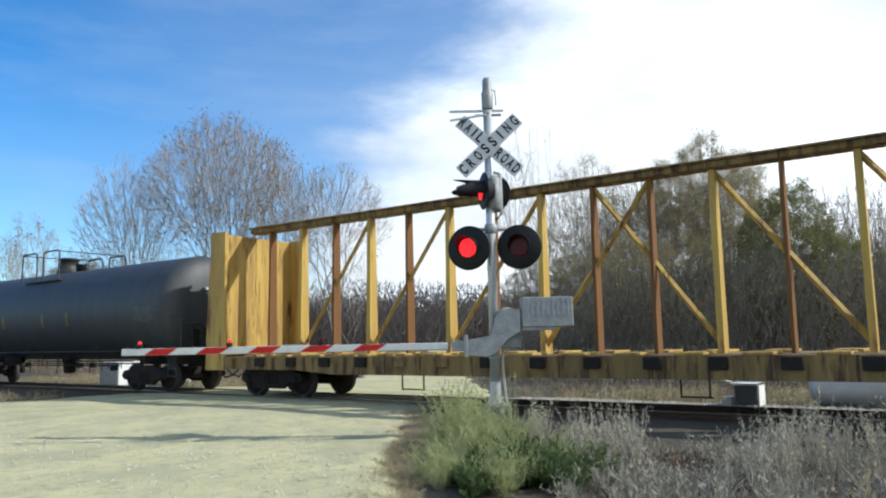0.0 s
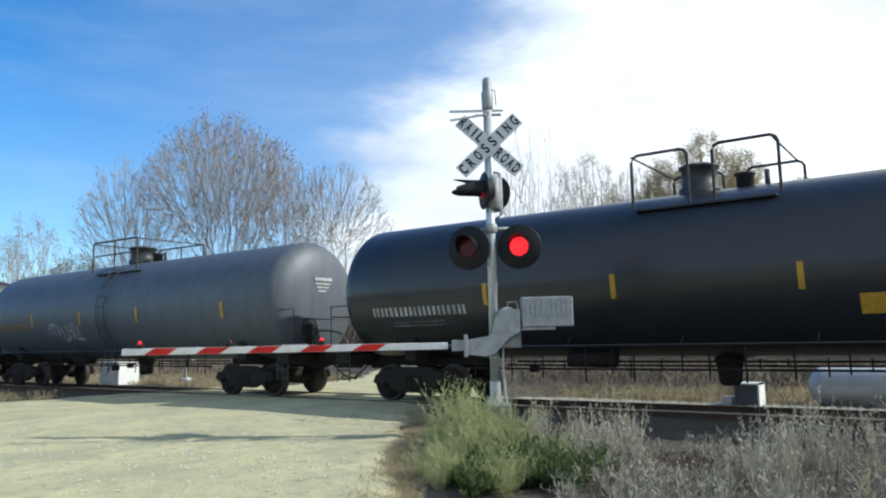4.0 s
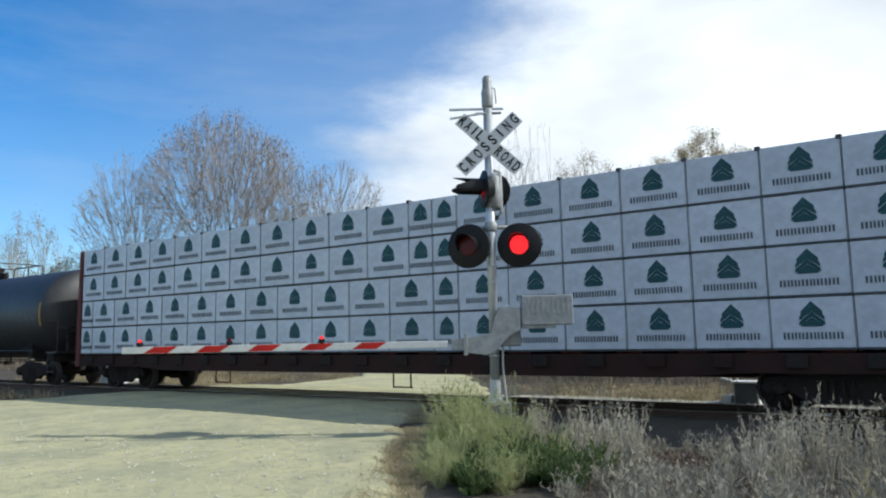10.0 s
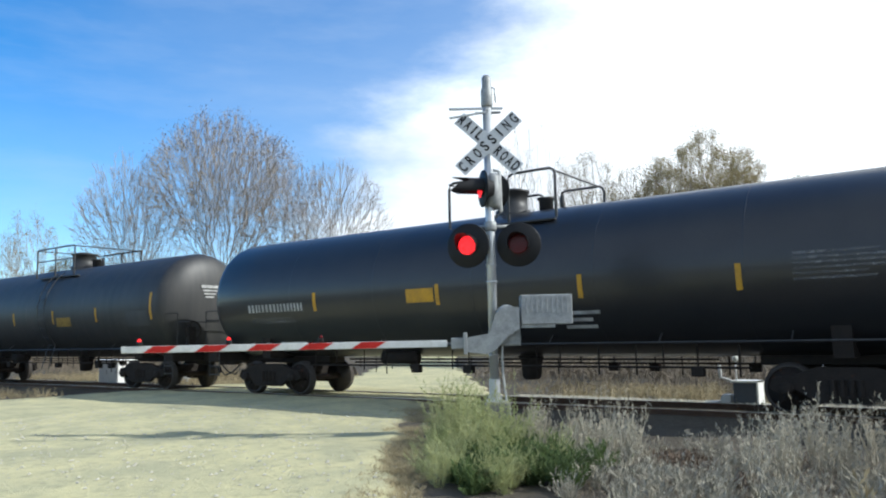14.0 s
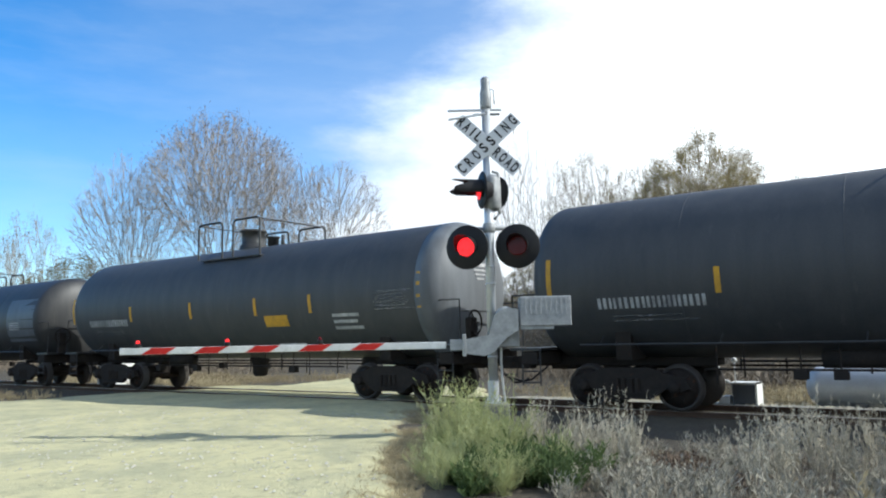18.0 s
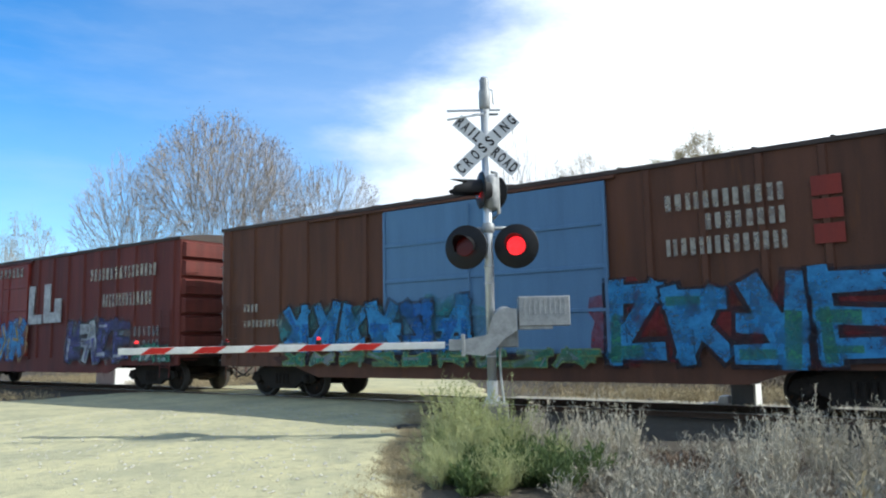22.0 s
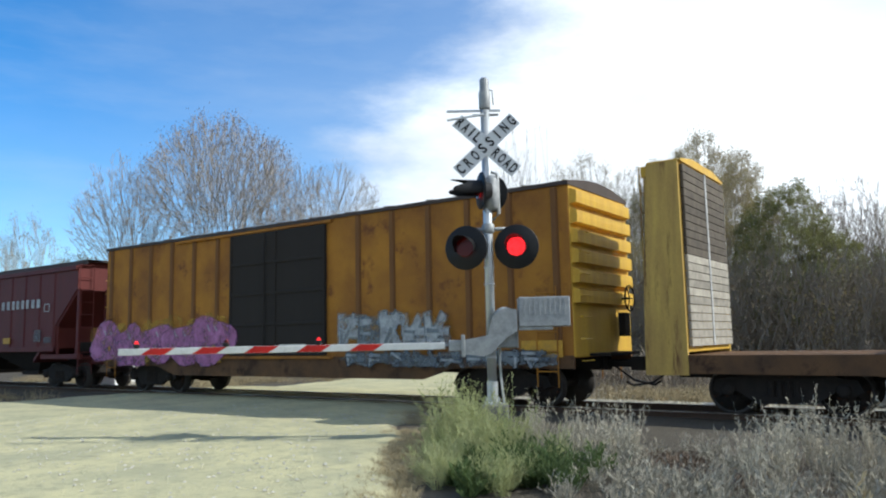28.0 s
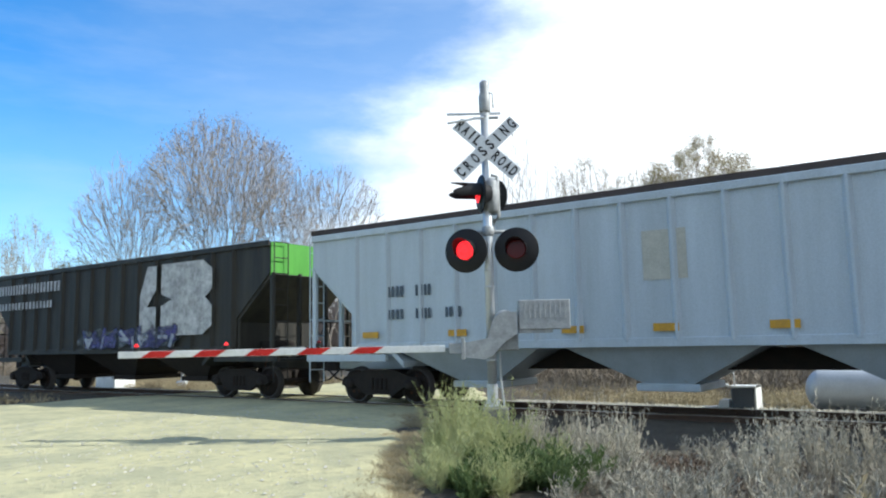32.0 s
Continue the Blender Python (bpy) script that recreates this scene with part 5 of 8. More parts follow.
def running_gear(car, half, truck_at):
    """Two trucks with their wheelsets, couplers and hoses."""
    for s in (-1, 1):
        tr = part("truck", BOLSTER, None, car, "grimy cast steel truck", pose(s * truck_at, 0, 0))
        for y in (-1.02, 1.02):
            part("side_frame", SIDE_FRAME, None, tr, at=pose(0, y, 0))
        for x in (-0.89, 0.89):
            wheelsets.append((car, part("wheelset", WHEELSET, None, tr, at=pose(x, 0, 0.42))))
        part("coupler", COUPLER, None, car, "cast steel coupler", pose(s * half, 0, 0, 0, 0, 0 if s > 0 else 180))
        part("air_hose", HOSE, None, car, "black rubber air hose", pose(s * half, 0, 0, 0, 0, 0 if s > 0 else 180))


def new_car(name, label, category, mid):
    car = thing(name, label, category, "freight train", pose(mid, TRACK_Y, 0))
    cars.append((car, mid))
    return car


# writing on the cars: plain upright bars, two to a letter
def blocks(n, x0, x1, z0, z1, seed):
    """A row of plain bars in the rhythm of n letters: (x0, x1, z0, z1) each."""
    rng = random.Random(seed)
    ws = [rng.uniform(0.85, 1.15) for _ in range(n)]
    k = (x1 - x0) / sum(ws)
    out, x = [], x0
    for w in ws:
        a, b = x + w * k * 0.1, x + w * k * 0.86
        s = (b - a) * 0.36
        out += [(a, a + s, z0, z1), (b - s, b, z0, z1)]
        x += w * k
    return out


R_TANK, Z_TANK = 1.6, 2.55


def on_shell(f, x0, x1, z0, z1, lift=0.006, n=3, r=R_TANK, zc=Z_TANK):
    """A patch that lies on the near side of a tank's shell."""
    zs = [z0 + (z1 - z0) * k / n for k in range(n + 1)]
    ys = [-math.sqrt(max(0.01, (r + lift) ** 2 - (z - zc) ** 2)) for z in zs]
    vs = [(x, y, z) for y, z in zip(ys, zs) for x in (x0, x1)]
    f.smooth = True
    f.mesh_of(vs, [(2 * k, 2 * k + 1, 2 * k + 3, 2 * k + 2) for k in range(n)])


def tank_car(mid, length, paint, label, platform=0.3, style=0, marks=(), bands=(), strips=(-6.6, -3.6, -1.2, 2.6, 6.2), strip_mat=M_YELLOW, head=0.0, head_mat=None, rail_mat=M_BLACK,
             straps=False, end_mark=True, R=R_TANK, zc=Z_TANK):
    car = new_car("tank_car", label, "tank car", mid)
    h = length / 2
    f = Form()
    f.smooth = True
    hd = 0.55
    prof = [(-h + hd * (1 - math.sin(k * math.pi / 16) ** 0.9), R * math.cos(k * math.pi / 16) ** 0.75 + 0.001) for k in range(8, -1, -1)]
    prof[0] = (-h, 0.02)
    prof = prof + [(-h + hd + (length - 2 * hd) * k / 12, R) for k in range(1, 12)] + [(-a, r) for a, r in reversed(prof)]
    f.lathe(prof, 56, "x", (0, 0, zc))
    part("shell", f, paint, car, "welded cylindrical tank shell")
    # weld seams and painted bands
    for k in range(1, 6):
        f = Form()
        f.smooth = True
        x = -h + hd + (length - 2 * hd) * k / 6
        f.lathe([(x - 0.02, R - 0.01), (x - 0.012, R + 0.002), (x + 0.012, R + 0.002), (x + 0.02, R - 0.01)], 56, "x", (0, 0, zc))
        part("weld_seam", f, paint, car)
    for a, b, m in bands:
        f = Form()
        f.smooth = True
        vs, n = [], 48
        for x in (a, b):
            for j in range(n):
                w = 2 * math.pi * j / n
                vs.append((x, (R + 0.008) * math.cos(w), zc + (R + 0.008) * math.sin(w)))
        f.mesh_of(vs, [(j, (j + 1) % n, n + (j + 1) % n, n + j) for j in range(n)])
        part("painted_band", f, m, car, "painted band round the shell")
    if head:
        # the head at the leading end in a paler grey
        f = Form()
        f.smooth = True
        f.lathe([(a + 0.006, r + 0.006) for a, r in prof[-9:] if a > 0][::-1] + [(h - hd - head, R + 0.007)], 56, "x", (0, 0, zc))
        part("tank_head", f, head_mat, car, "paler tank head")
    # underframe
    for s in (-1, 1):
        f = Form()
        f.box(*sorted((s * (h - 3.4), s * (h + 0.35))), -0.3, 0.3, 0.8, 1.16, 0.02)
        part("stub_sill", f, M_TRUCK, car, "black steel stub sill")
        f = Form()
        f.box(*sorted((s * (h - 0.25), s * (h + 0.12))), -1.4, 1.4, 0.86, 1.12, 0.02)
        part("end_sill", f, M_TRUCK, car)
        f = Form()
        f.slab([(-1.15, 0.95), (1.15, 0.95), (1.2, 1.78), (0.7, 1.3), (-0.7, 1.3), (-1.2, 1.78)], *sorted((s * (h - 2.1), s * (h - 1.8))), plane="yz")
        part("saddle", f, paint if straps else M_TRUCK, car)
    for s in (-1, 1):
        # end platform with its handrail
        f = Form()
        f.box(*sorted((s * (h - 0.35), s * (h + 0.35))), -1.42, 1.42, 1.14, 1.19)
        for y in (-1.38, 1.38):
            f.tube([(s * (h + 0.3), y, 1.2), (s * (h + 0.3), y, 2.25), (s * (h - 0.5), y, 2.25)], 0.02, 6)
            for k in range(3):
                f.tube([(s * (h + 0.1), y, 0.95 - k * 0.22), (s * (h - 0.3), y, 0.95 - k * 0.22)], 0.015, 5)
            f.tube([(s * (h + 0.1), y, 1.15), (s * (h + 0.1), y, 0.45)], 0.016, 5)
            f.tube([(s * (h - 0.3), y, 1.15), (s * (h - 0.3), y, 0.45)], 0.016, 5)
        f.tube([(s * (h + 0.3), -1.38, 2.0), (s * (h + 0.3), 1.38, 2.0)], 0.02, 6)
        part("end_platform", f, rail_mat, car, "end platform with bent handrails")
    # side handrail and running pipe low on the shell
    for y in (-1.45, 1.45):
        f = Form()
        f.tube([(-h + 1.2, y, 1.24), (h - 1.2, y, 1.24)], 0.022, 6)
        k = -h + 1.6
        while k < h - 1.2:
            f.tube([(k, y, 1.24), (k, y * 0.86, 1.4)], 0.014, 5)
            k += 2.2
        if straps:
            f.box(-h - 0.2, h + 0.2, *sorted((y * 0.96, y * 0.99)), 1.12, 1.2)
        part("side_rail", f, rail_mat, car, "long side handrail")
    # bottom outlet and brake gear
    f = Form()
    f.smooth = True
    f.lathe([(0.45, 0.15), (0.52, 0.21), (0.8, 0.23), (zc - R + 0.05, 0.3)], 16, "z", (platform, 0, 0))
    f.tube([(-3.2, -0.6, 0.95), (-2.2, -0.6, 0.95)], 0.16, 12)
    f.tube([(-4.6, -0.3, 0.9), (4.6, -0.3, 0.9)], 0.025, 6)
    f.tube([(-4.6, 0.4, 0.95), (4.6, 0.4, 0.95)], 0.02, 6)
    part("outlet_valve", f, M_TRUCK, car, "bottom outlet and brake pipes")
    f = Form()
    rng = random.Random(int(abs(mid)))
    for y in (-1.0, 0.7):
        f.tube([(-h + 3.4, y, 0.78), (h - 3.4, y, 0.78)], 0.022, 5)
        x = -h + 3.6
        while x < h - 3.5:
            f.tube([(x, y, 1.18), (x, y, rng.uniform(0.5, 0.78))], 0.018, 4)
            if rng.random() < 0.2:
                f.box(x - 0.11, x + 0.11, y - 0.08, y + 0.08, 0.62, 0.8, 0.01)
            x += rng.uniform(0.4, 1.0)
    part("brake_rigging", f, M_TRUCK, car, "rods and hangers under the tank")
    # top platform
    z = zc + R
    a, b, w = platform - 1.25, platform + 1.25, 1.05
    f.smooth = False
    for y in (-w, w):
        f = Form()
        f.box(a, b, y - 0.1, y + 0.1, z - 0.4, z - 0.37)
        part("walkway", f, rail_mat, car, "top walkway grating")
    f = Form()
    hgt = z + 0.64
    for y in (-w - 0.2, w + 0.2):
        if style % 2 == 0:
            for p, q in ((a, a + 1.05), (a + 1.5, b + 0.1)):
                f.tube([(p, y, z - 0.38), (p, y, hgt - 0.12), (p + 0.04, y, hgt - 0.04), (p + 0.12, y, hgt), (q - 0.12, y, hgt), (q - 0.04, y, hgt - 0.04), (q, y, hgt - 0.12), (q, y, z - 0.38)], 0.03, 6)
        else:
            f.tube([(a, y, z - 0.38), (a, y, hgt - 0.05), (a + 0.05, y, hgt), (b - 0.05, y, hgt), (b, y, hgt - 0.05), (b, y, z - 0.38)], 0.028, 6)
            f.tube([((a + b) / 2, y, z - 0.38), ((a + b) / 2, y, hgt)], 0.024, 6)
            f.tube([(a, y, z + 0.2), (b, y, z + 0.2)], 0.02, 6)
    for x in (a, b):
        f.tube([(x, -w - 0.2, hgt - 0.02), (x, w + 0.2, hgt - 0.02)], 0.02, 6)
    part("top_railing", f, rail_mat, car, "bent pipe railing round the hatch")
    f = Form()
    f.smooth = True
    r0 = (0.34, 0.4, 0.42)[style % 3]
    f.lathe([(z - 0.2, r0 + 0.06), (z + 0.08, r0 + 0.06), (z + 0.1, r0), (z + 0.46, r0), (z + 0.48, r0 + 0.05), (z + 0.53, r0 + 0.05), (z + 0.57, r0 * 0.7)], 24, "z", (platform - 0.35, 0, 0))
    part("hatch_dome", f, rail_mat, car, "round valve dome")
    f = Form()
    f.smooth = True
    f.lathe([(z - 0.1, 0.16), (z + 0.22, 0.16), (z + 0.24, 0.2), (z + 0.28, 0.2)], 16, "z", (platform + 0.5, 0, 0))
    f.tube([(platform + 0.9, 0, z - 0.1), (platform + 0.9, 0, z + 0.3)], 0.05, 8)
    part("valve", f, rail_mat, car)
    # ladders at the middle
    for y in (-1, 1):
        f = Form()
        for x in (platform - 0.25, platform + 0.2):
            pts = []
            for k in range(7):
                w_ = -0.75 + k * 0.28
                pts.append((x, y * (R + 0.1) * math.cos(w_), zc + (R + 0.1) * math.sin(w_)))
            f.tube([(x, y * 1.45, 0.6)] + pts, 0.018, 5)
        for k in range(9):
            w_ = -0.75 + k * 0.2
            f.tube([(platform - 0.25, y * (R + 0.1) * math.cos(w_), zc + (R + 0.1) * math.sin(w_)), (platform + 0.2, y * (R + 0.1) * math.cos(w_), zc + (R + 0.1) * math.sin(w_))], 0.012, 4)
        if style == 1:
            part("ladder", f, rail_mat, car)
    if straps:
        # half-height head shield behind the white end rails
        f = Form()
        f.slab([(-1.34, 2.72), (1.34, 2.72), (1.36, 2.3), (1.2, 1.9), (0.75, 1.2), (-0.75, 1.2), (-1.2, 1.9), (-1.36, 2.3)], h - 0.1, h + 0.03, "yz")
        f.box(h - 0.02, h + 0.045, -1.3, 1.3, 2.2, 2.25)
        part("head_shield", f, paint, car, "half-height white head shield")
        f = Form()
        f.smooth = True
        for x in (-1.6, -1.0):
            for s in (-1, 1):
                f.lathe([(x - 0.05, R), (x - 0.04, R + 0.03), (x + 0.04, R + 0.03), (x + 0.05, R)], 48, "x", (0, 0, zc))
        part("strap", f, paint, car)
    # yellow reflective strips
    for x in strips:
        f = Form()
        edge = abs(abs(x) - h) < 2.2
        on_shell(f, x - 0.05, x + 0.05, zc - 0.45, zc - (0.0 if not edge else -0.35), 0.008, r=R, zc=zc)
        part("reflective_strip", f, strip_mat, car, "reflective strip")
    for kind, x0, x1, z0, z1, m, n in marks:
        f = Form()
        if kind == "word":
            for a, b, c, d in blocks(n, x0, x1, z0, z1, int(abs(x0) * 10) + n):
                on_shell(f, a, b, c, d, 0.007, 2, r=R, zc=zc)
        elif kind == "lines":
            rng = random.Random(int(abs(x0) * 100) + n)
            for k in range(n):
                zz = z1 - (z1 - z0) * (k + 0.3) / n
                on_shell(f, x0, x1 - (x1 - x0) * rng.uniform(0, 0.3), zz - (z1 - z0) / n * 0.5, zz, 0.007, 1, r=R, zc=zc)
        elif kind == "box":
            t = 0.03
            for a, b, c, d in ((x0, x1, z0, z0 + t), (x0, x1, z1 - t, z1), (x0, x0 + t, z0, z1), (x1 - t, x1, z0, z1)):
                on_shell(f, a, b, c, d, 0.007, 2, r=R, zc=zc)
        elif kind == "scrawl":
            rng = random.Random(n)
            x = x0
            while x < x1:
                wd = rng.uniform(0.1, 0.3)
                zz = rng.uniform(z0, z1)
                on_shell(f, x, x + 0.05, min(zz, z0 + 0.2), max(zz, z1 - 0.1), 0.007, 3, r=R, zc=zc)
                on_shell(f, x, x + wd, zz - 0.03, zz + 0.03, 0.007, 1, r=R, zc=zc)
                x += wd * 0.8
        else:
            on_shell(f, x0, x1, z0, z1, 0.007, 5, r=R, zc=zc)
        part({"word": "lettering", "lines": "stencil_block", "box": "stencil_box", "scrawl": "graffiti"}.get(kind, "panel"), f, m, car)["kind"] = "stuff"
    if end_mark:
        f = Form()
        for k in range(4):
            f.box(h - 0.05, h + 0.012, -0.35 + 0.05 * k, 0.33 - 0.07 * k, zc + 0.5 - k * 0.1, zc + 0.545 - k * 0.1 + (0.04 if k == 0 else 0))
        part("stencil_block", f, M_STENCIL, car)["kind"] = "stuff"
    f = Form()
    f.smooth = True
    f.tube([(h + 0.38, -0.9 + 0.27 * math.cos(k * math.pi / 9), 1.75 + 0.27 * math.sin(k * math.pi / 9)) for k in range(19)], 0.02, 5, caps=False)
    for k in range(3):
        w_ = k * 2.1
        f.tube([(h + 0.38, -0.9, 1.75), (h + 0.38, -0.9 + 0.26 * math.cos(w_), 1.75 + 0.26 * math.sin(w_))], 0.012, 5)
    f.smooth = False
    f.box(h + 0.2, h + 0.36, -1.02, -0.78, 1.19, 1.86, 0.01)
    part("brake_wheel", f, M_TRUCK, car)
    running_gear(car, h, h - 1.95)
    return car


# ---- boxcars ----
def graffiti(car, y, x0, x1, z0, z1, fill, line, seed, n=6, extra=(), style="block"):
    """A sprayed tag: a cloud of paint, fat outlined shapes over it, highlights and drips; no letters."""
    rng = random.Random(seed)
    z0 = max(z0, 0.82)
    w, hgt = (x1 - x0) / n, z1 - z0
    f = Form()
    depth = [y - 0.002]

    def patch(pts, slot):
        depth[0] -= 0.0003
        f.slot = slot
        f.face([(p, depth[0], min(z1 + 0.12, max(z0 - 0.02, q))) for p, q in pts])

    def bar(p, q, r, slot, wobble=0.0):
        d = Vector((q[0] - p[0], q[1] - p[1])).normalized()
        s = Vector((-d.y, d.x))
        a, b = Vector(p) - d * r * 0.8, Vector(q) + d * r * 0.8
        g = [rng.uniform(1 - wobble, 1 + wobble) for _ in range(4)]
        patch([tuple(a + s * r * g[0]), tuple(b + s * r * g[1]), tuple(b - s * r * g[2]), tuple(a - s * r * g[3])], slot)

    def blob(cx, cz, rx, rz, slot, phase, lobes=3, depth_=0.12, m=22):
        patch([(cx + rx * math.cos(t) * (1 + depth_ * math.sin(lobes * t + phase)), cz + rz * math.sin(t) * (1 + depth_ * math.sin(lobes * t + phase))) for t in (2 * math.pi * j / m for j in range(m))], slot)

    # cloud of overspray behind the shapes
    for k in range(n + 1 if style != "scrawl" else 0):
        blob(x0 + min(n - 0.4, max(0.4, k)) * w + rng.uniform(-0.1, 0.1) * w, z0 + hgt * rng.uniform(0.42, 0.6), w * rng.uniform(0.5, 0.75), hgt * rng.uniform(0.36, 0.5), 3, rng.uniform(0, 6), rng.choice((4, 5, 6)), 0.16)
    if style == "scrawl":
        # quick thin loops of a marker
        for k in range(n):
            p = (x0 + (k + 0.2) * w, z0 + hgt * rng.uniform(0.2, 0.8))
            for _ in range(5):
                q = (x0 + (k + rng.uniform(0.05, 0.95)) * w, z0 + hgt * rng.uniform(0.05, 0.95))
                bar(p, q, 0.022, 0, 0.3)
                p = q
    for k in range(n if style in ("block", "bubble") else 0):
        a, b = x0 + (k + 0.04) * w, x0 + (k + 0.96) * w
        lean = rng.uniform(-0.14, 0.14) * w
        zb, zt = z0 + hgt * rng.uniform(0.04, 0.14), z1 - hgt * rng.uniform(0.0, 0.14)
        main = 0 if k % 3 != 1 or not extra else rng.choice((0, 2))

        def at(u, v):
            return (a + (b - a) * u + lean * (2 * v - 1), zb + (zt - zb) * v)

        if style == "bubble":
            cx, cz = at(0.5, rng.uniform(0.42, 0.5))
            ph = rng.uniform(0, 6)
            rx, rz, lobes = w * rng.uniform(0.62, 0.78), (zt - zb) * rng.uniform(0.5, 0.6), rng.choice((3, 4, 5))
            blob(cx, cz, rx * 1.04, rz * 1.04, 1, ph, lobes, 0.17)
            blob(cx, cz, rx, rz, 0, ph, lobes, 0.17)
            bar((cx - rx * 0.1, cz - rz * 0.3), (cx + rx * 0.25, cz - rz * 0.2), 0.05, 1, 0.4)
            bar((cx + rx * 0.3, cz + rz * 0.1), (cx + rx * 0.35, cz - rz * 0.5), 0.012, 1, 0.4)
            if rng.random() < 0.5:
                blob(cx + rx * 0.1, cz - rz * 0.28, 0.07, 0.08, 3, ph, 2)
            for q in range(2):
                u = rng.uniform(0.15, 0.8)
                bar((cx - rx * 0.6 + u * rx, cz + rz * 0.62), (cx - rx * 0.5 + u * rx, cz + rz * 0.4), 0.025, 2)
            continue
        kinds = [((0.15, 0), (0.15, 1)), ((0.82, 0), (0.82, 1)), ((0.1, 0.88), (0.9, 0.88)), ((0.1, 0.5), (0.9, 0.46)), ((0.1, 0.1), (0.9, 0.12)), ((0.15, 0.05), (0.85, 0.95)), ((0.15, 0.95), (0.8, 0.1))]
        picked = [kinds[rng.choice((0, 1))]] + rng.sample(kinds[2:], 3)
        r = min(w, hgt) * rng.uniform(0.12, 0.16)
        for p, q in picked:
            bar(at(*p), at(*q), r * 1.5, 1)
        for p, q in picked:
            bar(at(*p), at(*q), r, main, 0.22)
        for p, q in picked[:3]:
            if rng.random() < 0.7:
                m = (p[0] * 0.45 + q[0] * 0.55, p[1] * 0.45 + q[1] * 0.55)
                bar(at(*p), at(*m), r * rng.uniform(0.35, 0.75), 2 if main == 0 else 0, 0.3)
        px, pz = at(rng.random(), rng.uniform(0.1, 0.5))
        bar((px, pz), (px + 0.01, pz - rng.uniform(0.1, 0.3) * hgt), 0.012, 1)
    part("graffiti", f, [PAINTS[fill], PAINTS[line], PAINTS[extra[0] if extra else "white"], MISTS[extra[1] if len(extra) > 1 else "haze"]], car, "sprayed tag of fat outlined shapes")["kind"] = "stuff"


def flat_words(car, y, items):
    for n, x0, x1, z0, z1, m in items:
        f = Form()
        for a, b, c, d in blocks(n, x0, x1, z0, z1, int(abs(x0 * 13) + n)):
            f.box(a, b, y - 0.006, y + 0.004, c, d)
        part("lettering", f, m, car)["kind"] = "stuff"


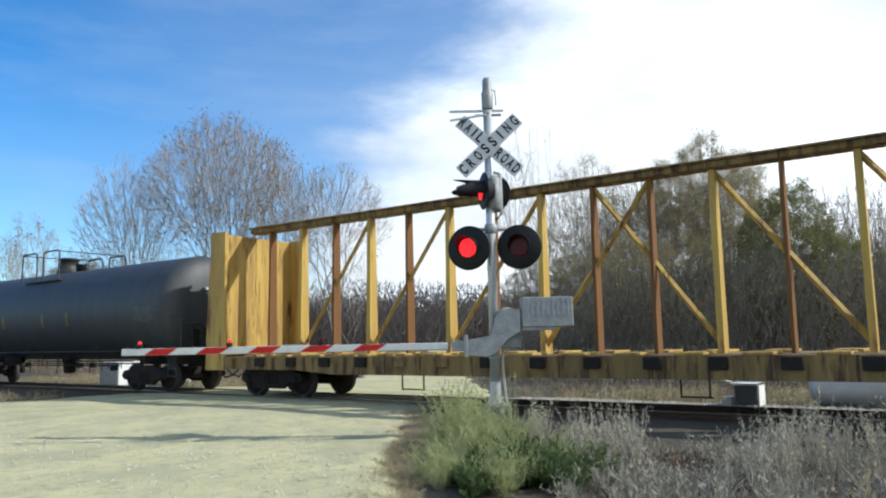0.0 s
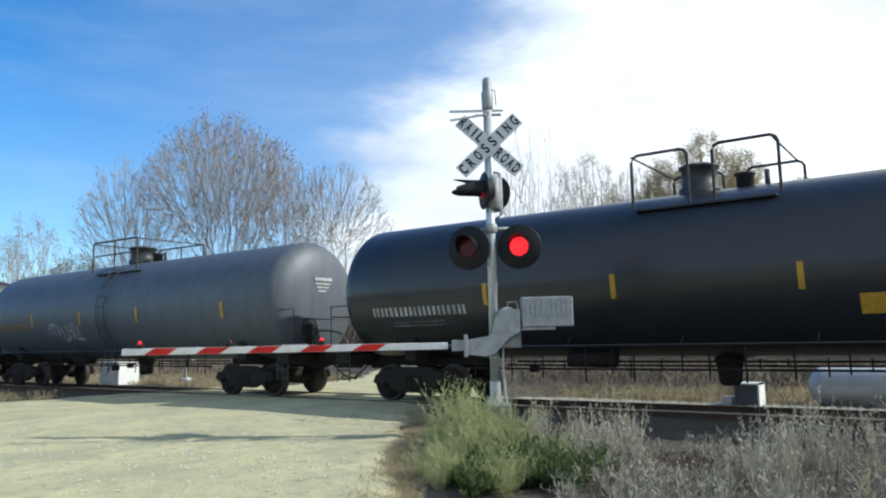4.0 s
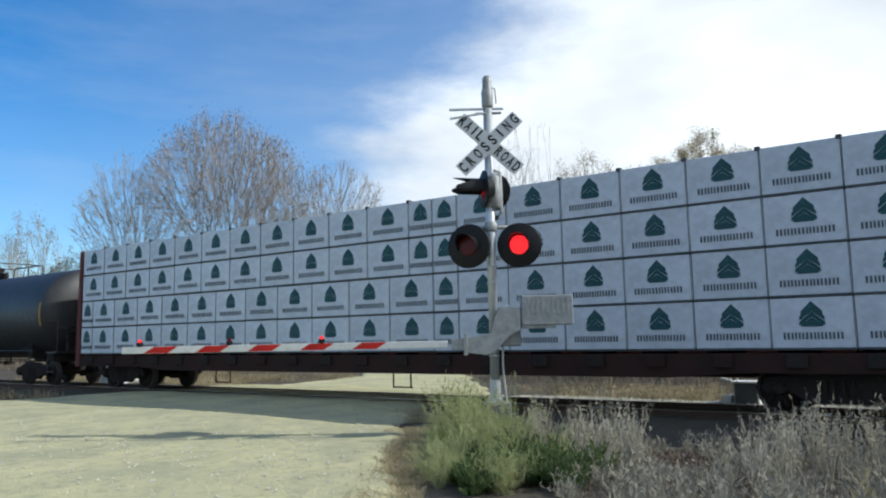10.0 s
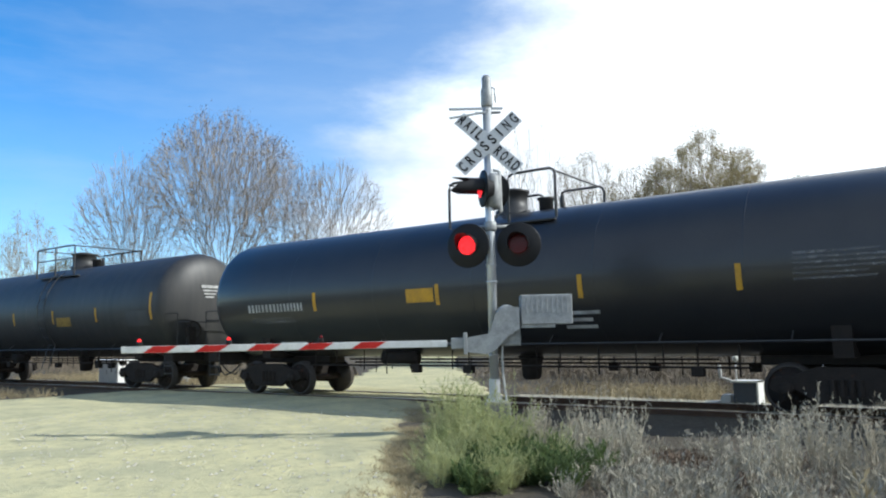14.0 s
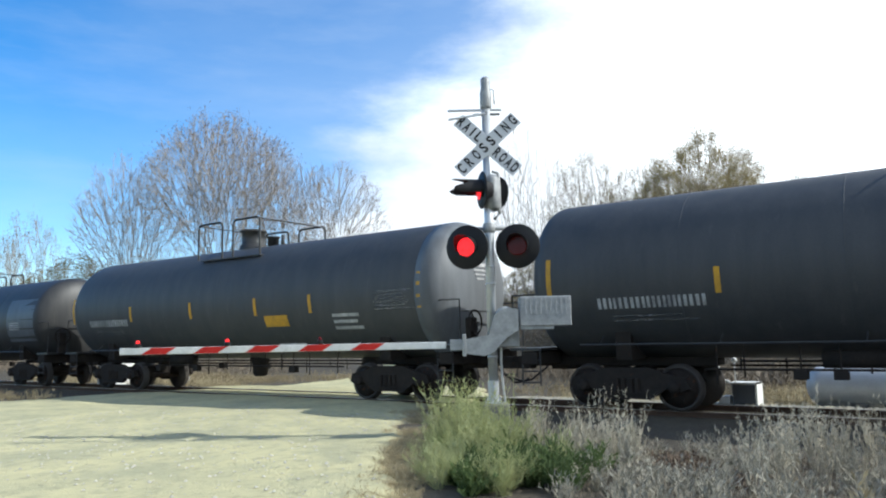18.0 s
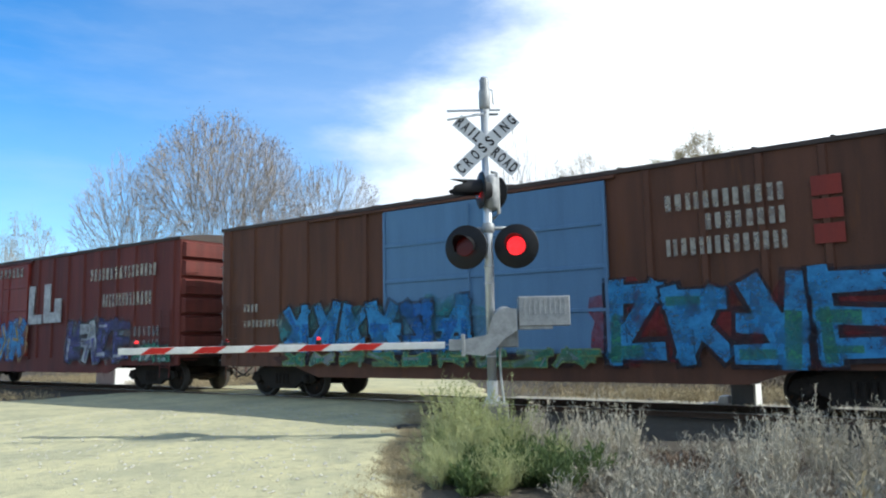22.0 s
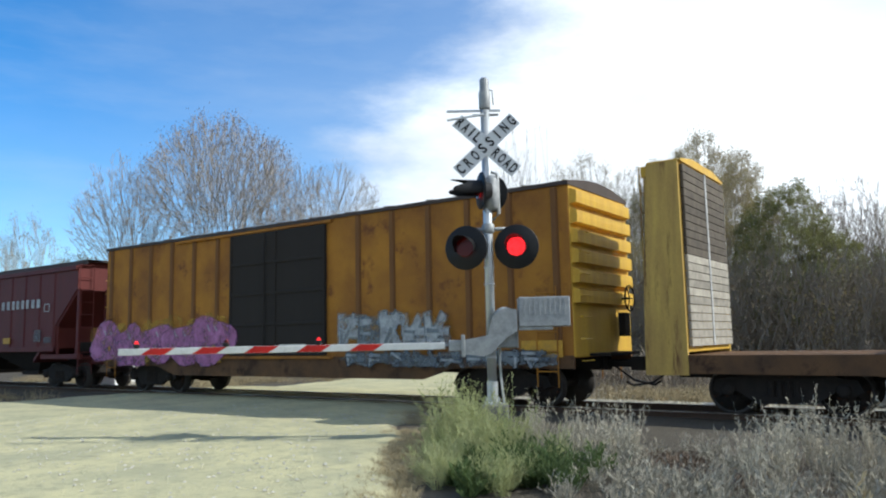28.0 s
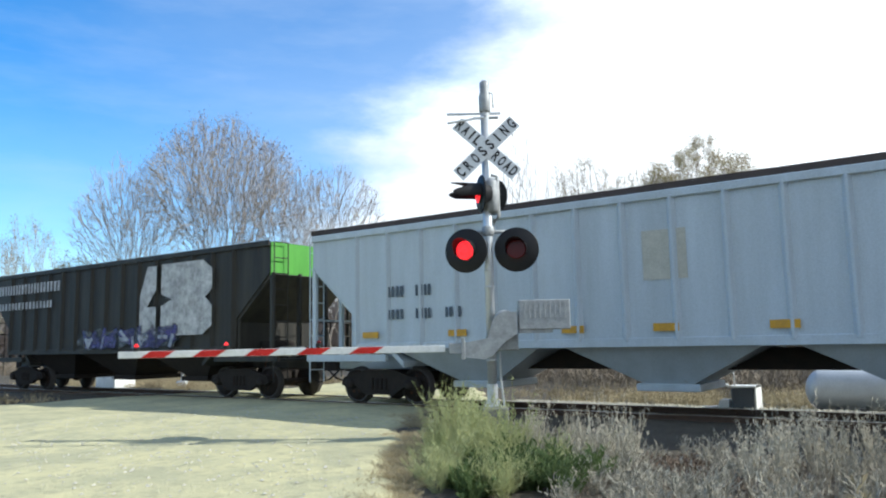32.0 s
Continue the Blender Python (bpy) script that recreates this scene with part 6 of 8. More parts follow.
def boxcar(mid, length, side, door, end, label, eave=4.45, door_w=3.0, door_at=0.0, posts=9, rib=0.055, end_ribs=6, end_low=1.15, patches=(), post_mat=None, sill_mat=None):
    car = new_car("boxcar", label, "boxcar", mid)
    h, w, z0 = length / 2, 1.5, 1.0
    f = Form()
    f.box(-h, h, -w, w, z0, eave, 0.02)
    part("body", f, side, car, "steel boxcar body")
    f = Form()
    f.slab([(-w - 0.05, eave - 0.02), (-w - 0.05, eave + 0.06), (-0.6, eave + 0.2), (0, eave + 0.23), (0.6, eave + 0.2), (w + 0.05, eave + 0.06), (w + 0.05, eave - 0.02)], -h - 0.03, h + 0.03, "yz")
    k = -h + 0.6
    while k < h - 0.3:
        f.slab([(-w - 0.055, eave + 0.065), (-0.6, eave + 0.21), (0, eave + 0.24), (0, eave + 0.265), (-0.6, eave + 0.235), (-w - 0.055, eave + 0.085)], k, k + 0.06, "yz")
        f.slab([(w + 0.055, eave + 0.065), (0.6, eave + 0.21), (0, eave + 0.24), (0, eave + 0.265), (0.6, eave + 0.235), (w + 0.055, eave + 0.085)], k, k + 0.06, "yz")
        k += 1.2
    part("roof", f, M_ROOF, car, "ribbed weathered roof")
    for s in (-1, 1):
        f = Form()
        f.slab([(-h, 1.05), (h, 1.05), (h, 0.8), (h - 2.8, 0.8), (h - 3.6, 0.55), (-h + 3.6, 0.55), (-h + 2.8, 0.8), (-h, 0.8)], *sorted((s * (w - 0.06), s * (w + 0.02))))
        part("side_sill", f, sill_mat or side, car, "grimy deep side sill")
    f = Form()
    f.box(-h, h, -0.3, 0.3, 0.75, 1.0, 0.02)
    part("center_sill", f, M_TRUCK, car)
    f = Form()
    f.box(-0.08, 0.08, -w + 0.06, w - 0.06, 0.78, 1.0)
    bearer = mesh_from("crossbearer", f, M_TRUCK)
    for k in range(7):
        part("crossbearer", bearer, None, car, at=pose(-h + 1.0 + k * (length - 2) / 6, 0, 0))
    f = Form()
    f.tube([(-1.2, -0.7, 0.72), (0.2, -0.7, 0.72)], 0.18, 12)
    f.box(0.8, 1.3, -0.9, -0.5, 0.5, 0.95, 0.03)
    f.tube([(-h + 1, -0.4, 0.7), (h - 1, -0.4, 0.7)], 0.025, 6)
    part("brake_gear", f, M_TRUCK, car)
    # side posts
    post = Form()
    post.slab([(-0.08, 0.0), (-0.05, -rib), (0.05, -rib), (0.08, 0.0)], 1.02, eave - 0.04, "xy")
    post_mesh = mesh_from("side_post", post, post_mat or side)
    for s in (-1, 1):
        for k in range(posts * 2):
            x = -h + 0.3 + k * (length - 0.6) / (posts * 2 - 1)
            if abs(x - door_at) > door_w / 2 + 0.1:
                part("side_post", post_mesh, None, car, at=pose(x, s * w, 0, 0, 0, 0 if s < 0 else 180))
        # sliding door with its bars
        f = Form()
        a, b = door_at - door_w / 2, door_at + door_w / 2
        f.box(a, b, *sorted((s * (w + 0.005), s * (w + 0.075))), 1.08, eave - 0.12, 0.012)
        d = part("door", f, door, car, "sliding steel door")
        for k in range(1, 4):
            z = 1.08 + (eave - 1.2) * k / 4
            f = Form()
            f.box(a + 0.02, b - 0.02, *sorted((s * (w + 0.06), s * (w + 0.105))), z - 0.04, z + 0.04, 0.01)
            part("door_bar", f, door, d)
        for x in (a + 0.03, door_at, b - 0.03):
            f = Form()
            f.box(x - 0.035, x + 0.035, *sorted((s * (w + 0.06), s * (w + 0.11))), 1.1, eave - 0.14, 0.01)
            part("door_bar", f, door, d)
        f = Form()
        f.tube([(door_at - 0.35, s * (w + 0.14), 1.15), (door_at - 0.35, s * (w + 0.14), eave - 0.2)], 0.02, 6)
        part("lock_rod", f, door, d)
        for z in (1.0, eave - 0.11):
            f = Form()
            f.box(a - 2.4, b + 0.2, *sorted((s * w, s * (w + 0.09))), z, z + 0.07, 0.008)
            part("door_track", f, side, car)
        # corner ladders
        for x in (-h + 0.28, h - 0.75):
            f = Form()
            for k in range(5):
                z = 0.75 + k * 0.38
                f.tube([(x, s * (w + 0.09), z), (x + 0.45, s * (w + 0.09), z)], 0.014, 5)
            for e in (0, 0.45):
                f.tube([(x + e, s * (w + 0.08), 0.45), (x + e, s * (w + 0.08), 2.4)], 0.014, 5)
            part("ladder", f, side, car)
    # corrugated ends
    rib_form = Form()
    hr = (eave - end_low) / end_ribs / 2
    prof = [(-hr + 0.06, 0.0), (-hr + 0.075, 0.125), (0.0, 0.13), (hr - 0.08, 0.125), (hr - 0.03, 0.0)]
    vs = [(d, y * (1.0 if d > 0.02 else 1.03), z) for y in (-w + 0.1, w - 0.1) for z, d in prof]
    m = len(prof)
    rib_form.mesh_of(vs, [(k, k + 1, m + k + 1, m + k) for k in range(m - 1)] + [tuple(range(m)), tuple(range(m, 2 * m))])
    rib_mesh = mesh_from("end_rib", rib_form, end)
    for s in (-1, 1):
        f = Form()
        f.box(*sorted((s * h, s * (h + 0.01))), -w + 0.02, w - 0.02, z0 + 0.02, eave - 0.01)
        e = part("end_wall", f, end, car, "corrugated steel end")
        for k in range(end_ribs):
            z = end_low + (eave - 0.05 - end_low) * (k + 0.5) / end_ribs
            part("end_rib", rib_mesh, None, e, at=pose(s * (h + 0.01), 0, z, 0, 0, 0 if s > 0 else 180))
        f = Form()
        f.box(*sorted((s * h, s * (h + 0.45))), -0.8, 0.8, 1.02, 1.08)
        f.smooth = True
        f.tube([(s * (h + 0.32), 0.7 + 0.27 * math.cos(k * math.pi / 9), 2.2 + 0.27 * math.sin(k * math.pi / 9)) for k in range(19)], 0.02, 5, caps=False)
        for k in range(3):
            f.tube([(s * (h + 0.32), 0.7, 2.2), (s * (h + 0.32), 0.7 + 0.26 * math.cos(k * 2.1), 2.2 + 0.26 * math.sin(k * 2.1))], 0.012, 5)
        f.tube([(s * h, 0.7, 2.2), (s * (h + 0.32), 0.7, 2.2)], 0.03, 6)
        f.smooth = False
        f.box(*sorted((s * (h + 0.1), s * (h + 0.25))), 0.55, 0.85, 1.4, 1.9, 0.01)
        part("brake_wheel", f, M_TRUCK, car, "hand brake wheel and step")
        for k in range(7):
            f = Form()
            z = 0.95 + k * 0.42
            f.tube([(s * (h + 0.13), -w + 0.08, z), (s * (h + 0.19), -w + 0.08, z), (s * (h + 0.19), -w + 0.5, z), (s * (h + 0.13), -w + 0.5, z)], 0.012, 5)
            part("grab_iron", f, end, car)
    for x0, x1, zz0, zz1, m in patches:
        f = Form()
        f.box(x0, x1, -w - 0.012, -w + 0.002, zz0, zz1)
        part("paint_patch", f, m, car)
    running_gear(car, h, h - 1.9)
    return car


# ---- hoppers ----
def hopper_car(mid, length, paint, end_paint, label, top=4.32, ribs=16, covered=True, bins=3, rib=0.06, roof_mat=M_ROOF):
    car = new_car("hopper_car", label, "hopper car", mid)
    h, w = length / 2, 1.52
    side = [(-h + 0.15, top), (h - 0.15, top), (h - 0.15, 3.3), (h - 1.45, 2.15), (h - 1.45, 1.35), (-h + 1.45, 1.35), (-h + 1.45, 2.15), (-h + 0.15, 3.3)]
    f = Form()
    f.slab(side, -w, w)
    part("body", f, paint, car, "steel hopper body with sloping ends")
    f = Form()
    f.slab([(0.0, 0), (0.06, -rib), (0.1, -rib), (0.16, 0)], 1.36, top - 0.08, "xy")
    rib_long = mesh_from("side_post", f, paint)
    for s in (-1, 1):
        for k in range(ribs):
            x = -h + 1.5 + k * (length - 3.16) / (ribs - 1)
            part("side_post", rib_long, None, car, at=pose(x, s * w, 0, 0, 0, 0 if s < 0 else 180))
        f = Form()
        f.box(-h + 0.15, h - 0.15, *sorted((s * w, s * (w + 0.07))), top - 0.12, top + 0.03, 0.012)
        part("top_chord", f, paint, car)
        f = Form()
        f.box(-h + 1.45, h - 1.45, *sorted((s * (w - 0.02), s * (w + 0.05))), 1.25, 1.42, 0.012)
        part("side_sill", f, paint, car)
    # sloping floors, end frames and platforms
    for s in (-1, 1):
        f = Form()
        f.slab([(s * (h - 0.2), 3.32), (s * (h - 1.5), 2.17), (s * (h - 2.9), 1.0), (s * (h - 2.9), 0.88), (s * (h - 1.4), 2.08), (s * (h - 0.1), 3.24)], -w + 0.04, w - 0.04)
        part("slope_sheet", f, paint, car, "sloping end sheet")
        f = Form()
        f.box(*sorted((s * (h - 0.16), s * (h - 0.13))), -w + 0.01, w - 0.01, 3.22, top - 0.01)
        part("end_wall", f, end_paint, car, "upper end wall")
        f = Form()
        for y in (-w + 0.08, -0.5, 0.5, w - 0.08):
            f.box(*sorted((s * (h - 0.2), s * (h - 0.08))), y - 0.05, y + 0.05, 1.1, 3.3, 0.01)
        for y in (-w + 0.08, w - 0.08):
            f.tube([(s * (h - 1.4), y, 2.1), (s * (h - 1.4), y, 1.1)], 0.05, 6)
            f.box(*sorted((s * (h - 2.4), s * (h + 0.1))), y - 0.06, y + 0.06, 1.0, 1.16, 0.01)
        f.box(*sorted((s * (h - 2.2), s * (h + 0.12))), -0.3, 0.3, 0.78, 1.1, 0.02)
        f.box(*sorted((s * (h - 0.6), s * (h + 0.12))), -w + 0.05, w - 0.05, 1.0, 1.06)
        part("end_frame", f, paint, car, "end frame posts and platform")
        f = Form()
        for y in (-w + 0.02, w - 0.5):
            for k in range(9):
                z = 0.8 + k * 0.41
                f.tube([(s * (h - 0.02), y, z), (s * (h - 0.02), y + 0.48, z)], 0.015, 5)
            for e in (0, 0.48):
                f.tube([(s * (h - 0.02), y + e, 0.5), (s * (h - 0.02), y + e, top)], 0.016, 5)
        f.tube([(s * h, -w + 0.05, 2.0), (s * h, w - 0.05, 2.0)], 0.018, 5)
        part("ladder", f, paint, car, "end ladder")
        f = Form()
        f.smooth = True
        f.tube([(s * (h - 1.3), -0.7, 1.35), (s * (h - 1.3), 0.3, 1.35)], 0.2, 14)
        part("brake_cylinder", f, M_TRUCK, car)
        f = Form()
        f.smooth = True
        f.tube([(s * h, 0.3 + 0.27 * math.cos(k * math.pi / 9), 1.9 + 0.27 * math.sin(k * math.pi / 9)) for k in range(19)], 0.02, 5, caps=False)
        for k in range(3):
            f.tube([(s * h, 0.3, 1.9), (s * h, 0.3 + 0.26 * math.cos(k * 2.1), 1.9 + 0.26 * math.sin(k * 2.1))], 0.012, 5)
        part("brake_wheel", f, M_TRUCK, car, "hand brake wheel")
    # outlet bins
    span = (length - 4.6) / bins
    for k in range(bins):
        x = -h + 2.3 + span * (k + 0.5)
        f = Form()
        a, b = span * 0.49, 0.45
        vs = [(x - a, -w + 0.05, 1.38), (x + a, -w + 0.05, 1.38), (x + a, w - 0.05, 1.38), (x - a, w - 0.05, 1.38), (x - b, -0.75, 0.55), (x + b, -0.75, 0.55), (x + b, 0.75, 0.55), (x - b, 0.75, 0.55)]
        f.mesh_of(vs, [(0, 1, 5, 4), (1, 2, 6, 5), (2, 3, 7, 6), (3, 0, 4, 7), (0, 3, 2, 1), (4, 5, 6, 7)])
        f.box(x - b - 0.15, x + b + 0.15, -0.85, 0.85, 0.42, 0.56, 0.015)
        part("outlet_bin", f, M_TRUCK if paint is not M_HOPGREY else M_HOPGREY, car, "sloping outlet bin with a gate")
    f = Form()
    f.box(-h + 2.2, h - 2.2, -0.25, 0.25, 0.8, 1.2, 0.02)
    part("center_sill", f, M_TRUCK, car)
    if covered:
        f = Form()
        f.slab([(-w, top), (-w, top + 0.04), (-0.7, top + 0.2), (0.7, top + 0.2), (w, top + 0.04), (w, top)], -h + 0.15, h - 0.15, "yz")
        part("roof", f, paint, car, "shallow arched roof")
        f = Form()
        for y in (-1.08, 1.08):
            f.box(-h - 0.1, h + 0.1, y - 0.25, y + 0.25, top + 0.15, top + 0.21)
            f.box(-h - 0.1, h + 0.1, *sorted((y * 1.22, y * 1.24)), top + 0.06, top + 0.16)
        k = -h + 0.3
        while k < h:
            f.box(k, k + 0.05, -1.3, 1.3, top + 0.07, top + 0.15)
            k += 1.25
        f.box(-h - 0.1, -h + 0.4, -1.35, 1.35, top + 0.151, top + 0.212)
        f.box(h - 0.4, h + 0.1, -1.35, 1.35, top + 0.151, top + 0.212)
        part("running_board", f, roof_mat, car, "roof running boards")
        for k in range(4):
            f = Form()
            x = -h + 1.2 + (length - 2.4) * k / 4
            f.box(x, x + (length - 2.4) / 4 - 0.2, -0.35, 0.35, top + 0.18, top + 0.33, 0.03)
            part("hatch", f, paint, car, "long roof hatch")
    running_gear(car, h, h - 1.85)
    return car


# ---- flat cars ----
def flat_frame(car, length, paint, deck_z=1.05, belly=0.42, winches=True):
    h = length / 2
    f = Form()
    f.box(-h, h, -1.42, 1.42, deck_z - 0.12, deck_z, 0.01)
    part("deck", f, paint, car, "steel deck")
    for s in (-1, 1):
        f = Form()
        f.slab([(-h, deck_z), (h, deck_z), (h, deck_z - 0.32), (h - 3.4, deck_z - 0.33), (h - 4.6, deck_z - belly), (-h + 4.6, deck_z - belly), (-h + 3.4, deck_z - 0.33), (-h, deck_z - 0.32)], *sorted((s * 1.36, s * 1.45)))
        part("side_sill", f, paint, car)
        k = -h + 0.7
        while winches and k < h - 0.4:
            f = Form()
            f.box(k, k + 0.32, *sorted((s * 1.45, s * 1.53)), deck_z - 0.24, deck_z - 0.02, 0.012)
            part("winch", f, M_TRUCK if int(k * 3) % 3 else paint, car, "strap winch on the side sill")
            k += 1.16
    f = Form()
    f.box(-h, h, -0.28, 0.28, 0.6, deck_z - 0.1, 0.02)
    f.tube([(-4, -0.8, 0.75), (-2.8, -0.8, 0.75)], 0.16, 10)
    f.tube([(-h + 3, -0.6, 0.62), (h - 3, -0.6, 0.62)], 0.025, 6)
    for x in (-5.2, -4.6, 1.1, 1.6):
        f.tube([(x, -1.3, 0.8), (x, -1.3, 0.3)], 0.02, 5)
    for x in (-5.2, 1.1):
        f.tube([(x, -1.3, 0.32), (x + 0.55, -1.3, 0.32)], 0.018, 5)
    part("center_sill", f, M_TRUCK, car)
    running_gear(car, h, h - 2.0)


def bulkhead(car, x, s, paint, top=4.4, boards=None, thick=0.55, flare=0.22):
    """An end wall of the flat car; s is the way that it looks out."""
    f = Form()
    f.box(*sorted((x, x - s * 0.06)), -1.38, 1.38, 1.1, top, 0.01)
    b = part("bulkhead", f, paint, car, "steel end bulkhead")
    for y in (-1.42, 1.42):
        f = Form()
        f.slab([(x + s * flare, 0.7), (x + s * flare * 0.82, 2.2), (x + s * flare * 0.1, top), (x - s * thick, top), (x - s * thick, 0.7)], y - 0.04, y + 0.04)
        part("side_plate", f, paint, b)
    if boards:
        # a dark panel behind, and an open frame of pale posts under the top beam
        f = Form()
        f.box(*sorted((x + s * 0.004, x + s * 0.03)), -1.34, 1.34, 1.1, top - 0.1)
        part("front_panel", f, M_DARKSILL, b, "sooty front panel")
        for y in (-1.25, -0.42, 0.42, 1.25):
            f = Form()
            f.box(*sorted((x + s * 0.03, x + s * 0.14)), y - 0.045, y + 0.045, 1.1 if abs(y) > 1 else 2.75, top - 0.1, 0.01)
            part("post", f, paint, b)
        for z in (2.7, top - 0.22):
            f = Form()
            f.box(*sorted((x + s * 0.03, x + s * 0.16)), -1.38, 1.38, z, z + (0.08 if z < 3 else 0.2), 0.01)
            part("beam", f, M_YELLOWCLEAN, b)
    else:
        for y in (-0.5, 0.5):
            f = Form()
            f.box(*sorted((x, x + s * 0.12)), y - 0.06, y + 0.06, 1.1, top, 0.01)
            part("stiffener", f, paint, b)
        f = Form()
        f.box(*sorted((x + s * 0.0, x + s * 0.16)), -1.4, 1.4, -0.08, 0.08, 0.02)
        rib = mesh_from("bulkhead_rib", f, paint)
        for k in range(5):
            part("bulkhead_rib", rib, None, b, at=pose(0, 0, 1.5 + (top - 1.7) * k / 4))
    f = Form()
    for y in (-1.34, -0.9):
        f.tube([(x + s * 0.2, y, 1.0), (x + s * 0.2, y, top)], 0.016, 5)
    for k in range(9):
        f.tube([(x + s * 0.2, -1.34, 1.1 + k * 0.37), (x + s * 0.2, -0.9, 1.1 + k * 0.37)], 0.014, 5)
    part("ladder", f, paint, b)
    if boards:
        for k in range(22):
            f = Form()
            z = 1.2 + k * (top - 1.25) / 22
            f.box(*sorted((x - s * 0.56, x - s * 0.62)), -1.36, 1.36, z, z + (top - 1.25) / 22 - 0.012, 0.004)
            part("board", f, boards[0] if k < 11 else boards[1], b)
        f = Form()
        f.box(*sorted((x - s * 0.625, x - s * 0.635)), -0.05, 0.05, 1.2, top - 0.05)
        part("center_strip", f, M_STENCIL, b)
        f = Form()
        f.slab([(-1.42, top - 0.01), (1.42, top - 0.01), (1.42, top + 0.03), (0.7, top + 0.14), (-0.7, top + 0.14), (-1.42, top + 0.03)], *sorted((x + s * 0.02, x - s * 0.6)), plane="yz")
        f.box(*sorted((x - s * 0.02, x - s * 0.55)), -1.37, 1.37, 1.1, top, 0.01)
        part("cap", f, M_YELLOWCLEAN, b, "bright yellow cap")
    return b


def centerbeam_car(mid, length, paint, label, top=4.75, end_top=4.5, end_mat=None, post_mat=None, frame_mat=None, middle=0.0, flare=0.22, thick=0.55):
    car = new_car("centerbeam_flatcar", label, "flatcar", mid)
    h = length / 2
    flat_frame(car, length, frame_mat or paint)
    for s in (-1, 1):
        bulkhead(car, s * h, s, end_mat or paint, end_top, thick=thick, flare=flare)
    f = Form()
    f.box(-h + 0.1, h - 0.1, -0.2, 0.2, top - 0.16, top, 0.02)
    f.box(-h + 0.1, h - 0.1, -0.28, 0.28, top - 0.03, top + 0.01, 0.01)
    part("top_chord", f, frame_mat or paint, car, "top chord of the centre beam")
    n, step = 18, 1.247
    at_x = [middle + (k - 8.5) * step for k in range(n)]
    f = Form()
    f.slab([(-0.15, 1.05), (0.15, 1.05), (0.11, top - 0.15), (-0.11, top - 0.15)], -0.035, 0.035, "yz")
    stud = mesh_from("beam_post", f, post_mat or paint)
    f = Form()
    f.slab([(-0.17, 1.05), (0.17, 1.05), (0.1, top - 0.15), (-0.1, top - 0.15)], -0.06, 0.06, "yz")
    stud_wide = mesh_from("beam_post", f, paint)
    for k, x in enumerate(at_x):
        wide = k % 2 == (1 if k < 9 else 0)
        if abs(x) < h - 0.6:
            part("beam_post", stud_wide if wide else stud, None, car, at=pose(x, 0, 0))
    # the braces climb towards the middle, where two of them cross
    for k in range(8):
        lo, hi = (1 + 2 * k, 3 + 2 * k) if k < 4 else (10 + 2 * (k - 4), 8 + 2 * (k - 4))
        f = Form()
        y = -0.03 if k < 4 else 0.03
        f.tube([(at_x[lo], y, 1.2), (at_x[hi], y, top - 0.2)], 0.06, 4)
        part("diagonal_brace", f, paint, car)
    f = Form()
    k = -h + 1.2
    while k < h - 1:
        f.box(k, k + 0.5, -1.3, -0.4, 1.05, 1.1, 0.01)
        f.box(k, k + 0.5, 0.4, 1.3, 1.05, 1.1, 0.01)
        k += 1.16
    part("deck_bolsters", f, paint, car)
    return car


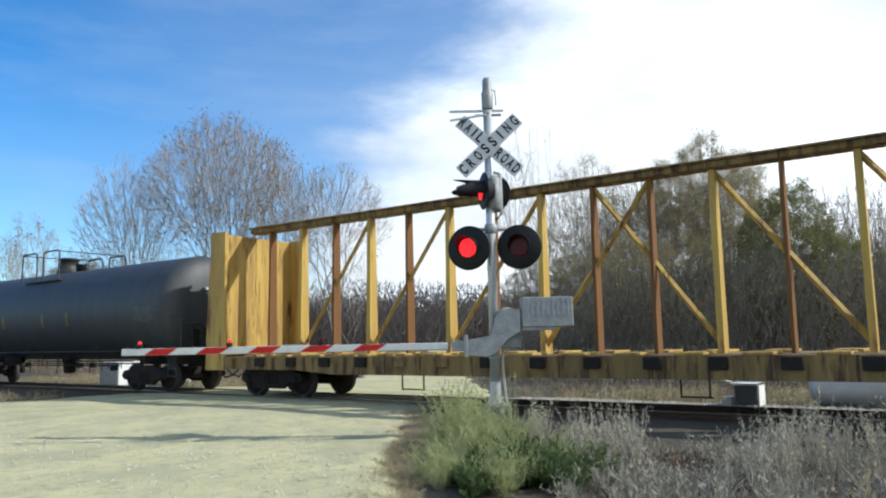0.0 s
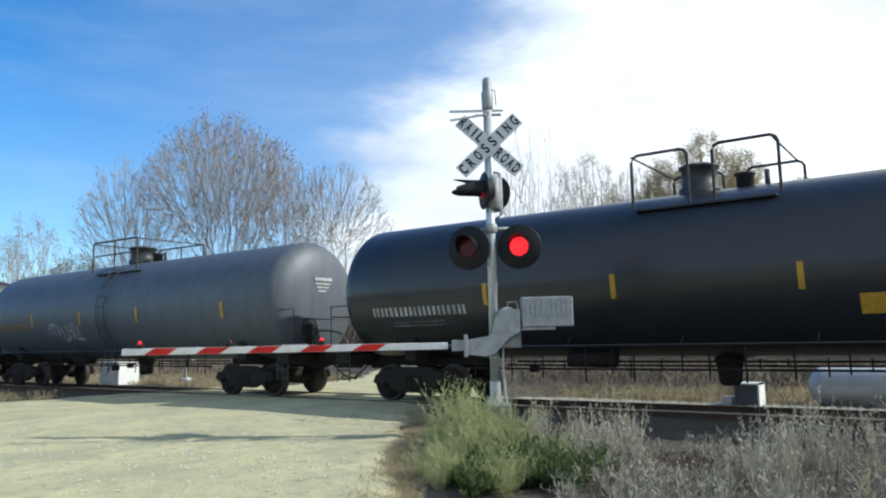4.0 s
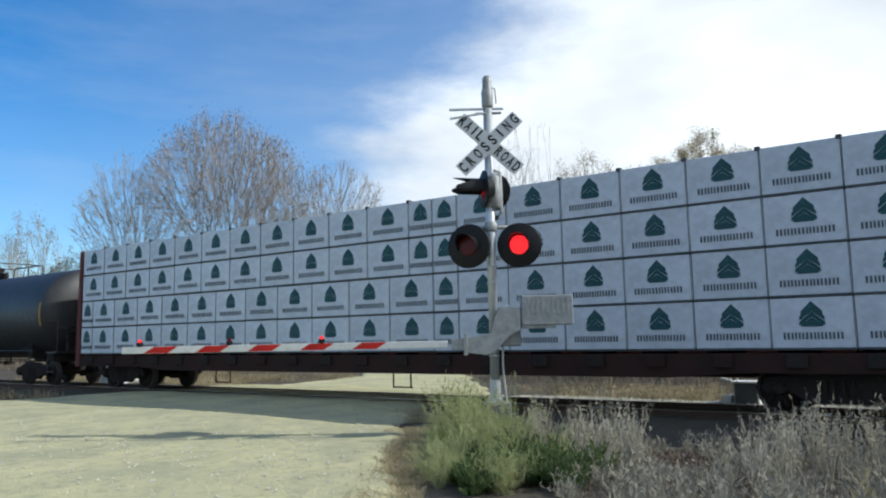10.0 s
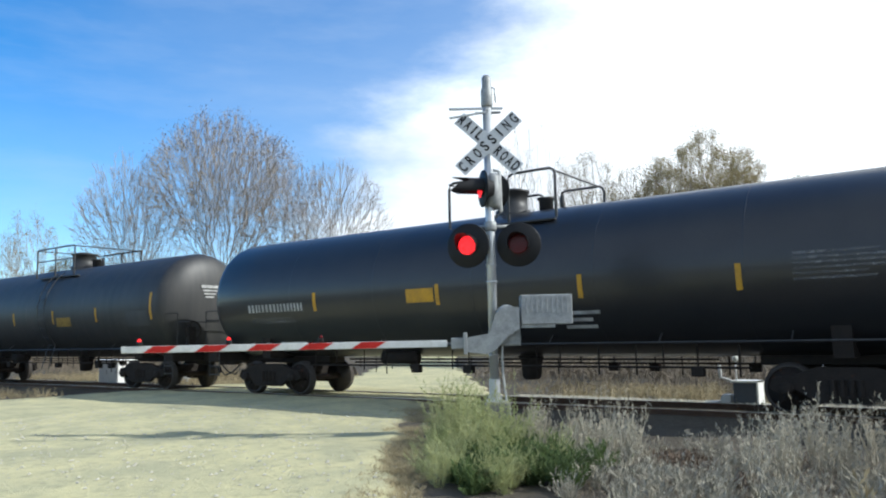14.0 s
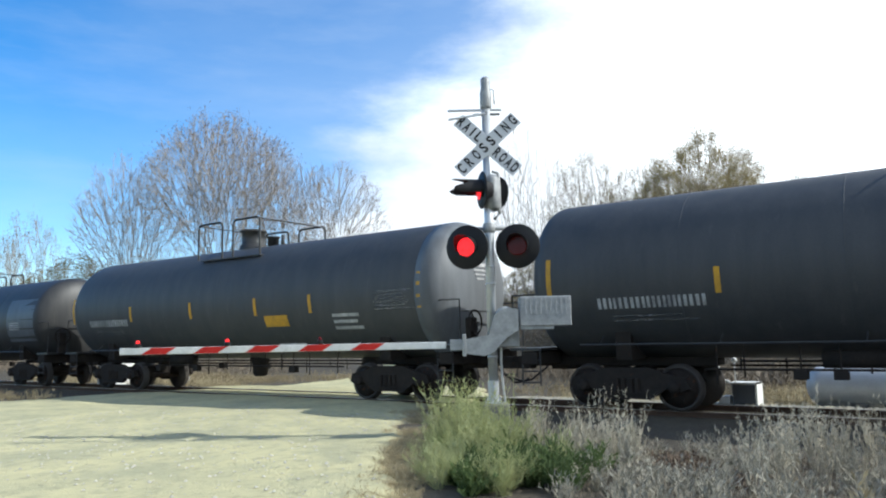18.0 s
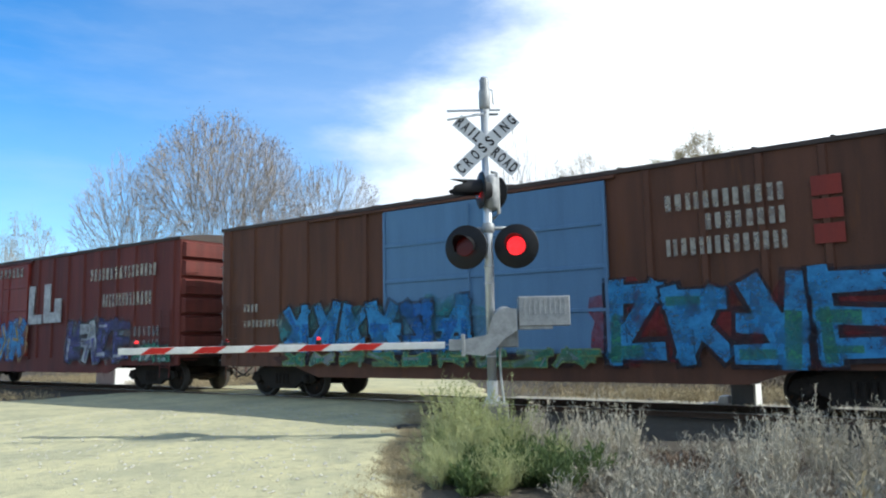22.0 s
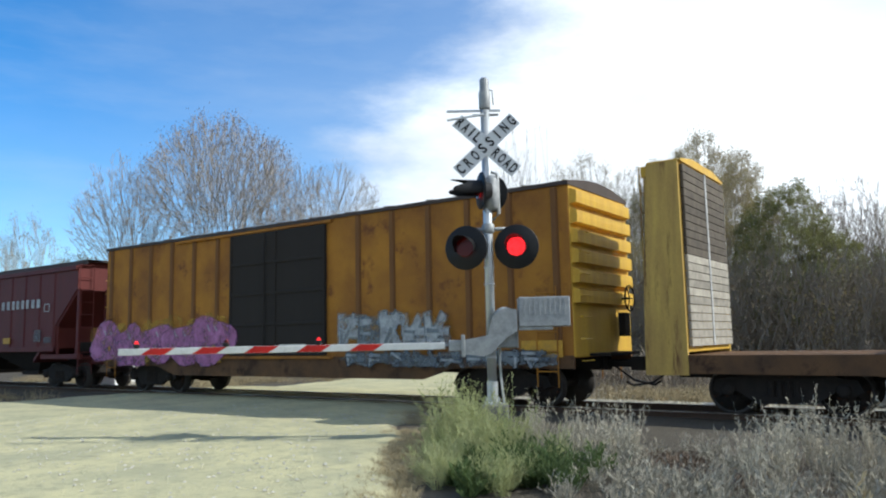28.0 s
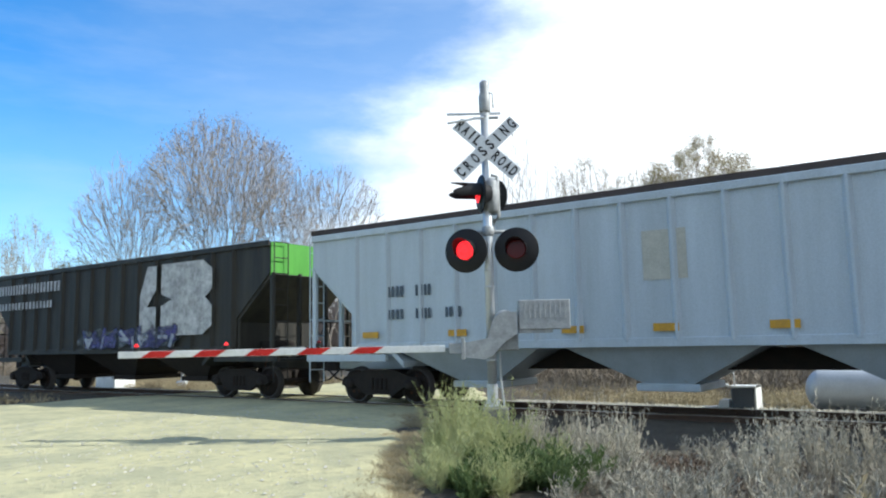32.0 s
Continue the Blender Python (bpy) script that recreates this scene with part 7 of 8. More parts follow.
def lumber_load(mid, length, label, seed):
    """Wrapped bundles in four tiers on both sides of the beam."""
    ob = thing("lumber_load", label, "lumber", "freight train", pose(mid, TRACK_Y, 0))
    cars.append((ob, mid))
    h = length / 2
    rng = random.Random(seed)
    tier = 0.85
    seam = rng.choice((1.4, -2.2))
    meshes = {}
    f = Form()
    f.box(-0.045, 0.045, -0.06, 0.1, -0.04, 0.035, 0.01)
    corner = mesh_from("corner_protector", f, M_STRAPSHADE)

    def bundle_mesh(w, half):
        key = (round(w, 2), half)
        if key not in meshes:
            f = Form()
            f.box(0.005, w - 0.005, -0.6, 0.6, 0.03, tier - 0.012, 0.009)
            f.slot = 3
            f.box(0.03, w - 0.03, -0.58, 0.58, 0.0, 0.04)
            c = w / 2
            y = -0.604
            # printed mark: a peaked roof over stacked chevrons, and a row of bars
            f.slot = 1
            for k in range(3):
                z, g = 0.78 - 0.085 * k, (0.16, 0.185, 0.19)[k]
                f.slab([(c - g, z - 0.16), (c, z), (c + g, z - 0.16), (c + g, z - 0.225), (c, z - 0.083), (c - g, z - 0.225)], y - 0.002, y)
            f.slab([(c - 0.16, 0.41), (c, 0.52), (c + 0.16, 0.41), (c + 0.16, 0.37), (c - 0.16, 0.37)], y - 0.002, y)
            f.slot = 2
            for a, b, z0, z1 in blocks(8, max(0.02, c - 0.45), min(c + 0.45, w - 0.02), 0.17, 0.28, 77):
                f.box(a, b, y - 0.002, y, z0, z1)
            # strap down the joint, and a dark strip that paints the shade in the gap over the bearers
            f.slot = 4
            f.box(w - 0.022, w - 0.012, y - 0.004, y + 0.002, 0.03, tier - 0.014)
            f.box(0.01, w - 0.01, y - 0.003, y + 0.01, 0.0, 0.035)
            meshes[key] = mesh_from("lumber_bundle", f, [M_WRAP, M_TEAL, M_GREYPRINT, M_BOARD, M_STRAPSHADE])
        return meshes[key]

    for t in range(4):
        x = -h + 0.22
        while x < h - 0.35:
            w = 0.66 if 0.0 < x - seam < 1.24 or (t < 2 and x < -h + 0.3) else 1.24
            w = min(w, h - 0.15 - x)
            if w < 0.45:
                break
            for s in (-1, 1):
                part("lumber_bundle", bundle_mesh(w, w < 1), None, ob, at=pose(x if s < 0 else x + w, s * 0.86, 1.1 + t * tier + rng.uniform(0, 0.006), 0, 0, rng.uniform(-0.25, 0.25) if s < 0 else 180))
                if t == 3 and w > 1:
                    part("corner_protector", corner, None, ob, at=pose(x + w - 0.03, s * 1.41, 1.1 + 4 * tier, 0, 0, 0 if s < 0 else 180))
            x += w
    return ob


# ---- the train, from its head to its tail; distances are places along the train ----
def span(a, b, gap=1.9):
    """Middle and length of a car between two couplings."""
    return (a + b) / 2, abs(a - b) - gap


JOINTS = [7.2, -18.0, -36.8, -55.6, -75.2, -93.3, -111.9, -130.45, -155.55, -181.4, -200.1, -219.45, -238.8, -256.4, -274.8, -293.6, -310.7, -329.95, -348.9,
          -367.9, -386.7, -405.4, -430.8, -453.6, -471.2, -489.7, -508.6, -527.2, -544.0]
CAR = [span(a, b) for a, b in zip(JOINTS, JOINTS[1:])]

centerbeam_car(CAR[0][0], CAR[0][1] + 0.3, M_YELLOWSTEEL, "empty yellow centerbeam flatcar with rusty posts", post_mat=M_RUSTSHADEPOST, frame_mat=M_DIRTYSHADEYELLOW, middle=-0.34)

# tank cars: painted marks are (kind, x0, x1, z0, z1, paint, count)
tank_car(*CAR[1], M_DULL, "dull grey-black tank car with a sunlit pale end", 0.2, 0, [("word", -6.4, -4.6, 2.2, 2.38, M_FAINT, 9), ("lines", 6.7, 7.85, 2.1, 2.58, M_FAINT, 6)], strips=(-1.6, 1.2, 2.8), strip_mat=M_OCHRE)
tank_car(*CAR[2], M_BLACK, "black tank car with big white block lettering", 0.2, 3,
         [("word", -6.9, -3.3, 2.3, 2.66, M_STENCIL, 6), ("word", -6.8, -4.9, 1.82, 2.0, M_STENCIL, 9), ("lines", -6.7, -5.0, 1.6, 1.75, M_FAINT, 2), ("lines", 6.3, 7.3, 1.94, 2.42, M_STENCIL, 6),
          ("box", 5.7, 6.2, 1.53, 1.8, M_STENCIL, 1), ("box", -2.6, -2.35, 1.95, 2.2, M_STENCIL, 1), ("lines", 1.1, 1.95, 1.72, 1.88, M_FAINT, 2)], strips=(-1.6, 1.0, 4.4))
tank_car(*CAR[3], M_GLOSS, "glossy black tank car with yellow placards", -0.2, 0,
         [("word", -7.7, -5.1, 1.94, 2.14, M_STENCIL, 10), ("lines", -7.2, -5.4, 1.7, 1.85, M_FAINT, 2), ("panel", 2.2, 3.0, 1.68, 2.0, M_YELLOW, 1), ("lines", 6.4, 7.55, 2.1, 2.6, M_FAINT, 7), ("box", -4.1, -3.85, 1.9, 2.15, M_STENCIL, 1)],
         strips=(-4.6, -1.8, 1.4, 4.2, 7.75))
tank_car(*CAR[4], M_SLATE, "blue-grey tank car with faded yellow lettering and graffiti", 0.0, 1, [("word", -6.75, -4.75, 2.02, 2.22, M_OCHRE, 10), ("scrawl", -3.5, -1.6, 1.55, 2.2, M_STENCIL, 5)], strips=(-7.7, -4.5, -1.4, 1.8, 5.8))
tank_car(*CAR[5], M_BLACK, "black tank car with white block lettering and graffiti", -0.2, 1,
         [("word", -6.75, -3.05, 2.58, 2.92, M_STENCIL, 6), ("word", -6.7, -5.05, 2.02, 2.18, M_STENCIL, 9), ("lines", -6.7, -5.2, 1.75, 1.9, M_FAINT, 2), ("scrawl", -3.1, -1.7, 1.6, 2.15, M_FAINT, 3), ("panel", 2.9, 3.7, 2.05, 2.3, M_YELLOW, 1),
          ("box", 5.5, 5.95, 1.65, 1.9, M_STENCIL, 1), ("lines", 6.15, 7.25, 2.08, 2.55, M_FAINT, 7), ("box", -3.75, -3.5, 1.95, 2.15, M_STENCIL, 1)], strips=(-3.95, -1.3, 1.75, 4.3, 7.65))
tank_car(*CAR[6], M_WHITETANK, "white tank car with dark stencils and a strapped shell", 0.35, 2,
         [("word", -6.95, -5.7, 1.74, 1.9, M_BLACK, 4), ("word", -5.4, -4.0, 1.76, 1.94, M_BLACK, 6), ("scrawl", 4.8, 5.7, 2.2, 2.5, M_SLATE, 4), ("lines", 5.9, 7.0, 2.1, 2.4, M_FAINT, 4), ("panel", 0.3, 1.2, 1.5, 1.66, M_OCHRE, 1)],
         strips=(-4.9, -1.95, 1.25, 4.7, 7.5), strip_mat=M_DOORDARK, rail_mat=M_WHITETANK, straps=True, end_mark=False)
for k in (7, 8):
    centerbeam_car(CAR[k][0], CAR[k][1] + 0.3, M_BOXRED, "red centerbeam flatcar loaded with wrapped lumber", 4.52, frame_mat=M_DARKSILL, flare=0.1, thick=0.13)
    lumber_load(CAR[k][0], CAR[k][1] + 0.3, "stacked lumber bundles in pale printed wrap", k)
tank_car(*CAR[9], M_BLACK, "weathered black tank car with a sunlit dull end", 1.0, 1, [("word", -6.8, -4.9, 1.95, 2.12, M_FAINT, 10), ("lines", 6.5, 7.65, 2.2, 2.62, M_FAINT, 7)], strips=(-5.0, -1.7, 1.3, 4.5, 7.85))
tank_car(*CAR[10], M_BLACK, "black tank car with white reporting marks", -0.4, 0, [("word", -7.35, -5.1, 2.06, 2.26, M_STENCIL, 10), ("lines", -7.0, -5.4, 1.8, 1.92, M_FAINT, 2), ("lines", 6.0, 7.2, 2.2, 2.6, M_FAINT, 6)], strips=(-8.1, -4.85, -1.6, 1.3, 7.9))
tank_car(*CAR[11], M_GLOSS, "black tank car with an orange placard", 0.5, 0, [("word", -7.05, -5.0, 2.13, 2.33, M_STENCIL, 8), ("lines", -6.9, -5.0, 1.85, 2.0, M_FAINT, 2), ("panel", -1.75, -1.0, 2.18, 2.48, M_YELLOW, 1), ("lines", 6.2, 7.6, 2.2, 2.7, M_FAINT, 6), ("lines", 2.0, 2.8, 1.5, 1.9, M_STENCIL, 3)], strips=(-4.6, -0.9, 2.45, 5.35))
tank_car(*CAR[12], M_BLACK, "black tank car with a grey data panel", 0.9, 1, [("lines", -6.9, -5.2, 1.9, 2.1, M_FAINT, 3), ("panel", 5.8, 6.95, 1.92, 2.38, M_DULL, 1), ("panel", 1.7, 2.6, 2.0, 2.3, M_OCHRE, 1)], strips=(-4.0, -1.2, 1.5, 4.15, 7.1))
tank_car(*CAR[13], M_BLUEBLACK, "blue-black tank car with yellow reporting marks", 1.4, 1, [("word", -6.95, -4.75, 2.02, 2.24, M_YELLOW, 10), ("panel", 5.6, 7.0, 2.2, 2.45, M_OCHRE, 1)], strips=(-7.85, -4.25, -1.6, 1.6, 5.6), R=1.5, zc=2.38)
tank_car(*CAR[14], M_DULL, "dull grey-black tank car with a pale grey end", 0.25, 0, [("word", -6.85, -4.8, 1.9, 2.1, M_STENCIL, 10), ("lines", -6.6, -5.0, 1.65, 1.8, M_FAINT, 2), ("panel", 3.25, 4.05, 1.72, 2.0, M_OCHRE, 1)], strips=(-7.8, -4.6, -1.6, 1.55, 4.25, 7.8), head=0.15, head_mat=M_GREYTANK)
tank_car(*CAR[15], M_DULL, "dull grey tank car with white reporting marks", 0.05, 0, [("word", -6.3, -4.2, 1.98, 2.18, M_STENCIL, 9), ("lines", -6.0, -4.4, 1.75, 1.88, M_FAINT, 2), ("panel", 1.9, 2.75, 1.8, 2.08, M_YELLOW, 1), ("lines", 5.65, 6.8, 2.08, 2.56, M_FAINT, 6), ("lines", 4.3, 5.2, 1.65, 2.1, M_STENCIL, 3)],
         strips=(-7.2, -4.0, -1.1, 1.6, 3.6, 6.95), head=0.2, head_mat=M_GREYTANK)
tank_car(*CAR[16], M_BLACK, "black tank car patched with slate grey bands", 0.2, 0, [("word", -7.2, -5.2, 2.08, 2.28, M_OCHRE, 9), ("panel", 3.45, 4.3, 1.7, 1.96, M_YELLOW, 1), ("panel", 6.2, 8.1, 1.6, 3.1, M_SLATE, 1), ("lines", 6.4, 7.2, 2.0, 2.3, M_STENCIL, 4)],
         bands=[(-8.0, -5.7, M_SLATE), (-2.4, 2.1, M_SLATE)], strips=(4.45, -1.95, -7.6), R=1.5, zc=2.38)
tank_car(*CAR[17], M_BLACK, "black tank car with yellow-green placards", -0.85, 0, [("word", -7.1, -4.9, 2.02, 2.22, M_OCHRE, 10), ("panel", 2.95, 3.8, 2.25, 2.52, M_YELLOW, 1), ("panel", 6.4, 7.55, 1.88, 2.46, M_DULL, 1)], strips=(-8.05, -4.5, -1.8, 4.0, 7.8), R=1.5, zc=2.38)

c = boxcar(CAR[18][0], CAR[18][1], M_BOXBROWN, M_DOORBLUE, M_ENDGREY, "brown boxcar with blue doors and blue graffiti", 4.45, 5.4, -0.1, 9, end_ribs=8)
flat_words(c, -1.58, [(6, 3.7, 5.75, 3.58, 3.88, M_CHALKY), (4, 4.4, 5.75, 3.2, 3.48, M_CHALKY), (7, 3.7, 5.75, 2.78, 3.08, M_CHALKY), (5, -7.6, -6.1, 1.8, 1.98, M_CHALKY), (2, -7.6, -7.0, 2.2, 2.4, M_CHALKY)])
graffiti(c, -1.64, -6.0, -0.4, 1.15, 2.3, "sky", "dark", 3, 6, ("blue", "teal"))
graffiti(c, -1.63, -6.1, 2.4, 0.65, 1.15, "green", "lime", 4, 9, ("haze", "dark"))
graffiti(c, -1.6, 2.5, 8.3, 0.7, 2.35, "sky", "dark", 5, 5, ("green", "red"))
for z in (2.8, 3.2, 3.58):
    f = Form()
    f.box(6.12, 6.56, -1.57, -1.555, z, z + 0.32)
    part("paint_patch", f, M_BRIGHTRED, c)
for z in (2.7, 3.15):
    f = Form()
    f.box(7.2, 7.6, -1.57, -1.555, z, z + 0.3)
    part("paint_patch", f, M_CHALKY, c)
c = boxcar(CAR[19][0], CAR[19][1], M_BOXRED, M_BRIGHTRED, M_BOXRED, "oxide red boxcar with white block lettering and graffiti", 4.45, 2.8, -1.5, 9)
flat_words(c, -1.58, [(8, 3.85, 7.45, 3.45, 3.83, M_CHALKY), (7, 4.6, 7.25, 2.6, 3.0, M_CHALKY), (3, 6.3, 7.65, 1.65, 1.95, M_FAINT), (3, 6.3, 7.65, 1.35, 1.55, M_FAINT)])
flat_words(c, -1.62, [(4, -2.75, -0.35, 3.88, 4.22, M_CHALKY)])
f = Form()
f.slab([(0.0, 2.18), (0.92, 2.18), (0.92, 2.5), (0.36, 2.5), (0.36, 2.62), (0.42, 3.5), (0.02, 3.5)], -1.6, -1.57)
f.slab([(1.05, 2.2), (2.15, 2.2), (2.15, 3.0), (1.75, 3.0), (1.75, 2.55), (1.45, 2.55), (1.45, 3.52), (1.05, 3.52)], -1.6, -1.57)
part("emblem", f, M_STENCIL, c, "two large white block shapes")
graffiti(c, -1.61, -6.5, -2.9, 0.85, 2.4, "green", "dark", 7, 5, ("teal", "haze"))
graffiti(c, -1.64, -2.8, -0.1, 0.9, 2.4, "sky", "violet", 8, 3, ("gold", "peach"))
graffiti(c, -1.6, -8.3, -7.3, 2.9, 3.7, "white", "dark", 14, 2, (), "scrawl")
graffiti(c, -1.6, -8.2, -6.4, 1.4, 2.4, "white", "dark", 16, 4, (), "scrawl")
graffiti(c, -1.6, 2.6, 6.2, 0.7, 2.25, "violet", "dark", 9, 4, ("white", "haze"))
graffiti(c, -1.6, 6.3, 8.2, 0.9, 1.4, "green", "dark", 10, 3)
c = boxcar(CAR[20][0], CAR[20][1], M_BOXRED, M_BRIGHTRED, M_BOXRED, "red boxcar with faded lettering and pale graffiti", 4.45, 2.6, -1.4, 9)
flat_words(c, -1.58, [(8, 4.0, 7.6, 3.6, 3.92, M_FAINT), (7, 4.4, 7.15, 2.65, 3.0, M_CHALKY)])
graffiti(c, -1.58, -8.3, -3.4, 1.2, 2.7, "teal", "haze", 41, 5, ("sky", "sky"), "cloud")
graffiti(c, -1.6, -8.3, -2.9, 0.7, 2.2, "white", "dark", 11, 7, ("haze", "haze"))
graffiti(c, -1.64, -2.9, -0.2, 0.8, 1.9, "haze", "green", 15, 4, ("white", "teal"))
graffiti(c, -1.62, 0.0, 2.6, 0.85, 2.0, "white", "haze", 12, 2, ("haze", "violet"), "bubble")
graffiti(c, -1.6, 2.8, 6.1, 0.65, 2.3, "peach", "haze", 13, 3, ("lime", "lime"))
c = centerbeam_car(CAR[21][0], CAR[21][1] + 0.3, M_BOXRED, "empty oxide red centerbeam flatcar", frame_mat=M_MAROONGRIME, middle=0.13)

f = Form()
xb = -(CAR[21][1] + 0.3) / 2 + 0.06
for y0, y1, z, n in ((-1.25, -0.5, 3.7, 1), (-1.2, -0.55, 3.1, 2), (-1.15, -0.6, 2.6, 1), (0.5, 1.2, 3.8, 2), (0.55, 1.25, 3.2, 3), (0.6, 1.2, 2.5, 2)):
    for k in range(n):
        f.box(xb, xb + 0.006, y0, y1 - 0.1 * k, z - 0.13 * k, z - 0.13 * k + 0.06)
part("stencil_block", f, M_CHALKY, c)["kind"] = "stuff"

# bulkhead flatcar with a tarped load
fb = new_car("bulkhead_flatcar", "yellow bulkhead flatcar with board-lined ends", "flatcar", CAR[22][0])
FL = CAR[22][1] + 0.3
flat_frame(fb, FL, M_BROWNSILL, 1.05, 0.5, False)
for s in (-1, 1):
    bulkhead(fb, s * FL / 2, s, M_YELLOWSTEEL, 4.55, (M_BOARD, M_BOARDDARK))
flat_words(fb, -1.462, [(9, -6.4, -3.2, 0.8, 1.02, M_FAINT)])
tarp = thing("tarped_load", "low load under a tied blue tarpaulin", "load", "freight train", pose(CAR[22][0], TRACK_Y, 0))
cars.append((tarp, CAR[22][0]))
f = Form()
f.smooth = True
nx, ny = 90, 14
vs = []
for i in range(nx + 1):
    x = -FL / 2 + 4.0 + (FL - 5.2) * i / nx
    for j in range(ny + 1):
        t = j / ny
        hump = 0.56 + 0.05 * math.sin(x * 0.8) + 0.05 * noise.noise((x * 0.9, t * 3, 0)) - (0.22 if i in (0, nx) else 0)
        if t < 0.2:
            y, z = -1.36 + 0.02 * noise.noise((x * 2, 0, 1)), 1.06 + hump * (t / 0.2)
        elif t > 0.8:
            y, z = 1.36, 1.06 + hump * ((1 - t) / 0.2)
        else:
            y, z = -1.34 + 2.68 * (t - 0.2) / 0.6, 1.06 + hump + 0.12 * math.sin(math.pi * (t - 0.2) / 0.6)
        y += 0.05 * noise.noise((x * 1.7, z * 2, 3))
        z += 0.04 * noise.noise((x * 2.3, y * 2, 5))
        vs.append((x, y, z))
f.mesh_of(vs, [(i * (ny + 1) + j, (i + 1) * (ny + 1) + j, (i + 1) * (ny + 1) + j + 1, i * (ny + 1) + j + 1) for i in range(nx) for j in range(ny)])
f.face([vs[j] for j in range(ny + 1)])
f.face([vs[nx * (ny + 1) + j] for j in range(ny, -1, -1)])
part("tarpaulin", f, M_TARP, tarp)
for x in (-5.07, -1.89, 1.3, 4.5, 7.6):
    f = Form()
    f.slab([(x - 0.05, 1.0), (x + 0.03, 1.0), (x + 0.07, 1.66), (x - 0.07, 1.66)], -1.44, -1.425)
    f.box(x - 0.12, x + 0.12, -1.45, -1.4, 1.58, 1.68, 0.01)
    f.tube([(x + 0.1, -1.445, 1.6), (x + 0.05, -1.445, 1.25)], 0.015, 5)
    part("strap", f, M_STENCIL, tarp, "white tie strap")

# posts darker than the sides: rust plus painted-in shadow lines
c = boxcar(CAR[23][0], CAR[23][1] + 0.3, M_BOXYELLOW, M_DOORDARK, M_YELLOWCLEAN, "weathered yellow boxcar with a dark door and purple graffiti", 4.4, 3.5, -0.2, 8, end_ribs=6, end_low=2.0, post_mat=M_RUSTSHADEPOST, sill_mat=M_BROWNSILL)
graffiti(c, -1.6, -8.3, -2.0, 0.62, 2.15, "pink", "purple", 21, 5, ("white", "gold"), "bubble")
graffiti(c, -1.6, 2.0, 5.2, 1.2, 2.0, "white", "haze", 22, 5, ("haze", "orange"))
graffiti(c, -1.6, 2.2, 7.6, 0.7, 1.15, "haze", "dark", 24, 8)
f = Form()
f.box(6.9, 7.8, -1.57, -1.555, 1.02, 1.35)
part("paint_patch", f, M_YELLOW, c)

for k, words in ((24, [(4, 3.25, 6.15, 2.76, 3.06, M_STENCIL), (4, -6.25, -4.85, 2.6, 2.8, M_STENCIL), (6, -6.25, -4.9, 2.15, 2.38, M_STENCIL), (3, -6.2, -5.0, 1.8, 1.92, M_FAINT), (3, -4.55, -4.1, 1.84, 1.94, M_STENCIL)]),
                 (25, [(4, -6.2, -4.9, 2.3, 2.5, M_FAINT), (3, -0.2, 0.4, 1.65, 2.0, M_FAINT)])):
    c = hopper_car(CAR[k][0], CAR[k][1] + 0.4, M_HOPRED, M_HOPRED, "maroon covered hopper car with white lettering", 4.05, 15, rib=0.03)
    flat_words(c, -1.56, words)
    for i, x in enumerate((-6.9, -4.4, -2.05, 0.6, 3.6, 6.45)):
        f = Form()
        f.box(x, x + 0.5, -1.6, -1.585, 1.55, 1.75)
        part("placard", f, M_YELLOW if i % 2 == 0 else M_FAINT, c)
    f = Form()
    f.box(5.73, 6.2, -1.575, -1.56, 1.6, 2.0)
    part("stencil_box", f, M_FAINT, c)
    for a in (-3.65, 6.35):
        f = Form()
        for q in ((a, a + 0.35, 2.6, 2.63), (a, a + 0.35, 2.85, 2.88), (a, a + 0.03, 2.6, 2.88), (a + 0.32, a + 0.35, 2.6, 2.88)):
            f.box(q[0], q[1], -1.575, -1.56, q[2], q[3])
        part("stencil_box", f, M_STENCIL, c)
    if k == 25:
        f = Form()
        f.smooth = True
        f.lathe([(-1.575, 0.33), (-1.56, 0.33)], 24, "y", (7.5, 0, 3.3))
        f.slot = 1
        for a in (-0.1, 0.1):
            f.box(7.46 + a, 7.54 + a, -1.58, -1.57, 3.06, 3.54)
            f.box(7.26, 7.74, -1.58, -1.57, 3.26 + a, 3.34 + a)
        part("emblem", f, [M_STENCIL, M_HOPRED], c, "round white emblem")
c = hopper_car(CAR[26][0], CAR[26][1] + 0.5, M_HOPGREY, M_HOPGREY, "pale blue-grey covered hopper car with black marks", 4.03, 16, rib=0.08)
flat_words(c, -1.56, [(2, -6.1, -5.6, 2.44, 2.68, M_GREYPRINT), (2, -5.3, -4.85, 2.44, 2.68, M_GREYPRINT), (2, -6.1, -5.6, 1.94, 2.16, M_GREYPRINT), (2, -5.3, -4.85, 1.94, 2.16, M_GREYPRINT), (2, -4.5, -4.05, 1.94, 2.16, M_GREYPRINT)])
for x in (-6.8, -4.4, -1.75, 0.05, 2.0, 4.4, 6.2):
    f = Form()
    f.box(x, x + 0.46, -1.59, -1.575, 1.53, 1.67)
    part("placard", f, M_YELLOW, c)
f = Form()
f.box(-0.1, 0.7, -1.535, -1.525, 2.45, 3.35)
part("paint_patch", f, mat("beige_patch", (0.46, 0.45, 0.38), 0.6), c)
c = hopper_car(CAR[27][0] + 0.2, CAR[27][1] + 0.4, M_HOPDARK, M_GREEN, "black open hopper car with a green end and white emblem", 4.1, 15, False, rib=0.09)
f = Form()
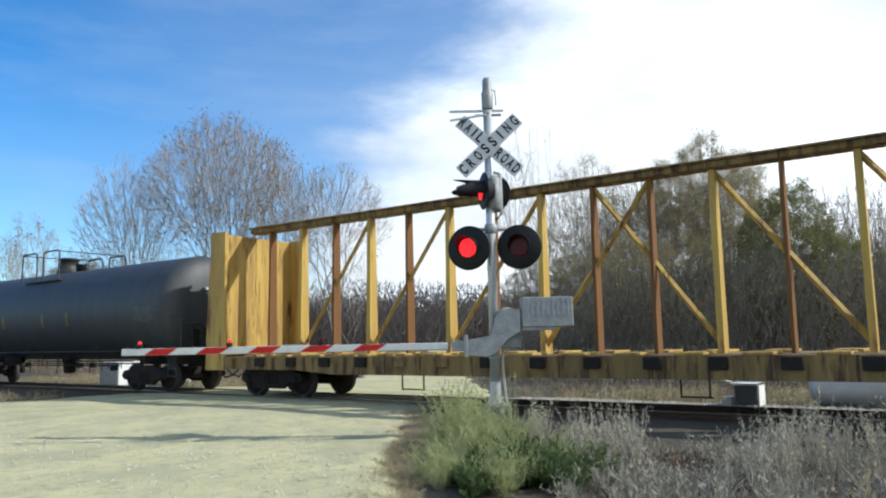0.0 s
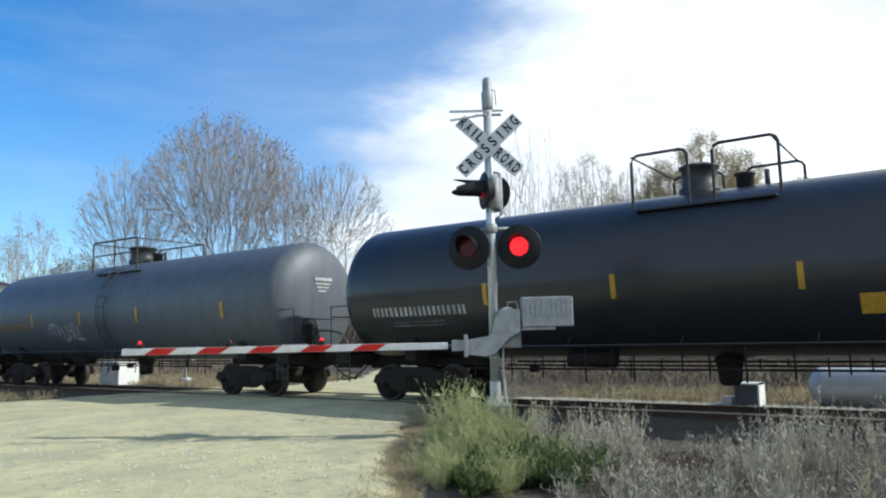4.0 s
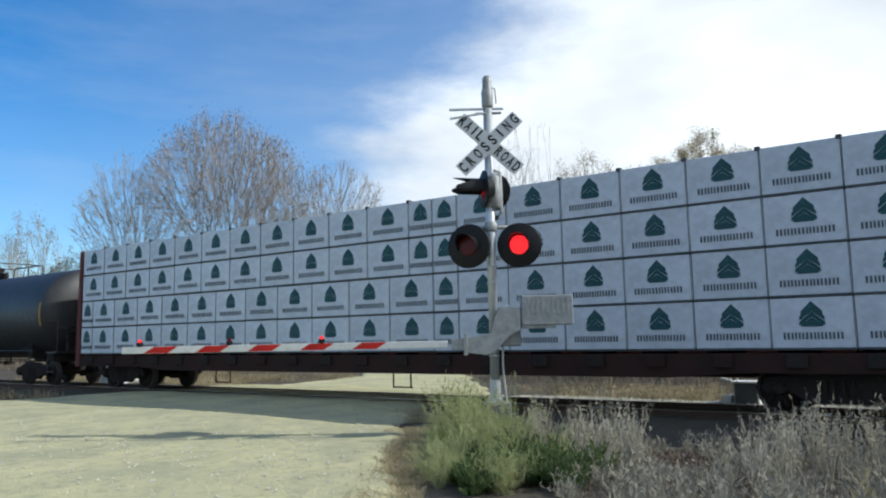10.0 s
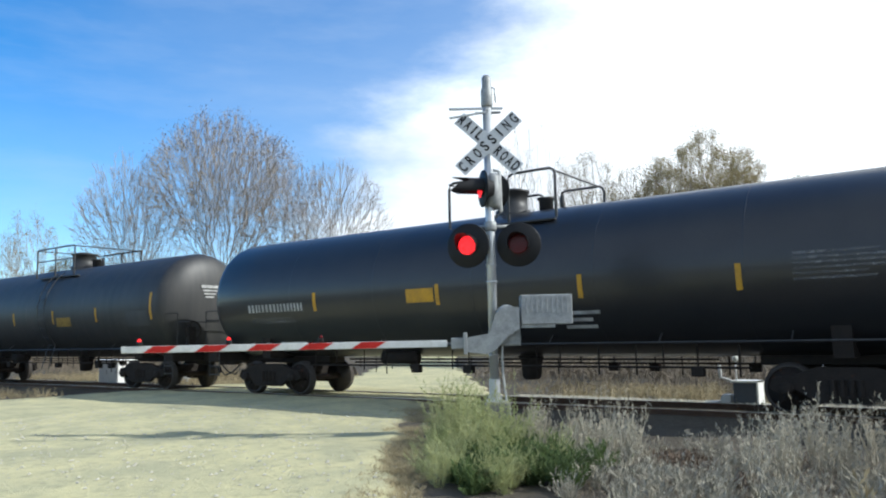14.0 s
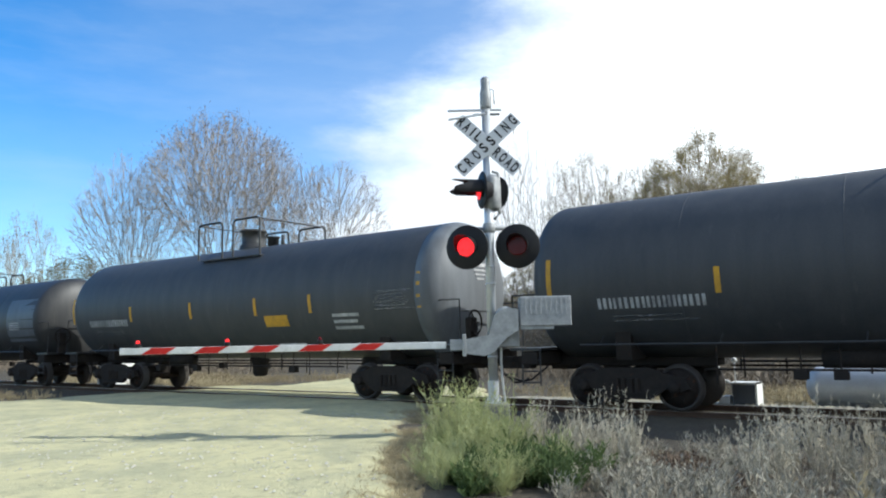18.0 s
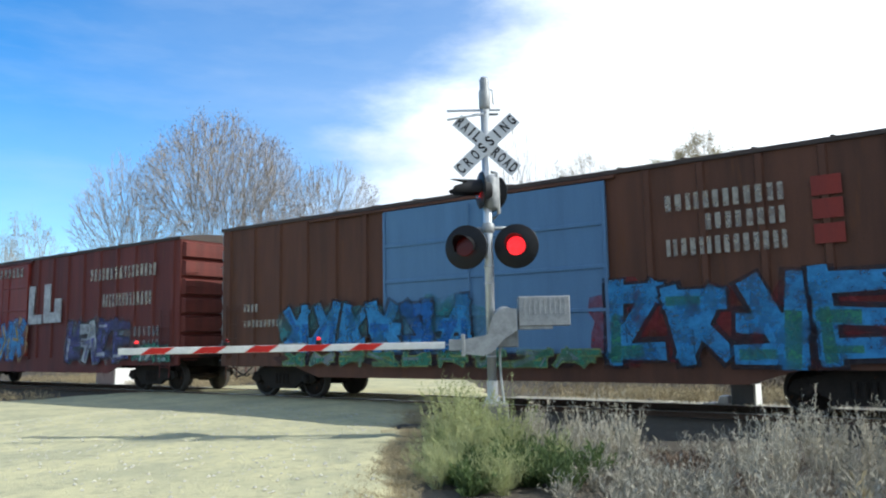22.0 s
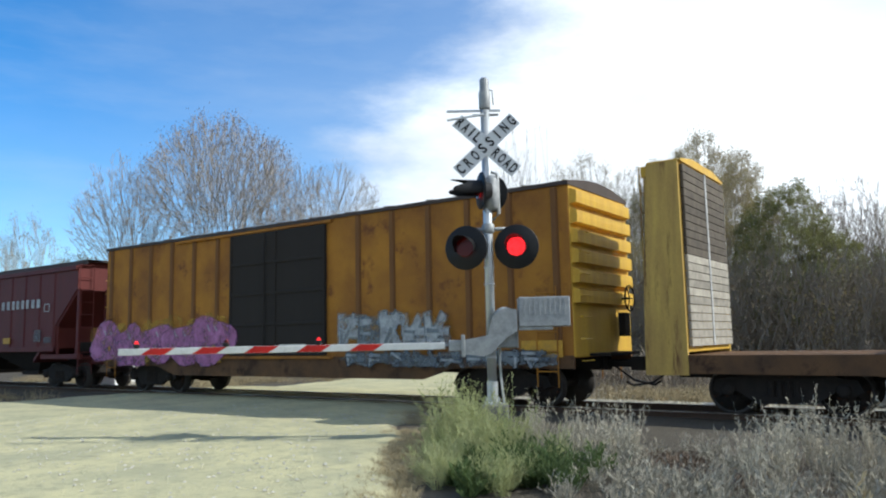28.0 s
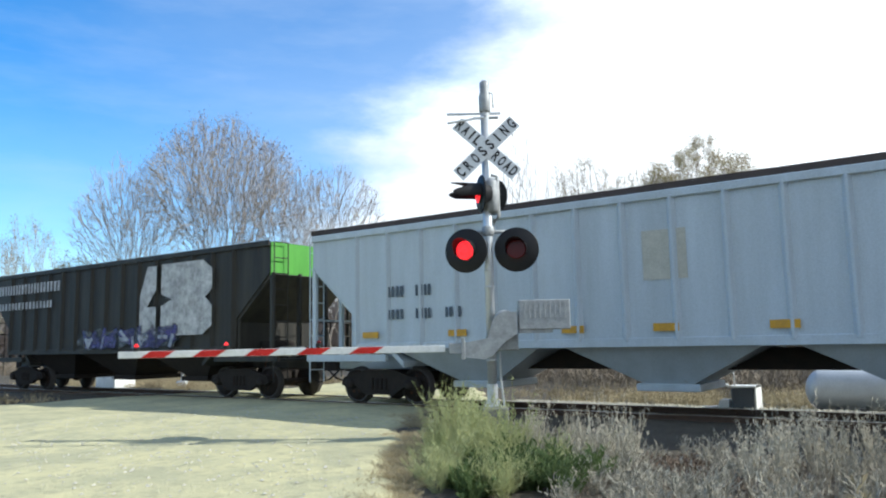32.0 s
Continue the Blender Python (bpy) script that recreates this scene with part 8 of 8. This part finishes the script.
for p in ([(1.95, 1.75), (2.75, 1.75), (2.75, 2.6), (2.3, 2.6), (2.75, 3.1), (2.75, 3.8), (2.3, 3.8), (1.95, 2.9)], [(3.0, 1.75), (4.9, 1.75), (5.3, 2.0), (5.3, 2.55), (5.0, 2.78), (5.3, 3.0), (5.3, 3.55), (4.9, 3.82), (3.0, 3.82), (3.0, 2.95), (3.5, 2.78), (3.0, 2.6)]):
    f.slab(p, -1.635, -1.625)
part("emblem", f, M_STENCIL, c, "large white block emblem")
flat_words(c, -1.63, [(10, -6.9, -2.6, 3.38, 3.72, M_STENCIL), (8, -6.85, -3.1, 2.84, 3.08, M_STENCIL)])
graffiti(c, -1.63, -1.1, 3.8, 1.4, 2.0, "violet", "dark", 31, 5)


# ---- what moves ----
def travel(t):
    """How far the train has rolled after t seconds."""
    u = t / 16
    return 244.87 * u + 10.26 * u * u - 2.19 * u ** 3


def motions():
    times = [i * 0.5 for i in range(65)]
    for car, mid in cars:
        walk(car, [(t, pose(mid + travel(t), TRACK_Y, 0)) for t in times])
    # the wheels roll while their car passes
    for car, wheel in wheelsets:
        mid = next(m for c, m in cars if c == car)
        place, x0 = wheel.matrix_basis.translation.copy(), wheel.parent.matrix_basis.translation.x
        seen = [0.04 * i for i in range(801) if -46 < mid + x0 + travel(0.04 * i) < 9]
        if not seen:
            continue
        rows = [(t, pose(*place, 0, math.degrees(travel(t) - travel(seen[0])) / 0.43, 0)) for t in seen]
        if seen[0] > 0.05:
            rows.insert(0, (0.0, pose(*place)))
        if seen[-1] < 31.95:
            rows.append((32.0, rows[-1][1]))
        walk(wheel, rows)
    # flashing by turns is imitated by motion: each lens swings its glowing or its dark face out
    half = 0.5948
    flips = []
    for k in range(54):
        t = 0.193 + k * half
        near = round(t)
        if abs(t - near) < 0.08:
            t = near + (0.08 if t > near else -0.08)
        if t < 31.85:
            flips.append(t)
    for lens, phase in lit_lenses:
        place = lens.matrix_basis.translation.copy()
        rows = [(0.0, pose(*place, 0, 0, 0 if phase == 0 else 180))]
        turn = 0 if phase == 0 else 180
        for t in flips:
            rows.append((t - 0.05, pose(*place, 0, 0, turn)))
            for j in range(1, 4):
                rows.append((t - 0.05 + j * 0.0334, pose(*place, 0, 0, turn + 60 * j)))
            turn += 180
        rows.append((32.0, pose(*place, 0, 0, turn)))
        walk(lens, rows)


motions()
